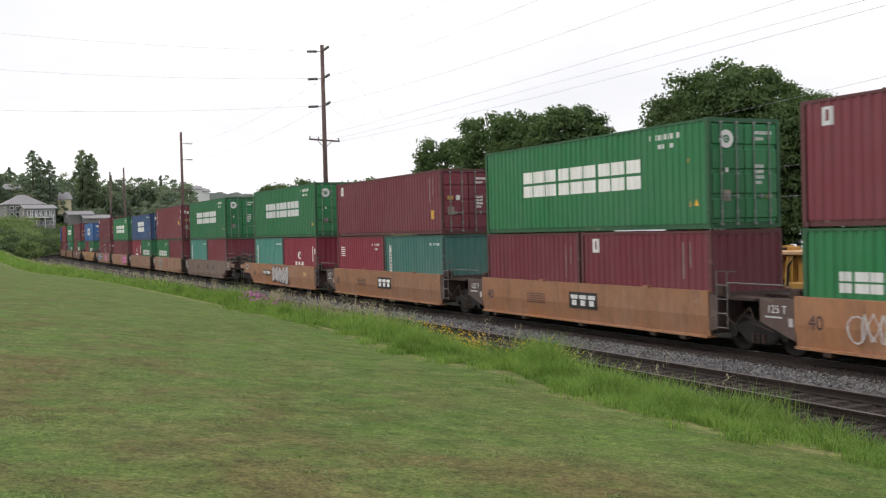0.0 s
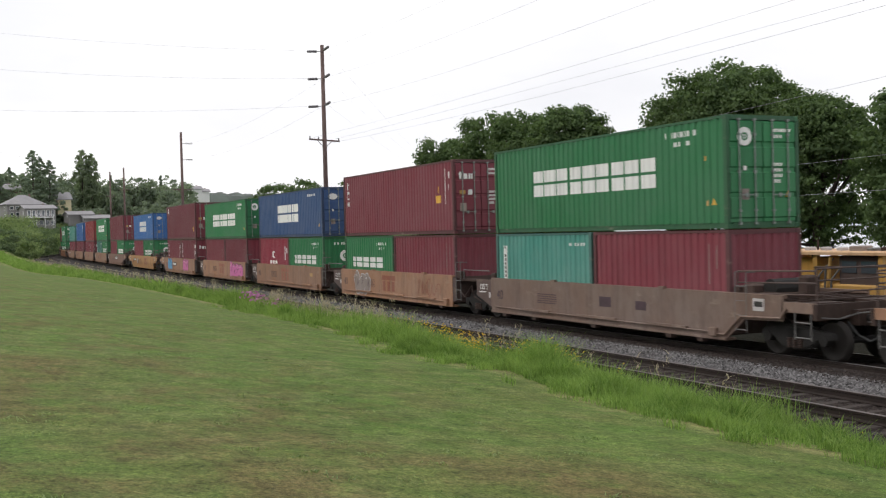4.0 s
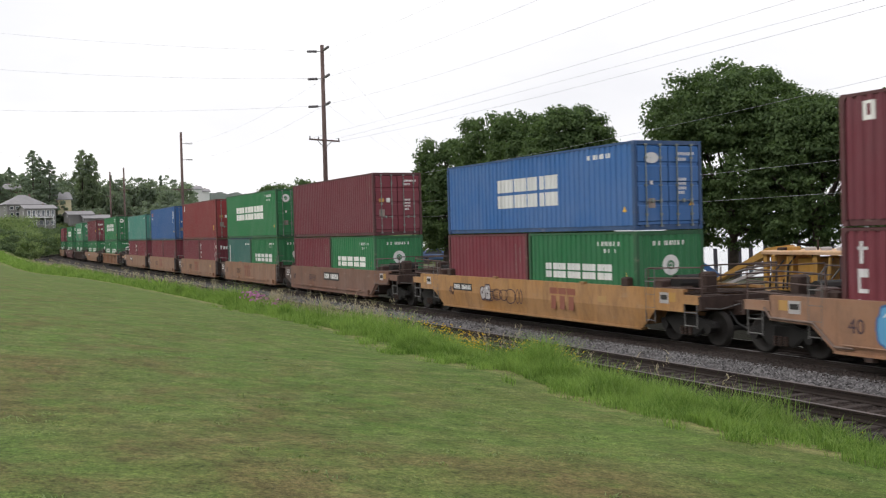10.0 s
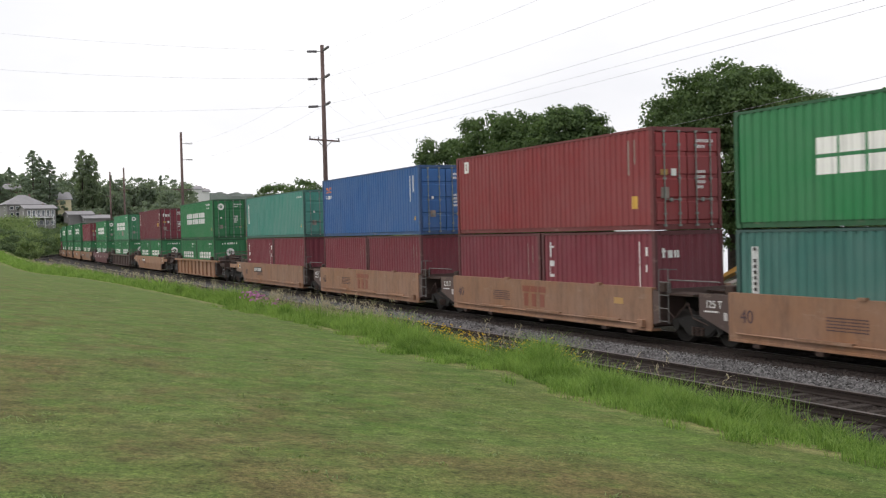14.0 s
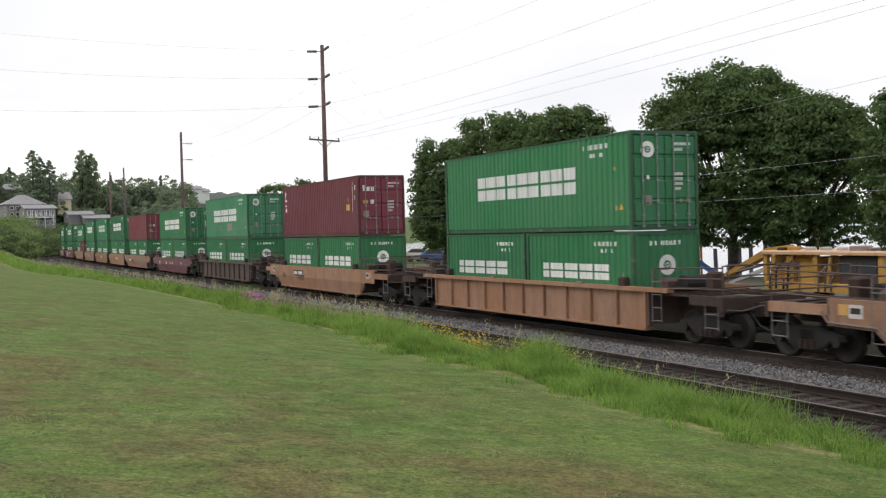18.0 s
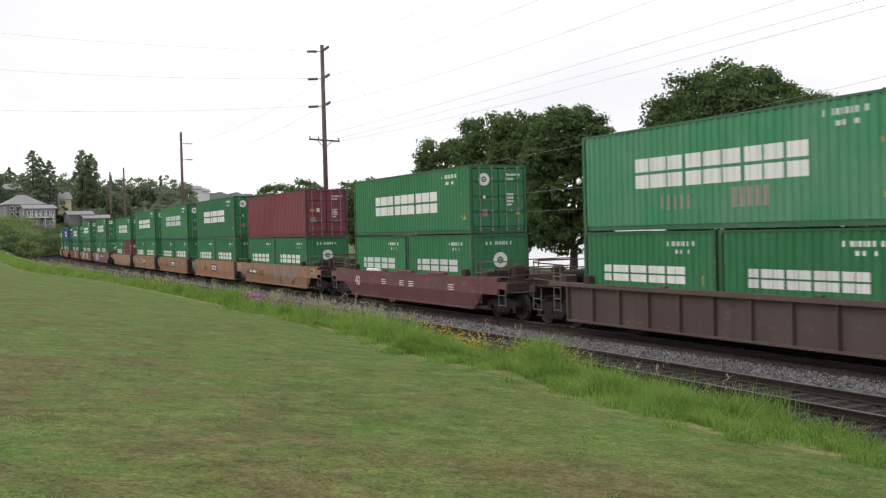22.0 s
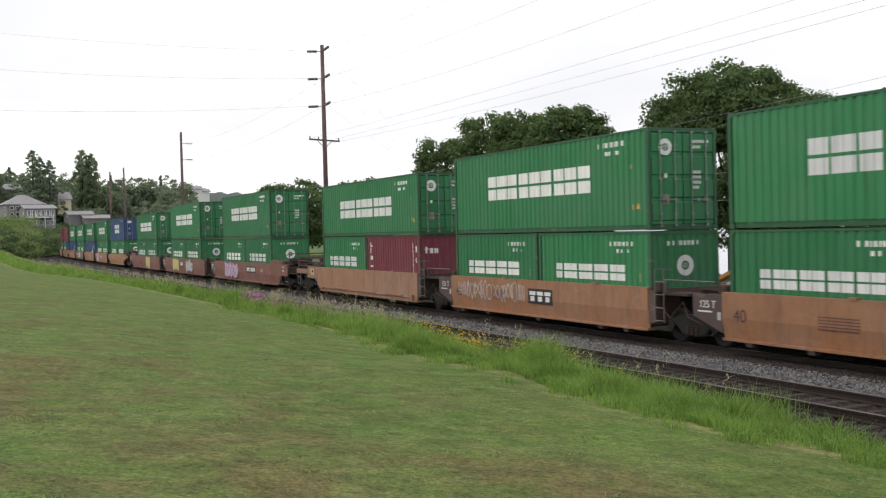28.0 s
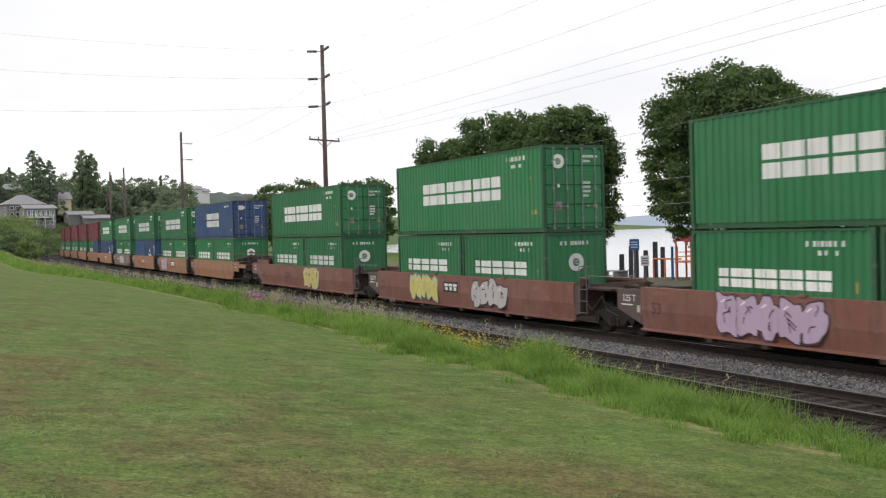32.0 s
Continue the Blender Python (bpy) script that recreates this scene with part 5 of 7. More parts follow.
        if not is_end and sx > 0:
            bm = bmesh.new()
            tube(bm, (half + 0.4, -1.1, 1.72), (6.096 + gap + 0.9, -1.1, 1.72), 0.02, n=6)
            tube(bm, (half + 0.4, -1.1, 1.3), (half + 0.4, -1.1, 1.72), 0.02, n=6)
            part("handrail", bm, GALV, car, "thin grey handrail")
            bm = bmesh.new()
            pts = [(half + 0.5, -1.3, 0.95), (half + 0.9, -1.35, 0.7), (half + 1.4, -1.3, 1.15), (half + 1.6, -1.3, 0.75), (half + 2.2, -1.3, 0.6)]
            for a, b in zip(pts, pts[1:]):
                tube(bm, a, b, 0.016, n=6)
            part("air_hose", bm, RUSTY, car, "bent dark hose")
        if is_end:
            add_bogie(car, sx * (6.096 + gap - 1.75))
        elif sx > 0:
            add_bogie(car, 6.096 + gap)
    for sx in (-1, 1):
        put("lock_bracket", small("lockb", lambda bm: bevelled(bm, -0.16, 0.16, -0.12, 0.12, 0, 0.26, 0.04), "lock_bracket", RUSTY), car, m=Matrix.Translation((sx * 5.75, -CAR_W + 0.12, SILL_HI)) if kind != "plate" else Matrix.Translation((sx * (half + 0.2), -CAR_W + 0.3, 1.4)))
    for sx, cut in ((1, front_cut), (-1, rear_cut)):
        if cut:
            x = sx * (half + 1.15)
            if paint == "maroon":
                continue
            flat_mark(car, "end_notice", [(x - 0.19, x + 0.19, 1.1, 1.4)], MARK["silver"], "pale square end notice")
            flat_mark(car, "notice_text", [(x - 0.14, x + 0.14, 1.2, 1.33)], BLACK, "dark text block", 0.009)
            if paint not in ("tan", "yellow", "brown"):
                continue
            flat_mark(car, "end_patch", [(x + sx * 0.35 - 0.14, x + sx * 0.35 + 0.14, 1.16, 1.4)], MARK["faded_yellow"], "faded yellow patch")
    if paint == "maroon":
        for x, cap in ((-3.4, WHITE), (0.2, mat), (3.4, mat)):
            put("sill_cap", small(("cap", cap.name), lambda bm: bevelled(bm, -0.75, 0.75, -0.09, 0.06, 0, 0.11, 0.03), "sill_cap", cap), car, m=Matrix.Translation((x, -CAR_W + 0.06, SILL_HI)))
    if kind != "ribbed":
        add_marks(car, marks, i * 7 + 3, i in LONG_WELL)
    return car


def make_cars():
    for i, (s, paint, kind, marks, top, rear, front) in enumerate(UNITS):
        gf = (UNITS[i - 1][0] - LONG - s) / 2 if i else 1.68
        gr = (s - LONG - UNITS[i + 1][0]) / 2 if i + 1 < len(UNITS) else 1.68
        MOVING.append((well_car(i, paint, kind, marks, gf, gr), s - LONG / 2, 0.0))


make_cars()
# ---------------------------------------------------------------- ties
def make_ties():
    bm = bmesh.new()
    bevelled(bm, -0.115, 0.115, -1.3, 1.3, -0.17, 0.0, 0.02)
    me = mesh_of("tie", bm, TIE)
    rnd = random.Random(4)
    for side, top, s0, s1 in ((NEAR_Y - TRACK_Y, -0.165, -4, -95), (0.0, -0.165, -8, -60)):
        track = empty("tie_row")
        tagged(track, "dark weathered timber ties laid in ballast", "railway ties", kind="structure")
        s = s0
        while s > s1:
            x, y, a = along(s, side)
            ob = put("tie", me, track, m=Matrix.Translation((x, TRACK_Y + y, top - rnd.random() * 0.02)) @ Matrix.Rotation(a + rnd.uniform(-0.03, 0.03), 4, "Z"))
            s -= 0.52 + rnd.uniform(-0.03, 0.03)


make_ties()


# ---------------------------------------------------------------- leaves and grass
def leaf_material(name, dark, light, trans=0.25, grain=0.35):
    m = Nodes(name, 0.6)
    c = m.mix(m.island(), dark, light)
    big = m.noise(m.coords(), grain, 3.0)
    c = m.mix(m.ramp(big, (0.4, (0, 0, 0)), (0.7, (0.6, 0.6, 0.6))), c, darker(light, 1.15))
    m.base(c)
    m.b.inputs["Specular IOR Level"].default_value = 0.12
    out = m.t.nodes["Material Output"]
    thin = m.n("ShaderNodeBsdfTranslucent")
    both = m.n("ShaderNodeMixShader", Fac=trans)
    m.link(m.mix(1.0, c, (1.1, 1.2, 0.7), "MULTIPLY"), thin.inputs["Color"])
    m.link(m.b.outputs["BSDF"], both.inputs[1])
    m.link(thin.outputs["BSDF"], both.inputs[2])
    m.link(both.outputs["Shader"], out.inputs["Surface"])
    return m.m


BARK = plain("grey_brown_bark", (0.085, 0.068, 0.055), 0.9, 0, 0.4, 5.0, 0.7)
# the 0.9 grain paints clump-sized paler patches, as if lit
MAPLE = leaf_material("maple_leaves", (0.052, 0.088, 0.04), (0.132, 0.19, 0.08), 0.4, 0.9)
# distance haze is painted into the poplar, fir and woodland greens: paler, greyer
POPLAR = leaf_material("hazy_poplar_leaves", (0.15, 0.2, 0.14), (0.26, 0.31, 0.2), 0.45)
FIR = leaf_material("hazy_fir_needles", (0.15, 0.2, 0.165), (0.26, 0.31, 0.24), 0.45)
SHRUB = leaf_material("shrub_leaves", (0.12, 0.175, 0.085), (0.26, 0.32, 0.15), 0.45)
HEDGE = leaf_material("dark_hedge_leaves", (0.075, 0.115, 0.065), (0.16, 0.21, 0.11), 0.4)
WOODS = leaf_material("hazy_woodland_leaves", (0.155, 0.2, 0.165), (0.265, 0.31, 0.235), 0.45, 0.12)


def leaf_cloud(centres, radii, count, size, seed, flat=0.8):
    """Quads strewn over round clumps, denser at their skins."""
    g = np.random.default_rng(seed)
    w = radii ** 2
    pick = g.choice(len(centres), count, p=w / w.sum())
    d = g.normal(size=(count, 3))
    d /= np.linalg.norm(d, axis=1)[:, None]
    d[:, 2] = np.where(d[:, 2] < -0.35, -d[:, 2] * 0.6, d[:, 2])
    rad = radii[pick] * (0.4 + 0.75 * g.random(count))
    p = centres[pick] + d * rad[:, None] * np.array([1, 1, flat])
    nrm = d + g.normal(scale=0.55, size=(count, 3)) + np.array([0, 0, 0.25])
    nrm /= np.linalg.norm(nrm, axis=1)[:, None]
    t = np.cross(nrm, g.normal(size=(count, 3)))
    t /= np.linalg.norm(t, axis=1)[:, None]
    b = np.cross(nrm, t)
    s = size * (0.6 + 0.8 * g.random(count))[:, None]
    v = np.stack([p - t * s * 0.5, p + b * s * 0.34, p + t * s * 0.5 - nrm * s * 0.12, p - b * s * 0.34], 1).reshape(-1, 3)
    return v, np.arange(count * 4).reshape(-1, 4)


def quick_mesh(name, v, f, mat):
    me = bpy.data.meshes.new(name)
    k = f.shape[1]
    me.vertices.add(len(v))
    me.vertices.foreach_set("co", np.asarray(v, dtype=np.float32).ravel())
    me.loops.add(f.size)
    me.loops.foreach_set("vertex_index", f.astype(np.int32).ravel())
    me.polygons.add(len(f))
    me.polygons.foreach_set("loop_start", np.arange(0, f.size, k, dtype=np.int32))
    me.update(calc_edges=True)
    me.materials.append(mat)
    return me


def limb(bm, a, b, r0, r1, rnd, bend=0.15):
    """A tapered, slightly crooked branch."""
    a, b = Vector(a), Vector(b)
    n = 4
    pts = [a.lerp(b, i / n) + Vector((rnd.uniform(-1, 1), rnd.uniform(-1, 1), rnd.uniform(-0.5, 0.5))) * bend * (b - a).length * (0.25 if 0 < i < n else 0) for i in range(n + 1)]
    for i in range(n):
        tube(bm, pts[i], pts[i + 1], r0 + (r1 - r0) * i / n, r0 + (r1 - r0) * (i + 1) / n, 7, False)


def broad_tree(x, y, z, height, rx, seed, leaves=9000, leaf=0.34, clear=0.08, mat=MAPLE, label="broad leafy green maple tree in the park", clumps=70, name="maple_tree", gaps=0.0, clump=0.5):
    """A maple: short trunk, spreading limbs, a domed crown of many small leafy sprays with gaps between them."""
    rnd = random.Random(seed)
    g = np.random.default_rng(seed)
    ob = empty(name, Matrix.Translation((x, y, z)))
    tagged(ob, label, "tree")
    base = height * clear
    mid = base + (height - base) * 0.45
    c, r = [], []
    for i in range(clumps):
        up = 1 - 2 * (i + 0.5) / clumps
        turn = i * 2.399963 + g.normal() * 0.3
        flat = max(0.0, 1 - abs(up) ** 2.7) ** (1 / 2.7)
        d = Vector((flat * math.cos(turn), flat * math.sin(turn), up))
        lobe = 0.95 + 0.1 * noise.noise(d * 1.6 + Vector((seed, 0, 3))) + 0.07 * noise.noise(d * 4.2 + Vector((seed, 5, 0)))
        q = lobe * (1 - 0.5 * g.random() ** 2.6)
        if gaps and d.z < 0.35 and noise.noise(d * 2.6 + Vector((1, seed, 0))) > 0.45 - gaps:
            continue
        hz = (height - mid - clump * 0.7) if up > 0 else (mid - base)
        c.append((d.x * rx * q, d.y * rx * q, mid + d.z * hz * q))
        if gaps and d.z < 0.3 and g.random() < 0.25:
            c.pop()
            continue
        r.append(clump * (0.6 + 0.8 * g.random()) * (0.8 if gaps and d.z < 0.3 else 1.0))
    c, r = np.array(c), np.array(r)
    bm = bmesh.new()
    tr = height * 0.017 + 0.08
    fork = max(base * 1.25, 0.6)
    tube(bm, (0, 0, -0.2), (0, 0, 0.35), tr * 1.45, tr * 1.05, 10, False)
    tube(bm, (0, 0, 0.35), (0.1, 0, fork), tr * 1.05, tr * 0.85, 10, False)
    top = Vector((0.1, 0, fork))
    limb(bm, top, (0.2, 0.1, height * 0.8), tr * 0.7, 0.05, rnd)
    part("trunk", bm, BARK, ob, smooth=True)
    for i in range(16):
        bm = bmesh.new()
        tgt = Vector(c[int((i + 0.5) * len(c) / 16)])
        limb(bm, top + Vector((0, 0, rnd.random() * height * 0.15)), tgt, tr * 0.5, 0.03, rnd)
        put("limb", mesh_of("limb", bm, BARK, True), ob)
    v, f = leaf_cloud(c, r, leaves, leaf, seed, 0.85)
    put("crown", quick_mesh("crown", v, f, mat), ob, "dense dark green leaves")
    return ob


def tall_tree(x, y, z, height, rx, seed, leaves, leaf, mat, name, label, cone=True, category="tree"):
    """A conifer or a poplar: leaves about an upright stem."""
    g = np.random.default_rng(seed)
    ob = empty(name, Matrix.Translation((x, y, z)))
    tagged(ob, label, category)
    bm = bmesh.new()
    tube(bm, (0, 0, -0.5), (0, 0, height * 0.97), height * 0.018 + 0.12, 0.03, 8)
    part("trunk", bm, BARK, ob)
    c, r = [], []
    n = 240
    for i in range(n):
        h = 0.1 + 0.88 * i / n
        env = (1 - h) ** 0.8 * (0.8 + 0.35 * math.sin(h * 23 + seed)) if cone else math.sin(min(1.0, h * 1.02) * math.pi) ** 0.5 * 0.95
        a = g.random() * math.tau
        q = rx * (2.0 if cone else 0.95) * env * (0.1 + 0.9 * g.random() ** 0.6)
        c.append((math.cos(a) * q, math.sin(a) * q, h * height))
        r.append(rx * (0.07 + (0.15 if cone else 0.22) * env))
    v, f = leaf_cloud(np.array(c), np.array(r), leaves, leaf, seed, 0.7 if cone else 1.3)
    put("crown", quick_mesh("crown", v, f, mat), ob, "dark green foliage")
    return ob


def shrub(x, y, z, rx, h, seed, leaves=1500, leaf=0.3, mat=SHRUB, name="shrub", label="dense green shrub on the bank"):
    g = np.random.default_rng(seed)
    ob = empty(name, Matrix.Translation((x, y, z)))
    tagged(ob, label, "shrub")
    n = 16
    c = np.stack([g.uniform(-0.7, 0.7, n) * rx, g.uniform(-0.7, 0.7, n) * rx, h * (0.2 + 0.55 * g.random(n))], 1)
    r = h * (0.2 + 0.16 * g.random(n))
    v, f = leaf_cloud(c, r, leaves, leaf, seed)
    put("foliage", quick_mesh("foliage", v, f, mat), ob)
    bm = bmesh.new()
    for i in range(5):
        tube(bm, (0, 0, -0.3), tuple(c[i]), 0.06, 0.02, 5, False)
    part("stems", bm, BARK, ob)
    return ob


# park trees behind the train
broad_tree(-45.9, 40.6, 0.1, 12.1, 4.7, 11, 110000, 0.18, 0.13, clumps=1400, gaps=0.24, clump=0.62)
broad_tree(-56.0, 36.4, 0.1, 11.1, 2.95, 12, 66000, 0.19, 0.12, clumps=850, gaps=0.1, clump=0.55)
broad_tree(-41.1, 41.9, 0.1, 10.0, 3.3, 13, 58000, 0.19, 0.13, clumps=850, gaps=0.22, clump=0.55)
broad_tree(-33.6, 41.6, 0.1, 9.8, 3.1, 19, 44000, 0.2, 0.13, clumps=650, clump=0.55)
broad_tree(-64.5, 37.8, 0.1, 11.7, 2.7, 14, 36000, 0.22, 0.1, clumps=480, clump=0.58)
broad_tree(-70.4, 38.7, 0.1, 12.4, 3.1, 15, 40000, 0.23, 0.1, clumps=500, clump=0.6)
broad_tree(-82.5, 40.3, 0.1, 11.5, 2.9, 16, 30000, 0.26, 0.1, clumps=420, clump=0.62)
broad_tree(-144.0, 46.5, 0.1, 11.3, 6.4, 17, 14000, 0.45, clumps=260, clump=1.0)
broad_tree(-131.0, 51.5, 0.1, 11.2, 4.4, 18, 9000, 0.45, clumps=200, clump=0.9)
# ---------------------------------------------------------------- wooded hill, houses, far shore
def hill_spot(bearing, dist):
    a = radians(bearing)
    return -dist * math.sin(a), dist * math.cos(a)


def strew_trees():
    """Trees of the hillside, told apart against the sky and the slope."""
    rnd = random.Random(21)
    fir = "tall fir tree on the hillside, paled by painted haze"
    for b, d, top, r, seed in ((85.55, 360, 33.0, 5.6, 31), (85.2, 366, 31.5, 4.4, 39), (84.75, 362, 30.0, 4.2, 32), (86.66, 395, 29.8, 4.4, 33), (87.1, 370, 26.0, 3.0, 38), (81.75, 400, 27.0, 3.0, 34), (79.2, 410, 27.5, 2.4, 36)):
        x, y = hill_spot(b, d)
        z = ground_z(x, y)
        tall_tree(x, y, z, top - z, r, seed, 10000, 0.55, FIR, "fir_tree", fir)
    for b, d, top, r, seed in ((83.15, 380, 35.0, 3.4, 41), (82.7, 380, 33.6, 3.2, 42)):
        x, y = hill_spot(b, d)
        z = ground_z(x, y)
        tall_tree(x, y, z, top - z, r, seed, 10000, 0.55, POPLAR, "poplar_tree", "tall narrow poplar tree on the hillside, paled by painted haze", False)
    wood = "rounded tree of the hillside wood, paled by painted haze"
    n = 0
    for i in range(26):
        b = 88.6 - i * 0.43 + rnd.uniform(-0.15, 0.15)
        for d, top in ((398 + rnd.uniform(-14, 14), 27.0 - 0.2 * max(0, i - 17)), (385 + rnd.uniform(-10, 10), 22.5), (366 + rnd.uniform(-8, 8), 16.0)):
            if d < 376 and (b > 84.5 or rnd.random() < 0.3):
                continue
            x, y = hill_spot(b, d)
            z = ground_z(x, y)
            h = max(5.0, top + rnd.uniform(-2.2, 1.8) - z)
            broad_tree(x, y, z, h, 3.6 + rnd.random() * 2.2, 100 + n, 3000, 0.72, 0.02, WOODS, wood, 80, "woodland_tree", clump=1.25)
            n += 1
    return n


strew_trees()


def strew_shrubs():
    rnd = random.Random(22)
    n = 0
    # thicket on the bank before the bend
    for b, d, h in ((87.3, 196, 3.6), (86.85, 214, 4.0), (86.4, 205, 3.4), (87.1, 226, 4.8), (86.0, 222, 3.8), (86.5, 238, 5.4), (85.6, 236, 4.4), (87.35, 246, 6.0), (85.9, 252, 5.4), (85.2, 252, 4.4), (84.8, 266, 4.6), (86.9, 262, 6.6), (85.4, 270, 5.6), (84.4, 284, 4.6), (86.2, 276, 6.8), (84.95, 290, 5.4), (86.15, 196, 1.6), (85.75, 206, 1.5), (87.0, 182, 1.6), (86.6, 190, 1.8)):
        x, y = hill_spot(b, d)
        h *= 1.3
        shrub(x, y, ground_z(x, y) - 0.2, h * 0.85, h, 300 + n, 3200, 0.34, HEDGE if n % 3 == 0 else SHRUB)
        n += 1
    # scrub over the slope below the houses
    for i in range(80):
        b = 87.3 - rnd.random() * 9.5
        d = rnd.uniform(316, 356)
        x, y = hill_spot(b, d)
        if bed_side(x, y) > -14:
            continue
        h = rnd.uniform(2.2, 4.2) if d < 334 or b < 84 else rnd.uniform(1.6, 2.6)
        shrub(x, y, ground_z(x, y) - 0.2, h * 1.3, h, 340 + i, 420, 0.75, label="rounded green shrub on the hillside")


strew_shrubs()


def strew_garden_shrubs():
    """Rounded bushes before the hillside houses."""
    rnd = random.Random(23)
    for i, (b, d, h) in enumerate(((84.05, 354, 4.2), (84.35, 352, 4.4), (84.2, 348, 3.6), (82.65, 345, 2.6), (82.95, 343, 2.8), (83.25, 345, 2.6), (84.9, 366, 3.0), (86.6, 330, 3.4), (86.2, 329, 3.0), (85.75, 327, 2.6), (83.6, 342, 3.4), (82.4, 342, 3.2), (82.1, 344, 3.4))):
        x, y = hill_spot(b, d)
        shrub(x, y, ground_z(x, y) - 0.2, h * 0.9, h, 520 + i, 900, 0.6, label="rounded green garden shrub on the hillside")
    for i in range(34):
        b = rnd.uniform(82.4, 86.9)
        d = rnd.uniform(318, 331) if b > 84.9 else rnd.uniform(330, 349)
        x, y = hill_spot(b, d)
        h = rnd.uniform(2.2, 3.4) if b > 84.9 else rnd.uniform(3.0, 4.6)
        shrub(x, y, ground_z(x, y) - 0.2, h * 1.1, h, 460 + i, 1000, 0.5, HEDGE if i % 2 else SHRUB, label="rounded green garden shrub on the hillside")


strew_garden_shrubs()

SIDING = {
    "grey": plain("grey_siding", (0.24, 0.23, 0.23), 0.8, 0, 0.1, 3.0),
    "cream": plain("cream_siding", (0.62, 0.55, 0.36), 0.8, 0, 0.08, 3.0),
    "white": plain("white_siding", (0.75, 0.75, 0.74), 0.8, 0, 0.06, 3.0),
    "brown": plain("brown_siding", (0.2, 0.15, 0.12), 0.8, 0, 0.12, 3.0),
}
SHINGLE = plain("grey_roof_shingles", (0.3, 0.29, 0.3), 0.9, 0, 0.2, 8.0)
TRIM = plain("white_trim", (0.75, 0.75, 0.75), 0.6, 0, 0.05)


def glass_material():
    m = Nodes("window_glass", 0.08)
    m.base((0.06, 0.075, 0.09))
    m.b.inputs["Specular IOR Level"].default_value = 0.9
    return m.m


GLASS = glass_material()


def window(house, x, y, z, w, h, face):
    """A framed pane on the wall; face: the wall's turn about z."""
    m = Matrix.Translation((x, y, z)) @ Matrix.Rotation(face, 4, "Z")
    def frame_(bm):
        for a, b, c, d in ((-w / 2, w / 2, -h / 2, -h / 2 + 0.12), (-w / 2, w / 2, h / 2 - 0.12, h / 2), (-w / 2, -w / 2 + 0.12, -h / 2 + 0.12, h / 2 - 0.12), (w / 2 - 0.12, w / 2, -h / 2 + 0.12, h / 2 - 0.12)):
            box(bm, a, b, -0.08, 0.02, c, d)
    fr = put("window", small(("wf", w, h), frame_, "window", TRIM), house, "white framed window", m)
    put("pane", small(("wp", w, h), lambda bm: box(bm, -w / 2 + 0.12, w / 2 - 0.12, -0.03, 0.0, -h / 2 + 0.12, h / 2 - 0.12), "pane", GLASS), fr)


def house(x, y, z, turn, w, d, h, rise, siding, label, windows, deck=False, hip=False):
    """A house with a pitched roof; its front looks along -y of its own axes."""
    ob = empty("house", Matrix.Translation((x, y, z)) @ Matrix.Rotation(turn, 4, "Z"))
    tagged(ob, label, "house")
    bm = bmesh.new()
    box(bm, -w / 2, w / 2, -d / 2, d / 2, -3.0, h)
    if not hip:
        for sx in (-1, 1):
            a = [bm.verts.new(p) for p in ((sx * w / 2, -d / 2, h), (sx * w / 2, d / 2, h), (sx * w / 2, 0, h + rise))]
            bm.faces.new(a)
    part("wall", bm, SIDING[siding], ob)
    bm = bmesh.new()
    o = 0.5
    q = w / 2 - (d * 0.5 if hip else -o)
    for s in (-1, 1):
        v = [(-w / 2 - o, s * (d / 2 + o), h - 0.15), (w / 2 + o, s * (d / 2 + o), h - 0.15), (q, 0, h + rise), (-q, 0, h + rise)]
        lo = [bm.verts.new(p) for p in v]
        hi = [bm.verts.new((p[0], p[1], p[2] + 0.22)) for p in v]
        bm.faces.new(lo)
        bm.faces.new(hi)
        for i in range(4):
            j = (i + 1) % 4
            bm.faces.new((lo[i], lo[j], hi[j], hi[i]))
    if hip:
        for s in (-1, 1):
            v = [(s * (w / 2 + o), -d / 2 - o, h + 0.07), (s * (w / 2 + o), d / 2 + o, h + 0.07), (s * q, 0, h + rise + 0.22)]
            bm.faces.new([bm.verts.new(p) for p in v])
    part("roof", bm, SHINGLE, ob, "grey shingle roof")
    bm = bmesh.new()
    box(bm, w * 0.2, w * 0.2 + 0.5, 0.6, 1.2, h, h + rise + 0.6)
    part("chimney", bm, SIDING["brown"], ob)
    for wx, wz, ww, wh in windows:
        window(ob, wx, -d / 2 - 0.02, wz, ww, wh, 0)
    for wz in (h * 0.5,) if h < 3 else (h * 0.27, h * 0.75):
        window(ob, w / 2 + 0.02, -d * 0.2, wz, 1.1, 1.0, math.pi / 2)
        window(ob, -w / 2 - 0.02, -d * 0.2, wz, 1.1, 1.0, -math.pi / 2)
    if deck:
        bm = bmesh.new()
        box(bm, -w / 2, w * 0.35, -d / 2 - 2.6, -d / 2, h * 0.48, h * 0.52)
        part("deck", bm, TRIM, ob, "raised pale deck")
        for i in range(4):
            px = -w / 2 + 0.1 + i * (w * 0.85 - 0.2) / 3
            put("deck_post", small("dpost", lambda bm: box(bm, -0.07, 0.07, -0.07, 0.07, -3.0, 1.0), "deck_post", TRIM), ob, m=Matrix.Translation((px, -d / 2 - 2.5, h * 0.5)))
        bm = bmesh.new()
        box(bm, -w / 2, w * 0.35, -d / 2 - 2.55, -d / 2 - 2.45, h * 0.5 + 0.92, h * 0.5 + 1.0)
        part("deck_rail", bm, TRIM, ob)
    return ob


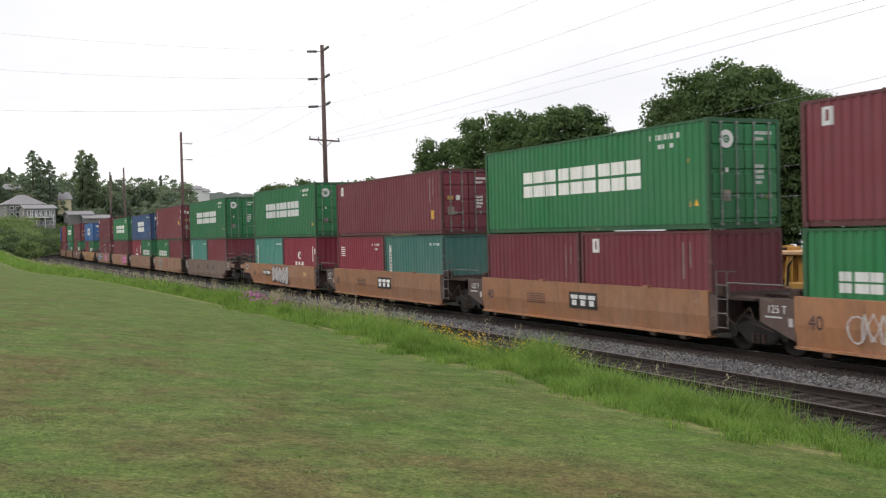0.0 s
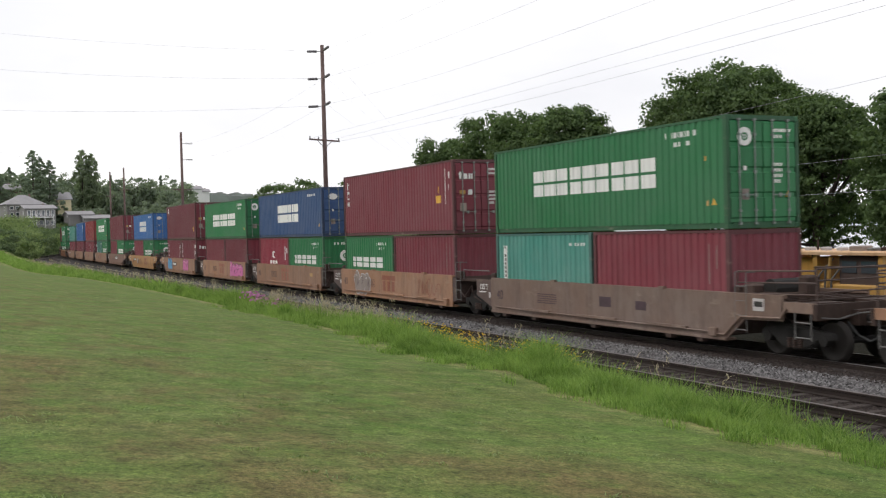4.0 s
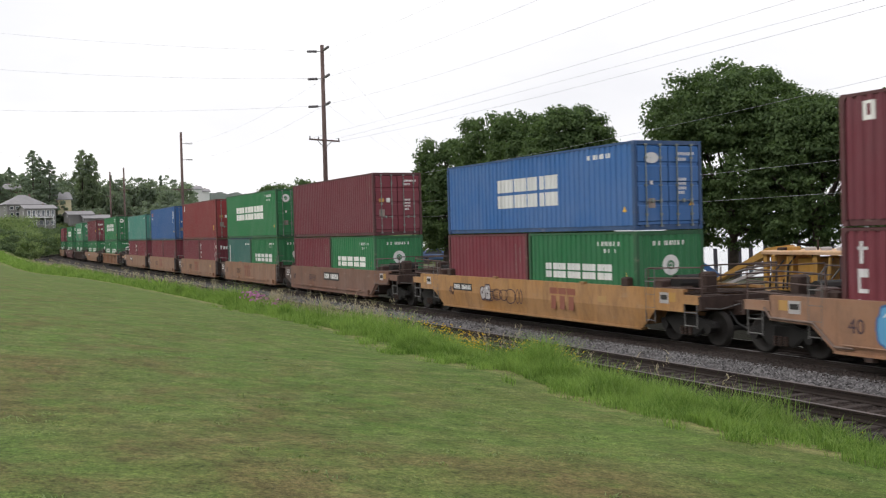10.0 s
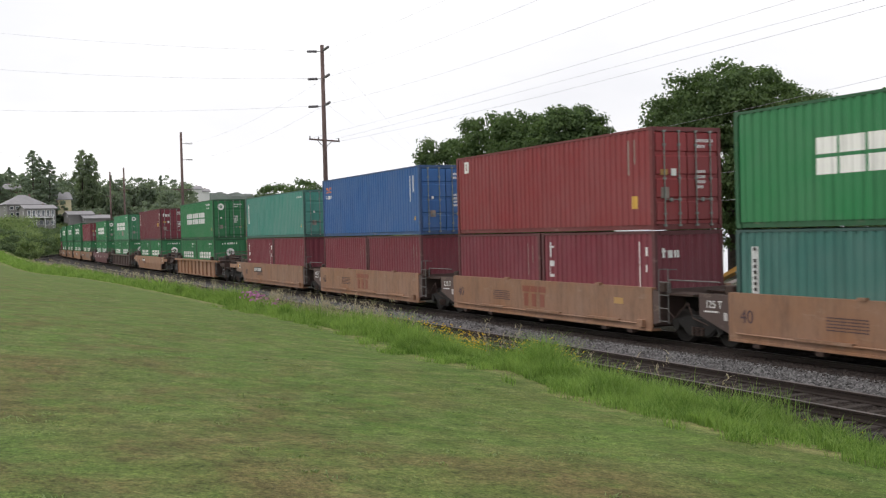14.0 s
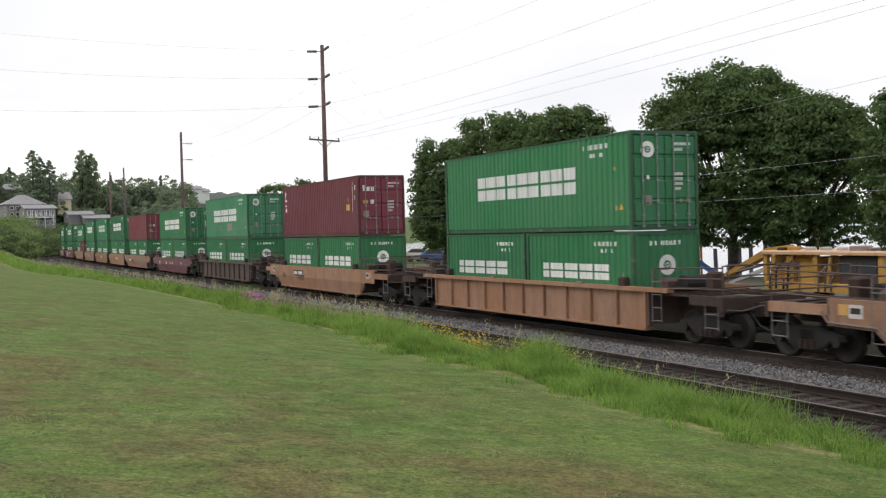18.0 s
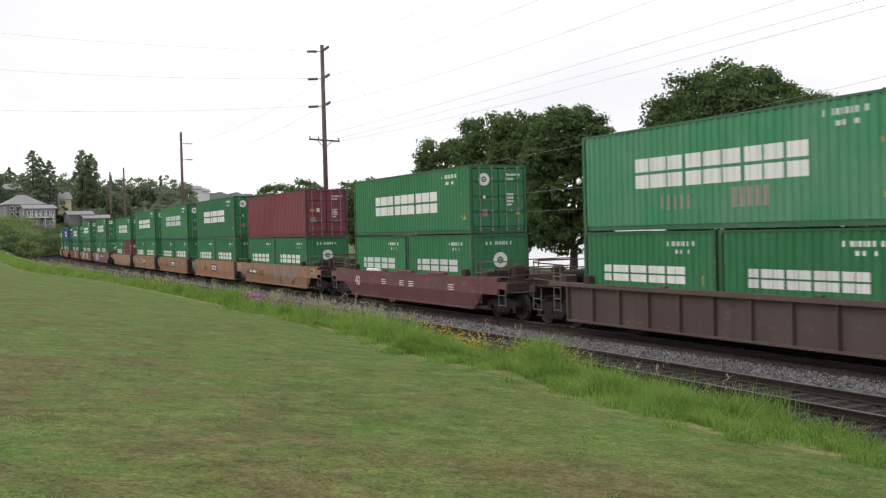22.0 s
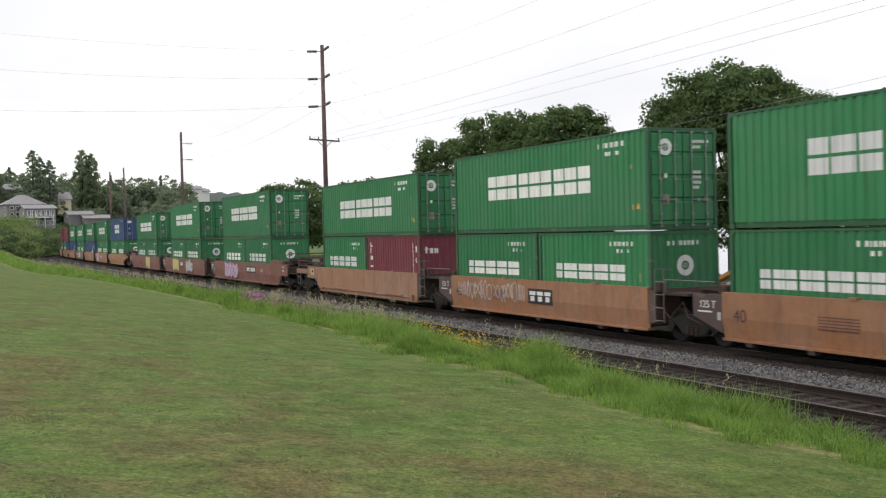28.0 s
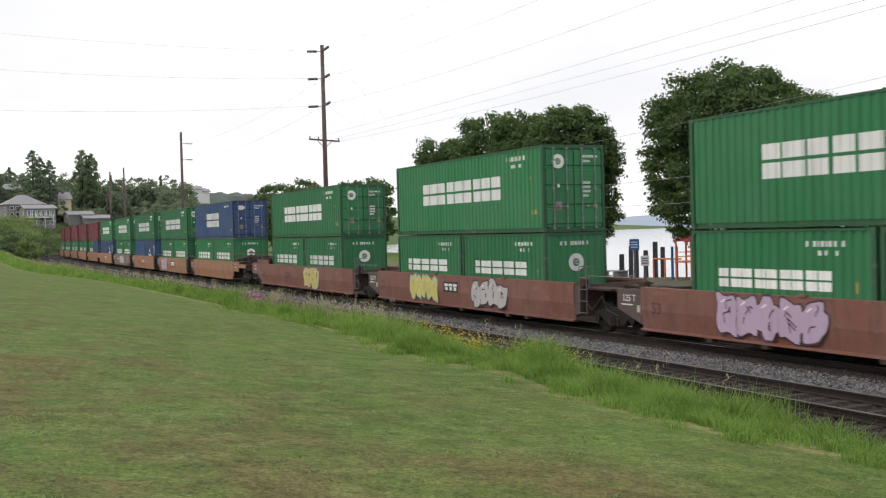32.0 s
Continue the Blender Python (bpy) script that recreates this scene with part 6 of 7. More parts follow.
def make_houses():
    few = [(-2.4, 1.0, 1.3, 1.2), (0.0, 1.0, 1.3, 1.2), (2.2, 1.0, 1.3, 1.2), (-2.2, 3.0, 1.2, 1.1), (0.0, 3.0, 1.4, 1.1), (2.2, 3.0, 1.2, 1.1)]
    wide = [(-4.2 + 1.7 * q, z, 1.1, 1.1) for q in range(6) for z in (1.6, 3.5)]
    tall = [(-3.3 + 1.35 * q, 4.0, 0.95, 1.9) for q in range(6)] + [(-3.0 + 1.6 * q, 1.2, 1.2, 1.5) for q in range(5)]
    for b, d, zoff, w, dp, h, rise, col, label, wins, deck, hip in (
            (86.1, 344, 10.0, 11.0, 9, 4.6, 2.8, "grey", "grey two-storey hillside house with a hipped roof", wide, False, True),
            (85.4, 334, 7.6, 8.6, 8, 5.4, 1.0, "grey", "grey hillside house with tall white windows", tall, True, False),
            (84.2, 366, 14.4, 4.4, 7, 2.4, 2.3, "cream", "small cream gabled house among trees", few[:0], False, False),
            (84.85, 374, 15.0, 3.4, 5, 1.9, 1.5, "white", "small white cottage among trees", few[:0], False, False),
            (83.4, 352, 10.9, 7.5, 7, 0.5, 1.0, "grey", "low white house among shrubs", few[:0], False, False),
            (82.6, 350, 9.6, 8, 8, 0.5, 1.0, "grey", "long low house with a pale grey roof", few[:0], False, False),
            (86.5, 420, 22.0, 14, 8, 2.2, 1.6, "brown", "low brown house with a flat-pitched roof", few[:0], False, False),
            (77.5, 450, 21.0, 5.2, 6, 2.4, 1.2, "white", "white house high on the hillside", few[:0], False, False),
            (77.05, 455, 20.5, 4.2, 6, 2.0, 1.1, "white", "small white house high on the hillside", few[:0], False, False),
            (87.0, 380, 18.5, 10, 8, 2.4, 1.8, "brown", "brown house half hidden by shrubs", few[:0], False, False)):
        x, y = hill_spot(b, d)
        z = ground_z(x, y) if zoff is None else zoff
        house(x, y, z, radians(b + 14), w, dp, h, rise, col, label, wins, deck, hip)


make_houses()


def make_far_land():
    """Wooded ridge far behind the bend, and the far shore of the bay."""
    def ridge(name, pts, mat, label, depth, rough, seed):
        g = np.random.default_rng(seed)
        verts, faces = [], []
        n = 160
        rows = 7
        for j in range(rows):
            for i in range(n + 1):
                q = i / n
                b, d, top = (np.interp(q, np.linspace(0, 1, len(pts)), [p[k] for p in pts]) for k in range(3))
                dd = d + depth * (j / (rows - 1) - 0.5)
                x, y = hill_spot(b, dd)
                e = math.sin(math.pi * j / (rows - 1)) ** 0.6
                z = -3 + (top + 3) * e * (1 + rough * noise.noise((q * 40, j * 1.3, seed))) + rough * 6 * noise.noise((q * 130, j * 2.0, seed)) * e
                verts.append((x, y, z))
        for j in range(rows - 1):
            for i in range(n):
                a = j * (n + 1) + i
                faces.append((a, a + 1, a + n + 2, a + n + 1))
        ob = new(name, raw_mesh(name, verts, faces, mat, True))
        tagged(ob, label, "hill", kind="structure")
    # air haze is mixed into both surface colours, most on the shore
    far_green = plain("hazy_far_woods", (0.10, 0.125, 0.105), 0.95, 0, 0.35, 0.09, 0.0)
    haze_blue = plain("hazy_far_shore", (0.34, 0.4, 0.48), 0.95, 0, 0.06, 0.004, 0.0)
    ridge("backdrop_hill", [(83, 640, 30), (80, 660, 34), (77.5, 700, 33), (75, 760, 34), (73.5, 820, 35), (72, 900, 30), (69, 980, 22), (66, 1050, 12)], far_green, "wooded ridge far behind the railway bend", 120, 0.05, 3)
    ridge("backdrop_shore", [(75, 3300, 30), (66, 3300, 34), (58, 3300, 36), (50, 3300, 30), (42, 3300, 36), (30, 3300, 40), (10, 3300, 38)], haze_blue, "hills across the bay, haze painted as pale blue", 500, 0.1, 5)


make_far_land()
# ---------------------------------------------------------------- poles and wires
POLE_WOOD = plain("weathered_pole_timber", (0.15, 0.1, 0.092), 0.9, 0, 0.3, 4.0, 0.4)
INSULATOR = plain("grey_insulator", (0.16, 0.15, 0.16), 0.4, 0, 0.1)
CABLE = plain("dull_aluminium_cable", (0.4, 0.4, 0.43), 0.6, 0.3, 0.05)


def power_pole(x, y, z, top, r, lean, arms, post=(), label="tall brown timber power pole with insulators"):
    """arms: heights of crossarms; post: heights of strain insulators in two directions."""
    ob = empty("power_pole", Matrix.Translation((x, y, z)))
    tagged(ob, label, "power pole")
    bm = bmesh.new()
    h = top - z
    tube(bm, (0, 0, -0.5), (lean * h, 0, h), r * 1.25, r * 0.85, 12)
    part("pole", bm, POLE_WOOD, ob, smooth=True)
    for zz, dirs in post:
        for d in dirs:
            d = Vector(d).normalized()
            a = Vector((lean * (zz - z), 0, zz - z))
            bm = bmesh.new()
            tube(bm, a, a + d * 0.55, 0.03, n=6)
            for i in range(7):
                tube(bm, a + d * (0.55 + i * 0.12), a + d * (0.62 + i * 0.12), 0.1, 0.075, 8)
            part("insulator", bm, INSULATOR, ob, "grey ribbed insulator string")["kind"] = "stuff"
    for zz, w, dx, dy in arms:
        a = Vector((lean * (zz - z), 0, zz - z))
        d = Vector((dx, dy, 0)).normalized() * w
        bm = bmesh.new()
        tube(bm, a - d, a + d, 0.06, n=4)
        for s in (-0.5, 0.5):
            tube(bm, a + d * s, a - Vector((0, 0, 0.6)), 0.025, n=4)
        part("crossarm", bm, POLE_WOOD, ob)
        for s in (-0.95, -0.4, 0.95):
            bm = bmesh.new()
            tube(bm, a + d * s, a + d * s + Vector((0, 0, 0.22)), 0.05, 0.04, 6)
            part("pin_insulator", bm, INSULATOR, ob)
    return ob


def wire(a, b, sag, r=0.005, label="thin overhead wire between timber poles"):
    a, b = Vector(a), Vector(b)
    bm = bmesh.new()
    n = 18
    pts = [a.lerp(b, i / n) - Vector((0, 0, sag * 4 * (i / n) * (1 - i / n))) for i in range(n + 1)]
    up = Vector((0, 0, r))
    side = (b - a).cross(up).normalized() * r
    rings = [[bm.verts.new(p + o) for o in (up, side, -up, -side)] for p in pts]
    for p, q in zip(rings, rings[1:]):
        for i in range(4):
            bm.faces.new((p[i], p[(i + 1) % 4], q[(i + 1) % 4], q[i]))
    ob = new("overhead_wire", mesh_of("overhead_wire", bm, CABLE))
    tagged(ob, label, "wire", "overhead wires")


P0, P1, P2, P3, P4, PL = (-10.0, 24.6), (-70.7, 25.1), (-130.1, 27.4), (-197.6, 31.0), (-232.6, 33.6), (-76.5, 2.6)
across, back, fore = (0.35, -1, -0.12), (-1, 0.05, -0.05), (1, 0, 0.08)
power_pole(*P1, 0.0, 16.75, 0.155, 0.0, [(9.95, 1.55, -0.5, 1)], [(16.3, (across, fore)), (14.35, (across, fore)), (12.4, (across, fore))])
power_pole(*P2, 0.0, 16.3, 0.17, 0.006, [(9.2, 1.3, -0.3, 1)], [(14.9, ((0.1, 1, 0),)), (12.9, ((0.1, 1, 0),))], "tall thin timber power pole beside the railway")
power_pole(*P3, 0.0, 16.4, 0.17, 0.0, [(12.3, 1.0, -0.2, 1), (7.6, 1.4, -0.2, 1)], (), "far timber power pole with crossarms")
power_pole(*P4, 0.0, 17.8, 0.17, 0.0, [(12.6, 1.0, -0.2, 1)], (), "far timber power pole with a crossarm")
power_pole(*P0, 0.0, 16.9, 0.19, 0.0, [(9.9, 1.15, 0, 1)], [(16.5, ((0, -1, 0),)), (14.5, ((0, -1, 0),)), (12.6, ((0, -1, 0),))])
power_pole(*PL, ground_z(*PL), 18.6, 0.17, 0.0, [], ())
for za, zb in ((16.3, 16.5), (14.35, 14.5), (12.45, 12.6)):
    wire((P1[0] + 0.6, P1[1], za), (P0[0], P0[1], zb), 0.8)
for za, zb in ((16.3, 17.5), (14.35, 15.0), (12.4, 12.2)):
    wire((P1[0], P1[1] - 0.6, za), (PL[0], PL[1], zb), 0.25)
for za, zb in ((14.3, 14.9), (12.4, 12.9), (6.9, 9.2)):
    wire((P1[0] - 0.4, P1[1], za), (P2[0], P2[1] + 0.5, zb), 0.8)
wire((P1[0] - 0.3, P1[1] + 1.0, 10.1), (P0[0], P0[1] + 1.0, 10.0), 0.1)
wire((P1[0] + 0.3, P1[1] - 1.0, 10.1), (P0[0], P0[1] - 1.0, 10.2), 0.25)
wire((P1[0], P1[1] - 0.4, 9.6), (P0[0], P0[1] - 0.4, 9.5), 0.4)
for za, zb, s in ((6.8, 8.0, 0.7), (5.05, 5.3, 0.25), (4.25, 4.2, 0.2)):
    wire((P1[0], P1[1], za), (P0[0], P0[1], zb), s)
wire((P2[0], P2[1], 10.4), (PL[0], PL[1], 9.7), 0.5)
for za, zb in ((13.0, 12.4), (9.2, 7.7)):
    wire((P2[0], P2[1], za), (P3[0], P3[1], zb), 0.8)
    wire((P3[0], P3[1], zb), (P4[0], P4[1], 12.6 if zb > 10 else 8.0), 0.5)
P5 = (-118.0, 55.2)
power_pole(*P5, 0.0, 12.4, 0.17, 0.0, [], [(11.9, ((0.6, -0.3, 0),)), (11.1, ((0.6, -0.3, 0),)), (10.3, ((0.6, -0.3, 0),))], "timber power pole behind the park trees")
for za, zb in ((16.3, 11.9), (14.35, 11.1), (12.4, 10.3)):
    wire((P1[0] + 0.2, P1[1] + 0.3, za), (P5[0], P5[1], zb), 0.15)

# ---------------------------------------------------------------- verge: tall grass, weeds, flowers
BLADE = leaf_material("tall_verge_grass", (0.085, 0.17, 0.036), (0.29, 0.4, 0.125), 0.5, 1.1)
STRAW = leaf_material("dry_seed_grass", (0.3, 0.25, 0.17), (0.5, 0.43, 0.32))
PETAL_Y = plain("yellow_petals", (0.75, 0.5, 0.02), 0.6, 0, 0.1)
PETAL_P = plain("pink_petals", (0.55, 0.2, 0.42), 0.6, 0, 0.35)


def blades(name, spots, heights, width, lean, seed, mat, label, category):
    """Bent blades of grass, each two joined strips tapering to a tip."""
    g = np.random.default_rng(seed)
    n = len(spots)
    a = g.random(n) * math.tau
    side = np.stack([np.cos(a), np.sin(a), np.zeros(n)], 1) * (width * (0.6 + 0.8 * g.random(n)))[:, None]
    b = g.random(n) * math.tau
    bend = np.stack([np.cos(b), np.sin(b), np.zeros(n)], 1) * (heights * lean * g.random(n))[:, None]
    up = np.stack([np.zeros(n), np.zeros(n), heights], 1)
    mid = spots + up * 0.55 + bend * 0.3
    tip = spots + up * (0.92 + 0.08 * g.random(n))[:, None] + bend
    v = np.stack([spots - side, spots + side, mid + side * 0.8, mid - side * 0.8, mid - side * 0.8, mid + side * 0.8, tip + side * 0.12, tip - side * 0.12], 1).reshape(-1, 3)
    f = np.arange(n * 8).reshape(-1, 4)
    me = quick_mesh(name, v, f, mat)
    ob = new(name, me)
    tagged(ob, label, category, kind="stuff")
    return ob


def scatter(count, x0, x1, y0, y1, seed, keep=None):
    rnd = random.Random(seed)
    out = []
    while len(out) < count:
        x, y = round(rnd.uniform(x0, x1), 2), rnd.uniform(y0, y1)
        if keep is None or rnd.random() < keep(x, y):
            out.append((x, y + shift(x)))
    return out


GROUND_CACHE = {}


def ground_at(x, y):
    k = (round(x * 2.5), round(y * 5))
    if k not in GROUND_CACHE:
        GROUND_CACHE[k] = ground_z(k[0] / 2.5, k[1] / 5)
    return GROUND_CACHE[k]


def on_ground(xy):
    return np.array([(x, y, max(ground_at(x, y), -0.45)) for x, y in xy])


@functools.lru_cache(maxsize=None)
def verge_edge(x):
    return lawn_edge(x) + 0.16 * noise.noise((x * 0.9, 0.0, 7.0)) + 0.12 * noise.noise((x * 2.7, 0.0, 2.0))


@functools.lru_cache(maxsize=None)
def verge_far(x):
    return 12.25 + 1.15 * smooth(-14, -26, x) + 0.35 * noise.noise((x * 0.3, 5.0, 1.0)) + 0.3 * noise.noise((x * 0.9, 3.0, 1.0))


def make_verge():
    tuft = lambda x, y: max(0.05, 0.5 + 1.0 * noise.noise((x * 0.8, y * 0.8, 0.0)) + 0.6 * noise.noise((x * 2.6, y * 2.6, 3.0))) if verge_edge(x) < y < verge_far(x) else 0.0
    for x0, x1, n, w, hh, seed in ((-26, -6, 100000, 0.0065, 0.85, 1), (-52, -26, 64000, 0.011, 0.82, 2), (-110, -52, 42000, 0.024, 0.75, 3), (-215, -110, 26000, 0.06, 0.7, 4)):
        xy = scatter(n, x0, x1, 8.6 if x0 > -60 else 2.4, 13.8, seed, tuft)
        p = on_ground(xy)
        g = np.random.default_rng(seed + 50)
        edge = np.array([(y - shift(x) - verge_edge(x)) for x, y in xy])
        lump = np.array([0.72 + 0.8 * noise.noise((x * 0.5, y * 0.5, 4.0)) + 0.75 * noise.noise((x * 1.7, y * 1.7, 6.0)) + 0.45 * math.exp(-((x + 14.6) / 2.0) ** 2) - 0.4 * math.exp(-((x + 19.8) / 1.8) ** 2) - 0.25 * smooth(-12.5, -10.5, x) for x, y in xy])
        h = hh * (0.35 + 0.65 * g.random(n)) * np.clip(0.34 + edge * 0.9, 0.3, 1.0) * np.clip(lump, 0.25, 1.7) * np.array([0.66 + 0.34 * smooth(-14, -22, x) for x, y in xy])
        blades("tall_grass", p, np.maximum(h, 0.07), w, 0.95, seed, BLADE, "bright green uncut grass between lawn and railway", "grass")
    # low weeds in the mown lawn
    rnd = random.Random(12)
    tufts = []
    for _ in range(90):
        cx, cy = -4.5 - 14 * rnd.random() ** 1.2, rnd.uniform(0.5, 8.4)
        r = rnd.uniform(0.03, 0.11)
        tufts += [(cx + rnd.gauss(0, r), cy + rnd.gauss(0, r)) for _ in range(26)]
    p = np.array([(x, y, 0.55 + (lawn_edge(x) - y) * 0.117 + 0.05 * noise.noise((x * 0.12, y * 0.12, 3.0))) for x, y in tufts])
    blades("lawn_weeds", p, 0.01 + 0.018 * np.random.default_rng(8).random(len(p)), 0.007, 2.6, 20, SHRUB, "small dark weed tufts in the mown lawn", "weeds")
    # dry grass on the outside of the bend
    xy = scatter(2600, -205, -112, 8.5, 13.8, 18, lambda x, y: max(0.0, 0.4 + 1.5 * noise.noise((x * 0.12, y * 0.5, 6.0))))
    blades("dry_grass", on_ground(xy), 0.3 + 0.5 * np.random.default_rng(6).random(len(xy)), 0.05, 0.8, 19, STRAW, "dry straw-coloured grass beside the bend", "grass")
    # stray tufts that creep into the lawn
    xy = scatter(9000, -40, -6, 8.3, 10.2, 16, lambda x, y: max(0.0, noise.noise((x * 1.4, y * 1.4, 11.0)) * 2) if y > verge_edge(x) - 0.7 else 0.0)
    blades("edge_grass", on_ground(xy), 0.06 + 0.12 * np.random.default_rng(5).random(len(xy)), 0.006, 1.0, 17, BLADE, "short ragged grass along the edge of the lawn", "grass")
    # seed heads standing over the verge
    for x0, x1, n, seed in ((-46, -24, 330, 7), (-24, -12, 26, 8), (-75, -46, 150, 9), (-160, -75, 110, 10)):
        xy = scatter(n, x0, x1, 11.3, 13.0, seed, lambda x, y: max(0.0, 0.1 + 1.8 * noise.noise((x * 0.45, y * 0.6, 9.0))))
        p = on_ground(xy)
        g = np.random.default_rng(seed)
        h = 0.8 + 0.65 * g.random(n)
        stalk = blades("seed_grass", p, h, 0.006 if x0 > -47 else 0.012, 0.35, seed, STRAW, "dry straw-coloured seed grass beside the railway", "grass")
        # feathery panicles: short drooping sprays along the top of each stalk
        k = 9
        at = np.repeat(p, k, 0) + np.stack([0.03 * g.normal(size=n * k), 0.03 * g.normal(size=n * k), np.repeat(h, k) * (0.72 + 0.28 * g.random(n * k))], 1)
        spray_ = blades("seed_heads", at, 0.04 + 0.09 * g.random(n * k), 0.008 if x0 > -47 else 0.014, 2.2, seed + 40, STRAW, "pale drooping seed heads", "")
        spray_.parent = stalk
    # weeds sprouting in the nearer track
    xy = scatter(420, -24, -13, 12.0, 13.7, 14, lambda x, y: max(0.0, noise.noise((x * 0.6, y * 0.9, 2.0)) * 2))
    p = np.array([(x, y, -0.2) for x, y in xy])
    blades("weed_blades", p, 0.25 + 0.4 * np.random.default_rng(3).random(len(p)), 0.007, 0.5, 15, BLADE, "thin green weeds between the rails", "weeds")


make_verge()


def flower_patch(name, mat, x0, x1, y0, y1, n, h, size, seed, label):
    """Many small flowers on stems."""
    xy = scatter(n, x0, x1, y0, y1, seed, lambda x, y: max(0.0, 0.5 + 1.4 * noise.noise((x * 0.7, y * 0.9, 3.0))))
    p = on_ground(xy)
    g = np.random.default_rng(seed)
    hh = h * (0.6 + 0.5 * g.random(n))
    stems = blades(name, p, hh, 0.006, 0.2, seed, BLADE, label, "flowers")
    v, f = leaf_cloud(p + np.stack([np.zeros(n), np.zeros(n), hh], 1), np.full(n, size), n * 6, size * 1.5, seed, 0.6)
    put("blossoms", quick_mesh("blossoms", v, f, mat), stems, "small blossoms")["kind"] = "stuff"


flower_patch("yellow_flowers", PETAL_Y, -26.5, -17.5, 11.0, 12.8, 520, 0.9, 0.022, 61, "yellow wild flowers in the verge grass")
flower_patch("yellow_flowers", PETAL_Y, -20, -9, 10.3, 11.5, 22, 0.5, 0.014, 62, "scattered yellow wild flowers in the verge grass")
flower_patch("pink_flowers", PETAL_P, -40.5, -36.0, 10.4, 11.6, 60, 0.75, 0.06, 63, "pink flowers at the edge of the lawn")


def make_stones():
    """Loose stones of the ballast, where they can be told apart."""
    shape = np.array([(1, 0, 0), (0, 1, 0), (-1, 0, 0), (0, -1, 0), (0, 0, 1), (0, 0, -1)], dtype=float)
    tri = np.array([(0, 1, 4), (1, 2, 4), (2, 3, 4), (3, 0, 4)])
    g = np.random.default_rng(81)
    # stones next to the train are dark for oil and for its shade
    for x0, x1, o0, o1, n, r, mat, word in ((-28, -9, -3.45, -1.8, 22000, 0.034, STONE, "grey"), (-62, -28, -3.45, -1.8, 14000, 0.05, STONE, "grey"), (-28, -9, -2.05, -1.0, 9000, 0.034, DARK_STONE, "oil- and shade-darkened"), (-62, -28, -2.05, -1.0, 5000, 0.05, DARK_STONE, "oil- and shade-darkened"), (-28, -9, -6.9, -3.5, 15000, 0.03, DARK_STONE, "dark brown")):
        x = g.uniform(x0, x1, n)
        o = g.uniform(o0, o1, n)
        z = np.interp(o, [-7.07, -6.42, -5.92, -4.02, -3.22, -2.82, -2.32, -1.1, -0.85], [-0.62, -0.33, -0.215, -0.2, -0.19, -0.14, -0.13, -0.12, -0.16])
        p = np.stack([x, TRACK_Y + o + np.interp(BEND - x, LINE_U, LINE_Y), z + 0.01 * g.normal(size=n)], 1)
        s = r * (0.5 + g.random((n, 6, 1))) * (0.7 + 0.6 * g.random((n, 1, 1)))
        turn = g.random(n) * math.tau
        c, q = np.cos(turn), np.sin(turn)
        base = np.repeat(shape[None], n, 0) * s
        vx = base[:, :, 0] * c[:, None] - base[:, :, 1] * q[:, None]
        vy = base[:, :, 0] * q[:, None] + base[:, :, 1] * c[:, None]
        v = np.stack([vx, vy, base[:, :, 2] * 0.8], 2) + p[:, None, :]
        f = (tri[None] + (np.arange(n) * 6)[:, None, None]).reshape(-1, 3)
        ob = new("ballast_stones", quick_mesh("ballast_stones", v.reshape(-1, 3), f, mat))
        tagged(ob, f"loose {word} crushed stone between the tracks", "stones", kind="stuff")


def stone_material(name, lo, hi):
    m = Nodes(name, 0.9)
    m.base(m.ramp(m.island(), (0.0, lo), (0.7, hi), (1.0, tuple(min(1, v * 1.5) for v in hi))))
    m.b.inputs["Specular IOR Level"].default_value = 0.2
    return m.m


STONE = stone_material("grey_crushed_stone", (0.022, 0.021, 0.021), (0.16, 0.153, 0.155))
DARK_STONE = stone_material("soiled_shaded_crushed_stone", (0.016, 0.012, 0.011), (0.045, 0.035, 0.031))
make_stones()

# ---------------------------------------------------------------- behind the track: machine, playground, pilings
MACHINE = painted_steel("yellow_machine_paint", (0.5, 0.27, 0.045), 0.25, 0.3)
# paler machine paint: the light falling on the roof is in the colour
MACHINE_ROOF = painted_steel("skylit_machine_roof", (0.62, 0.38, 0.2), 0.4, 0.3)


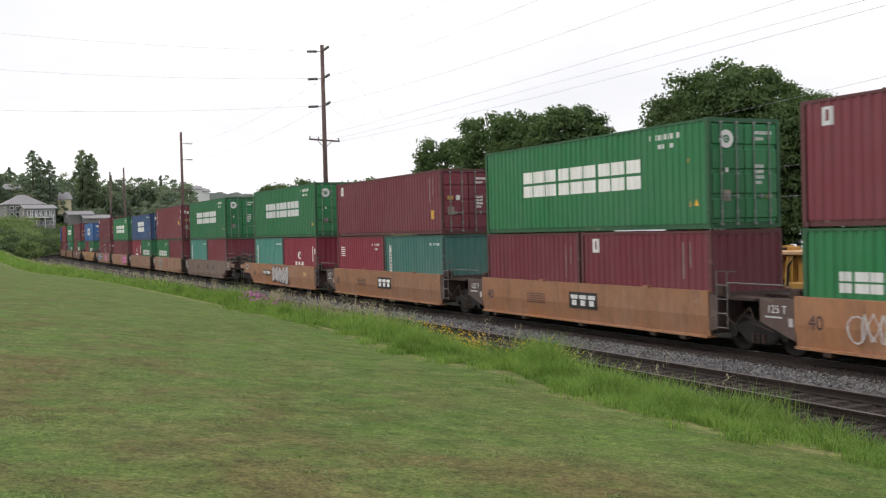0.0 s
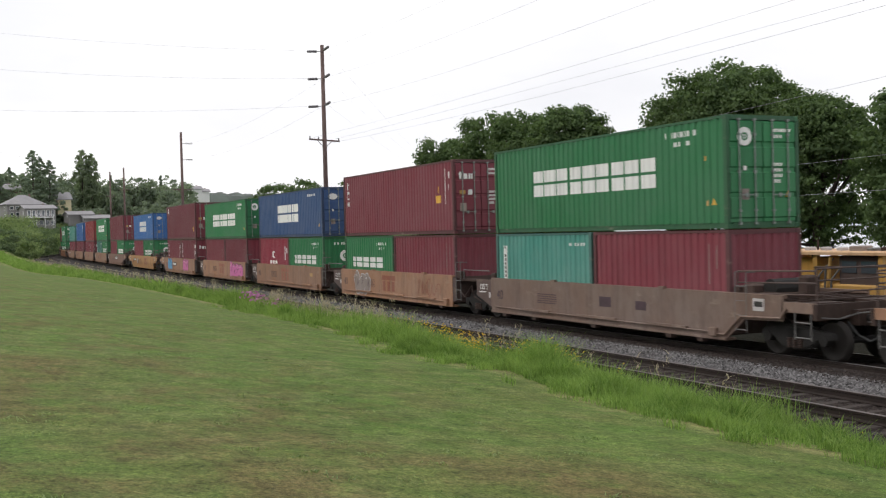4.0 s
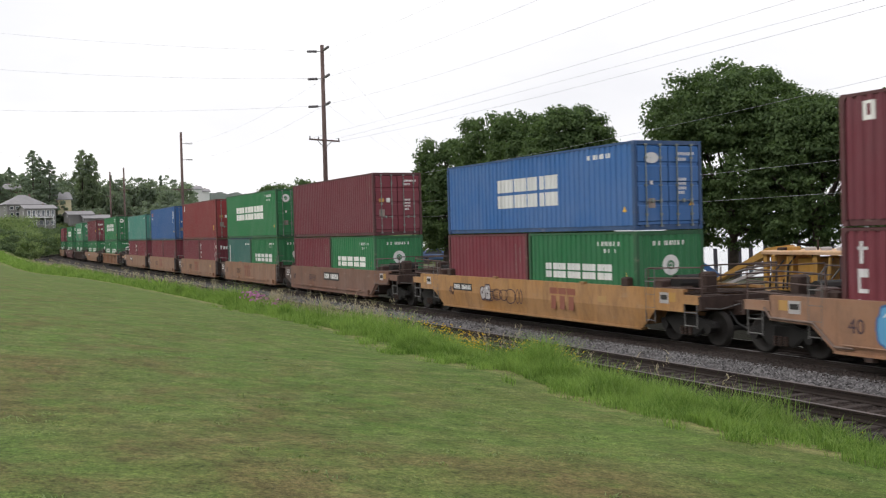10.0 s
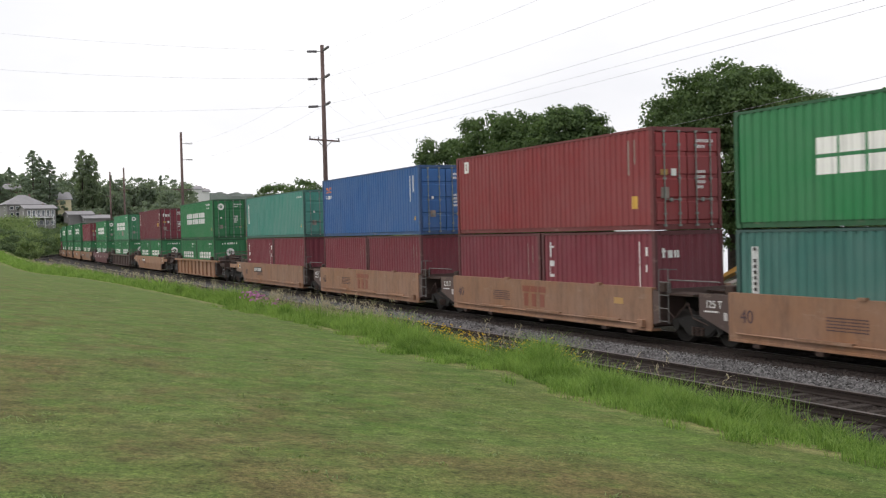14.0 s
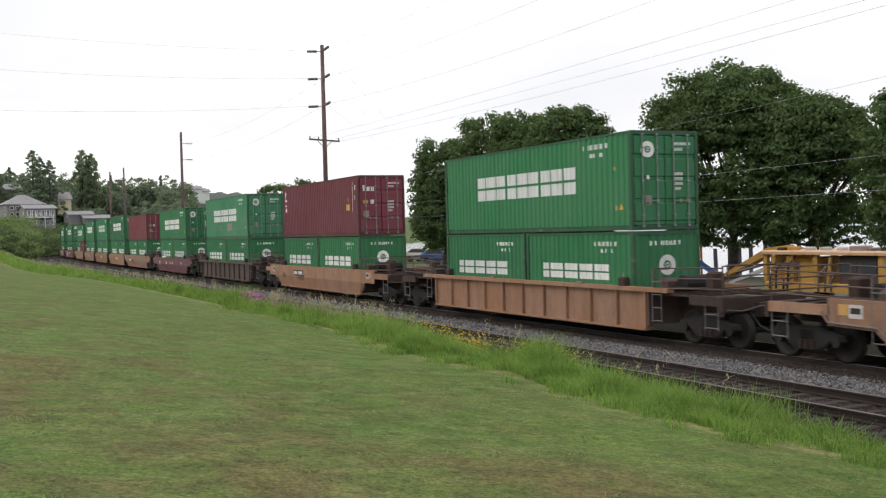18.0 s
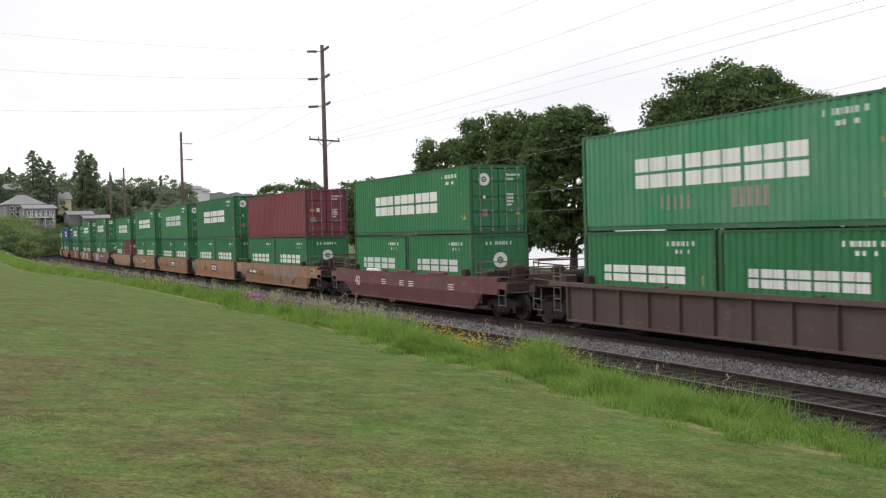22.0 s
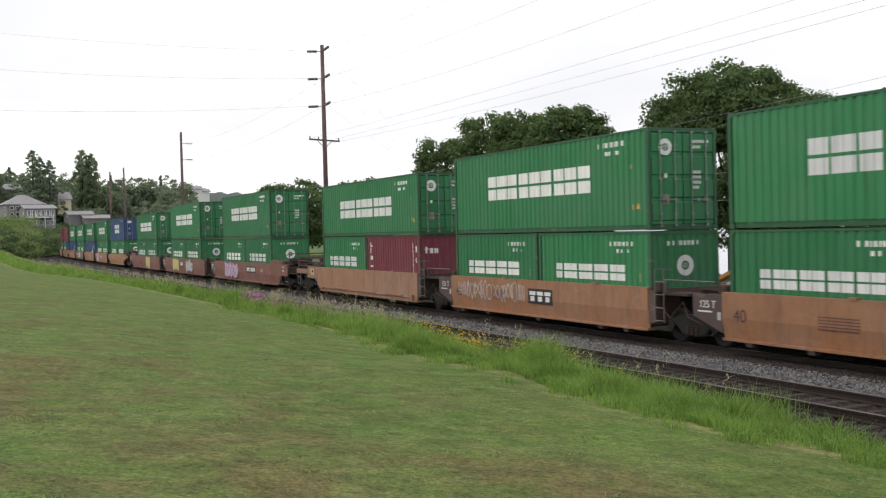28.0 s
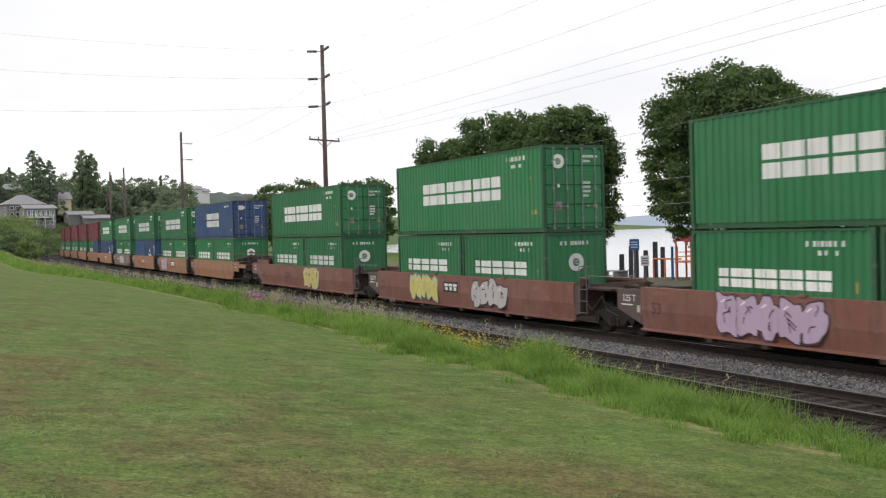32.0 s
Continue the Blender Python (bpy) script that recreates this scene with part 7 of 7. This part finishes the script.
def track_machine(x, y, z):
    ob = empty("track_machine", Matrix.Translation((x, y, z)))
    tagged(ob, "yellow-orange railway maintenance machine with a sloping boom", "machine")
    bm = bmesh.new()
    bevelled(bm, 0.2, 5.4, -1.1, 1.1, 0.75, 1.05, 0.05)
    part("chassis", bm, MACHINE, ob)
    bm = bmesh.new()
    bevelled(bm, 0.1, 5.6, -1.15, 1.15, 2.0, 2.14, 0.05)
    part("canopy", bm, MACHINE_ROOF, ob, "flat orange roof, painted paler as lit from above")
    for q, (px, pz, w) in enumerate(((0.9, 2.14, 0.2), (1.3, 2.14, 0.12), (4.2, 2.14, 0.26), (4.8, 2.14, 0.14), (5.3, 2.14, 0.1))):
        bm = bmesh.new()
        bevelled(bm, px - w, px + w, -0.95, -0.6 + 0.1 * q, pz, pz + 0.1 + 0.03 * (q % 3), 0.03)
        part("roof_fitting", bm, (RUSTY, MACHINE, MARK["grey"], GALV, RUSTY)[q], ob)
    for px, pz in ((0.5, 1.2), (0.8, 1.45), (1.15, 1.1), (1.35, 1.6), (2.75, 1.3), (3.05, 1.55), (3.3, 1.2)):
        bm = bmesh.new()
        tube(bm, (px, -1.12, 0.8), (px + 0.05, -1.12, pz), 0.035, n=6)
        tube(bm, (px + 0.05, -1.12, pz), (px + 0.3, -1.0, pz + 0.35), 0.03, n=6)
        part("hydraulic_hose", bm, RUBBER if px < 2 else GALV, ob, "bent hydraulic line")
    for px in (0.6, 1.25, 3.15):
        bm = bmesh.new()
        tube(bm, (px, -1.05, 0.95), (px + 0.12, -1.05, 1.95), 0.09, 0.06, 10)
        part("hydraulic_cylinder", bm, MACHINE, ob)
    for px in (0.25, 1.5, 2.6, 5.3):
        for py in (-1.0, 1.0):
            put("canopy_post", small("mpost", lambda bm: box(bm, -0.09, 0.09, -0.07, 0.07, 1.05, 2.0), "canopy_post", MACHINE), ob, m=Matrix.Translation((px, py, 0)))
    bm = bmesh.new()
    bevelled(bm, 1.6, 2.5, -0.9, 0.9, 1.05, 1.9, 0.06)
    part("engine_cover", bm, MACHINE, ob)
    bm = bmesh.new()
    bevelled(bm, 3.5, 5.2, -0.95, 0.95, 1.05, 1.98, 0.05)
    part("cab", bm, CAR_PAINT["dark"], ob, "dark operator cab")
    for px in (3.95, 4.75):
        put("cab_window", small("mwin", lambda bm: box(bm, -0.3, 0.3, -0.01, 0.01, -0.18, 0.2), "cab_window", GLASS), ob, m=Matrix.Translation((px, -0.965, 1.6)))
    bm = bmesh.new()
    prism(bm, [(-3.6, 0.8), (-3.5, 0.95), (-0.6, 2.2), (0.4, 2.3), (0.4, 2.05), (-0.5, 1.95)], -0.2, 0.2)
    part("boom", bm, MACHINE, ob, "sloping yellow boom")
    bm = bmesh.new()
    prism(bm, [(-3.3, 0.55), (-3.2, 0.68), (0.2, 1.75), (0.25, 1.6)], -0.32, -0.22)
    part("lower_arm", bm, MARK["silver"], ob, "pale lower arm")
    bm = bmesh.new()
    tube(bm, (-2.2, -0.26, 1.25), (-0.2, -0.26, 1.7), 0.05, n=8)
    part("hydraulic_ram", bm, GALV, ob)
    bm = bmesh.new()
    bevelled(bm, -0.1, 0.75, -0.5, 0.5, 1.05, 2.0, 0.08)
    part("boom_mount", bm, MACHINE, ob)
    for px in (1.0, 4.6):
        for py in (-0.95, 0.95):
            bm = bmesh.new()
            tube(bm, (px, py - 0.12, 0.4), (px, py + 0.12, 0.4), 0.4, n=16)
            part("wheel", bm, RUBBER, ob, "black wheel")
    for px in (2.0, 2.7, 3.4):
        bm = bmesh.new()
        bevelled(bm, px - 0.14, px + 0.14, -0.8, -0.5, 2.14, 2.26, 0.03)
        part("roof_box", bm, MARK["silver"], ob)
    bm = bmesh.new()
    tube(bm, (2.0, -0.3, 2.14), (2.0, -0.3, 2.5), 0.03, n=6)
    part("exhaust", bm, RUSTY, ob)


track_machine(-28.6, 27.6, 0.1)

PLAY_RED = painted_steel("red_playground_paint", (0.5, 0.05, 0.06))


def playground(x, y, z):
    ob = empty("playground_tower", Matrix.Translation((x, y, z)) @ Matrix.Rotation(0.3, 4, "Z"))
    tagged(ob, "orange playground tower with a red roof", "playground")
    for px in (-0.5, 0.5):
        for py in (-0.5, 0.5):
            put("post", small("ppost", lambda bm: tube(bm, (0, 0, 0), (0, 0, 2.3), 0.06, n=8), "post", MARK["orange"]), ob, m=Matrix.Translation((px, py, 0)))
    bm = bmesh.new()
    bevelled(bm, -0.58, 0.58, -0.58, 0.58, 1.0, 1.1, 0.03)
    part("platform", bm, MARK["orange"], ob)
    bm = bmesh.new()
    a = [bm.verts.new(p) for p in ((-0.64, -0.64, 2.2), (0.64, -0.64, 2.2), (0.64, 0.64, 2.2), (-0.64, 0.64, 2.2))]
    t = [bm.verts.new(p) for p in ((-0.4, -0.4, 2.5), (0.4, -0.4, 2.5), (0.4, 0.4, 2.5), (-0.4, 0.4, 2.5))]
    for i in range(4):
        j = (i + 1) % 4
        bm.faces.new((a[i], a[j], t[j], t[i]))
    bm.faces.new(t)
    bm.faces.new(a[::-1])
    part("roof", bm, PLAY_RED, ob, "red plastic roof")
    for zz in (1.35, 1.6):
        for s in (-0.5, 0.5):
            bm = bmesh.new()
            tube(bm, (-0.5, s, zz), (0.5, s, zz), 0.03, n=6)
            part("guard_rail", bm, MARK["orange"], ob)
    bm = bmesh.new()
    prism(bm, [(0.55, 1.0), (1.9, 0.2), (2.1, 0.2), (2.1, 0.28), (1.95, 0.28), (0.6, 1.1)], -0.3, 0.3)
    part("slide", bm, PAINT["blue"], ob, "blue slide")
    for px in (-1.1, -0.8):
        bm = bmesh.new()
        tube(bm, (px, 0, 0), (px, 0, 1.9), 0.08, n=8)
        part("climbing_post", bm, PAINT["blue"], ob, "blue post")
    bm = bmesh.new()
    tube(bm, (-2.4, 0, 1.2), (-0.5, 0, 1.2), 0.05, n=8)
    for px in (-2.4, -1.6):
        tube(bm, (px, 0, 0), (px, 0, 1.2), 0.05, n=8)
    part("climbing_bar", bm, MARK["orange"], ob)


playground(-46.5, 37.9, 0.1)


def picnic_table(x, y, z, turn):
    ob = empty("picnic_table", Matrix.Translation((x, y, z)) @ Matrix.Rotation(turn, 4, "Z"))
    tagged(ob, "weathered grey timber picnic table", "table", "picnic tables by the shore")
    for i in range(4):
        bm = bmesh.new()
        box(bm, -0.9, 0.9, -0.36 + i * 0.185, -0.2 + i * 0.185, 0.72, 0.76)
        part("top_plank", bm, SIDING["grey"], ob)
    for s in (-1, 1):
        bm = bmesh.new()
        box(bm, -0.9, 0.9, *sorted((s * 0.6, s * 0.8)), 0.42, 0.46)
        part("bench_plank", bm, SIDING["grey"], ob)
        bm = bmesh.new()
        prism(bm, [(s * 0.6 - 0.05, 0), (s * 0.6 + 0.05, 0), (s * 0.6 + 0.05, 0.72), (s * 0.6 - 0.05, 0.72)], -0.7, 0.7)
        part("trestle", bm, SIDING["grey"], ob)


picnic_table(-46.5, 32.6, 0.1, 0.4)
picnic_table(-50.5, 34.0, 0.1, -0.3)

WET_WOOD = plain("dark_wet_piling_wood", (0.05, 0.045, 0.055), 0.8, 0, 0.3, 3.0, 0.4)


def make_pilings():
    rnd = random.Random(5)
    for b, d, top in ((53.6, 88, 1.7), (53.1, 91, 1.2), (52.6, 86, 2.0), (53.9, 96, 1.5), (52.2, 94, 1.4), (54.4, 84, 1.1), (55.3, 90, 1.3), (56.0, 93, 1.0), (46.9, 104, 1.9), (46.5, 106, 1.7), (46.1, 103, 1.9), (45.7, 108, 1.6), (45.2, 105, 1.7), (47.6, 110, 1.2), (48.2, 107, 0.9), (48.7, 112, 1.1), (49.4, 109, 0.8), (50.6, 100, 0.9), (44.6, 108, 1.4), (43.6, 112, 1.3)):
        x, y = hill_spot(b, d)
        h = top + 3.2
        bm = bmesh.new()
        tube(bm, (0, 0, 0), (rnd.uniform(-0.1, 0.1), 0, h), 0.24, 0.2, 9)
        ob = new("piling", mesh_of("piling", bm, WET_WOOD))
        ob.matrix_basis = Matrix.Translation((x, y, -3.3))
        tagged(ob, "dark old timber piling standing in the bay", "piling", "old pier pilings")


make_pilings()


def notice_sign(x, y, z, h, w, hh, mat, label):
    ob = empty("notice_sign", Matrix.Translation((x, y, z)) @ Matrix.Rotation(radians(52), 4, "Z"))
    tagged(ob, label, "sign")
    bm = bmesh.new()
    box(bm, -0.05, 0.05, -0.05, 0.05, -0.2, h)
    part("post", bm, GALV, ob)
    bm = bmesh.new()
    bevelled(bm, -w / 2, w / 2, -0.075, -0.052, h - hh, h - 0.02, 0.005)
    part("panel", bm, mat, ob)
    bm = bmesh.new()
    for i in range(3):
        box(bm, -w * 0.35, w * 0.35, -0.085, -0.078, h - hh * (0.35 + 0.22 * i), h - hh * (0.27 + 0.22 * i))
    part("panel_text", bm, WHITE if mat is not WHITE else BLACK, ob)["kind"] = "stuff"


notice_sign(-38.9, 28.6, 0.05, 2.6, 0.44, 0.52, PAINT["blue"], "blue park notice on a grey post")
notice_sign(-36.8, 27.6, 0.05, 1.9, 0.36, 0.46, WHITE, "white notice on a grey post by the track")


def parked_car(x, y, z, turn, paint, label):
    ob = empty("parked_car", Matrix.Translation((x, y, z)) @ Matrix.Rotation(turn, 4, "Z"))
    tagged(ob, label, "car", "parked cars")
    bm = bmesh.new()
    prism(bm, [(-2.2, 0.3), (2.15, 0.3), (2.2, 0.62), (1.9, 0.82), (1.0, 0.92), (0.45, 1.38), (-1.1, 1.42), (-1.9, 0.98), (-2.2, 0.9)], -0.85, 0.85)
    bmesh.ops.bevel(bm, geom=bm.edges[:], offset=0.05, segments=2, affect="EDGES")
    part("body", bm, paint, ob, smooth=True)
    bm = bmesh.new()
    prism(bm, [(0.85, 0.95), (0.4, 1.31), (-1.05, 1.34), (-1.6, 0.98)], -0.86, 0.86)
    part("side_window", bm, GLASS, ob)
    for px in (-1.35, 1.35):
        for py in (-0.75, 0.75):
            bm = bmesh.new()
            tube(bm, (px, py - 0.1, 0.32), (px, py + 0.1, 0.32), 0.32, n=16)
            part("wheel", bm, RUBBER, ob)


parked_car(-82.6, 42.6, 0.1, 0.5, WHITE, "white parked car under the park trees")
parked_car(-90.0, 43.6, 0.1, 0.4, PAINT["dark_blue"], "dark blue parked car under the park trees")
parked_car(-98.0, 45.4, 0.1, 0.5, MARK["silver"], "silver parked car under the park trees")
# ---------------------------------------------------------------- movement
def motions():
    times = [2.0 * i for i in range(17)]
    for thing, s, z in MOVING:
        walk(thing, [(t, on_track(s + rolled(t), z)) for t in times])


motions()
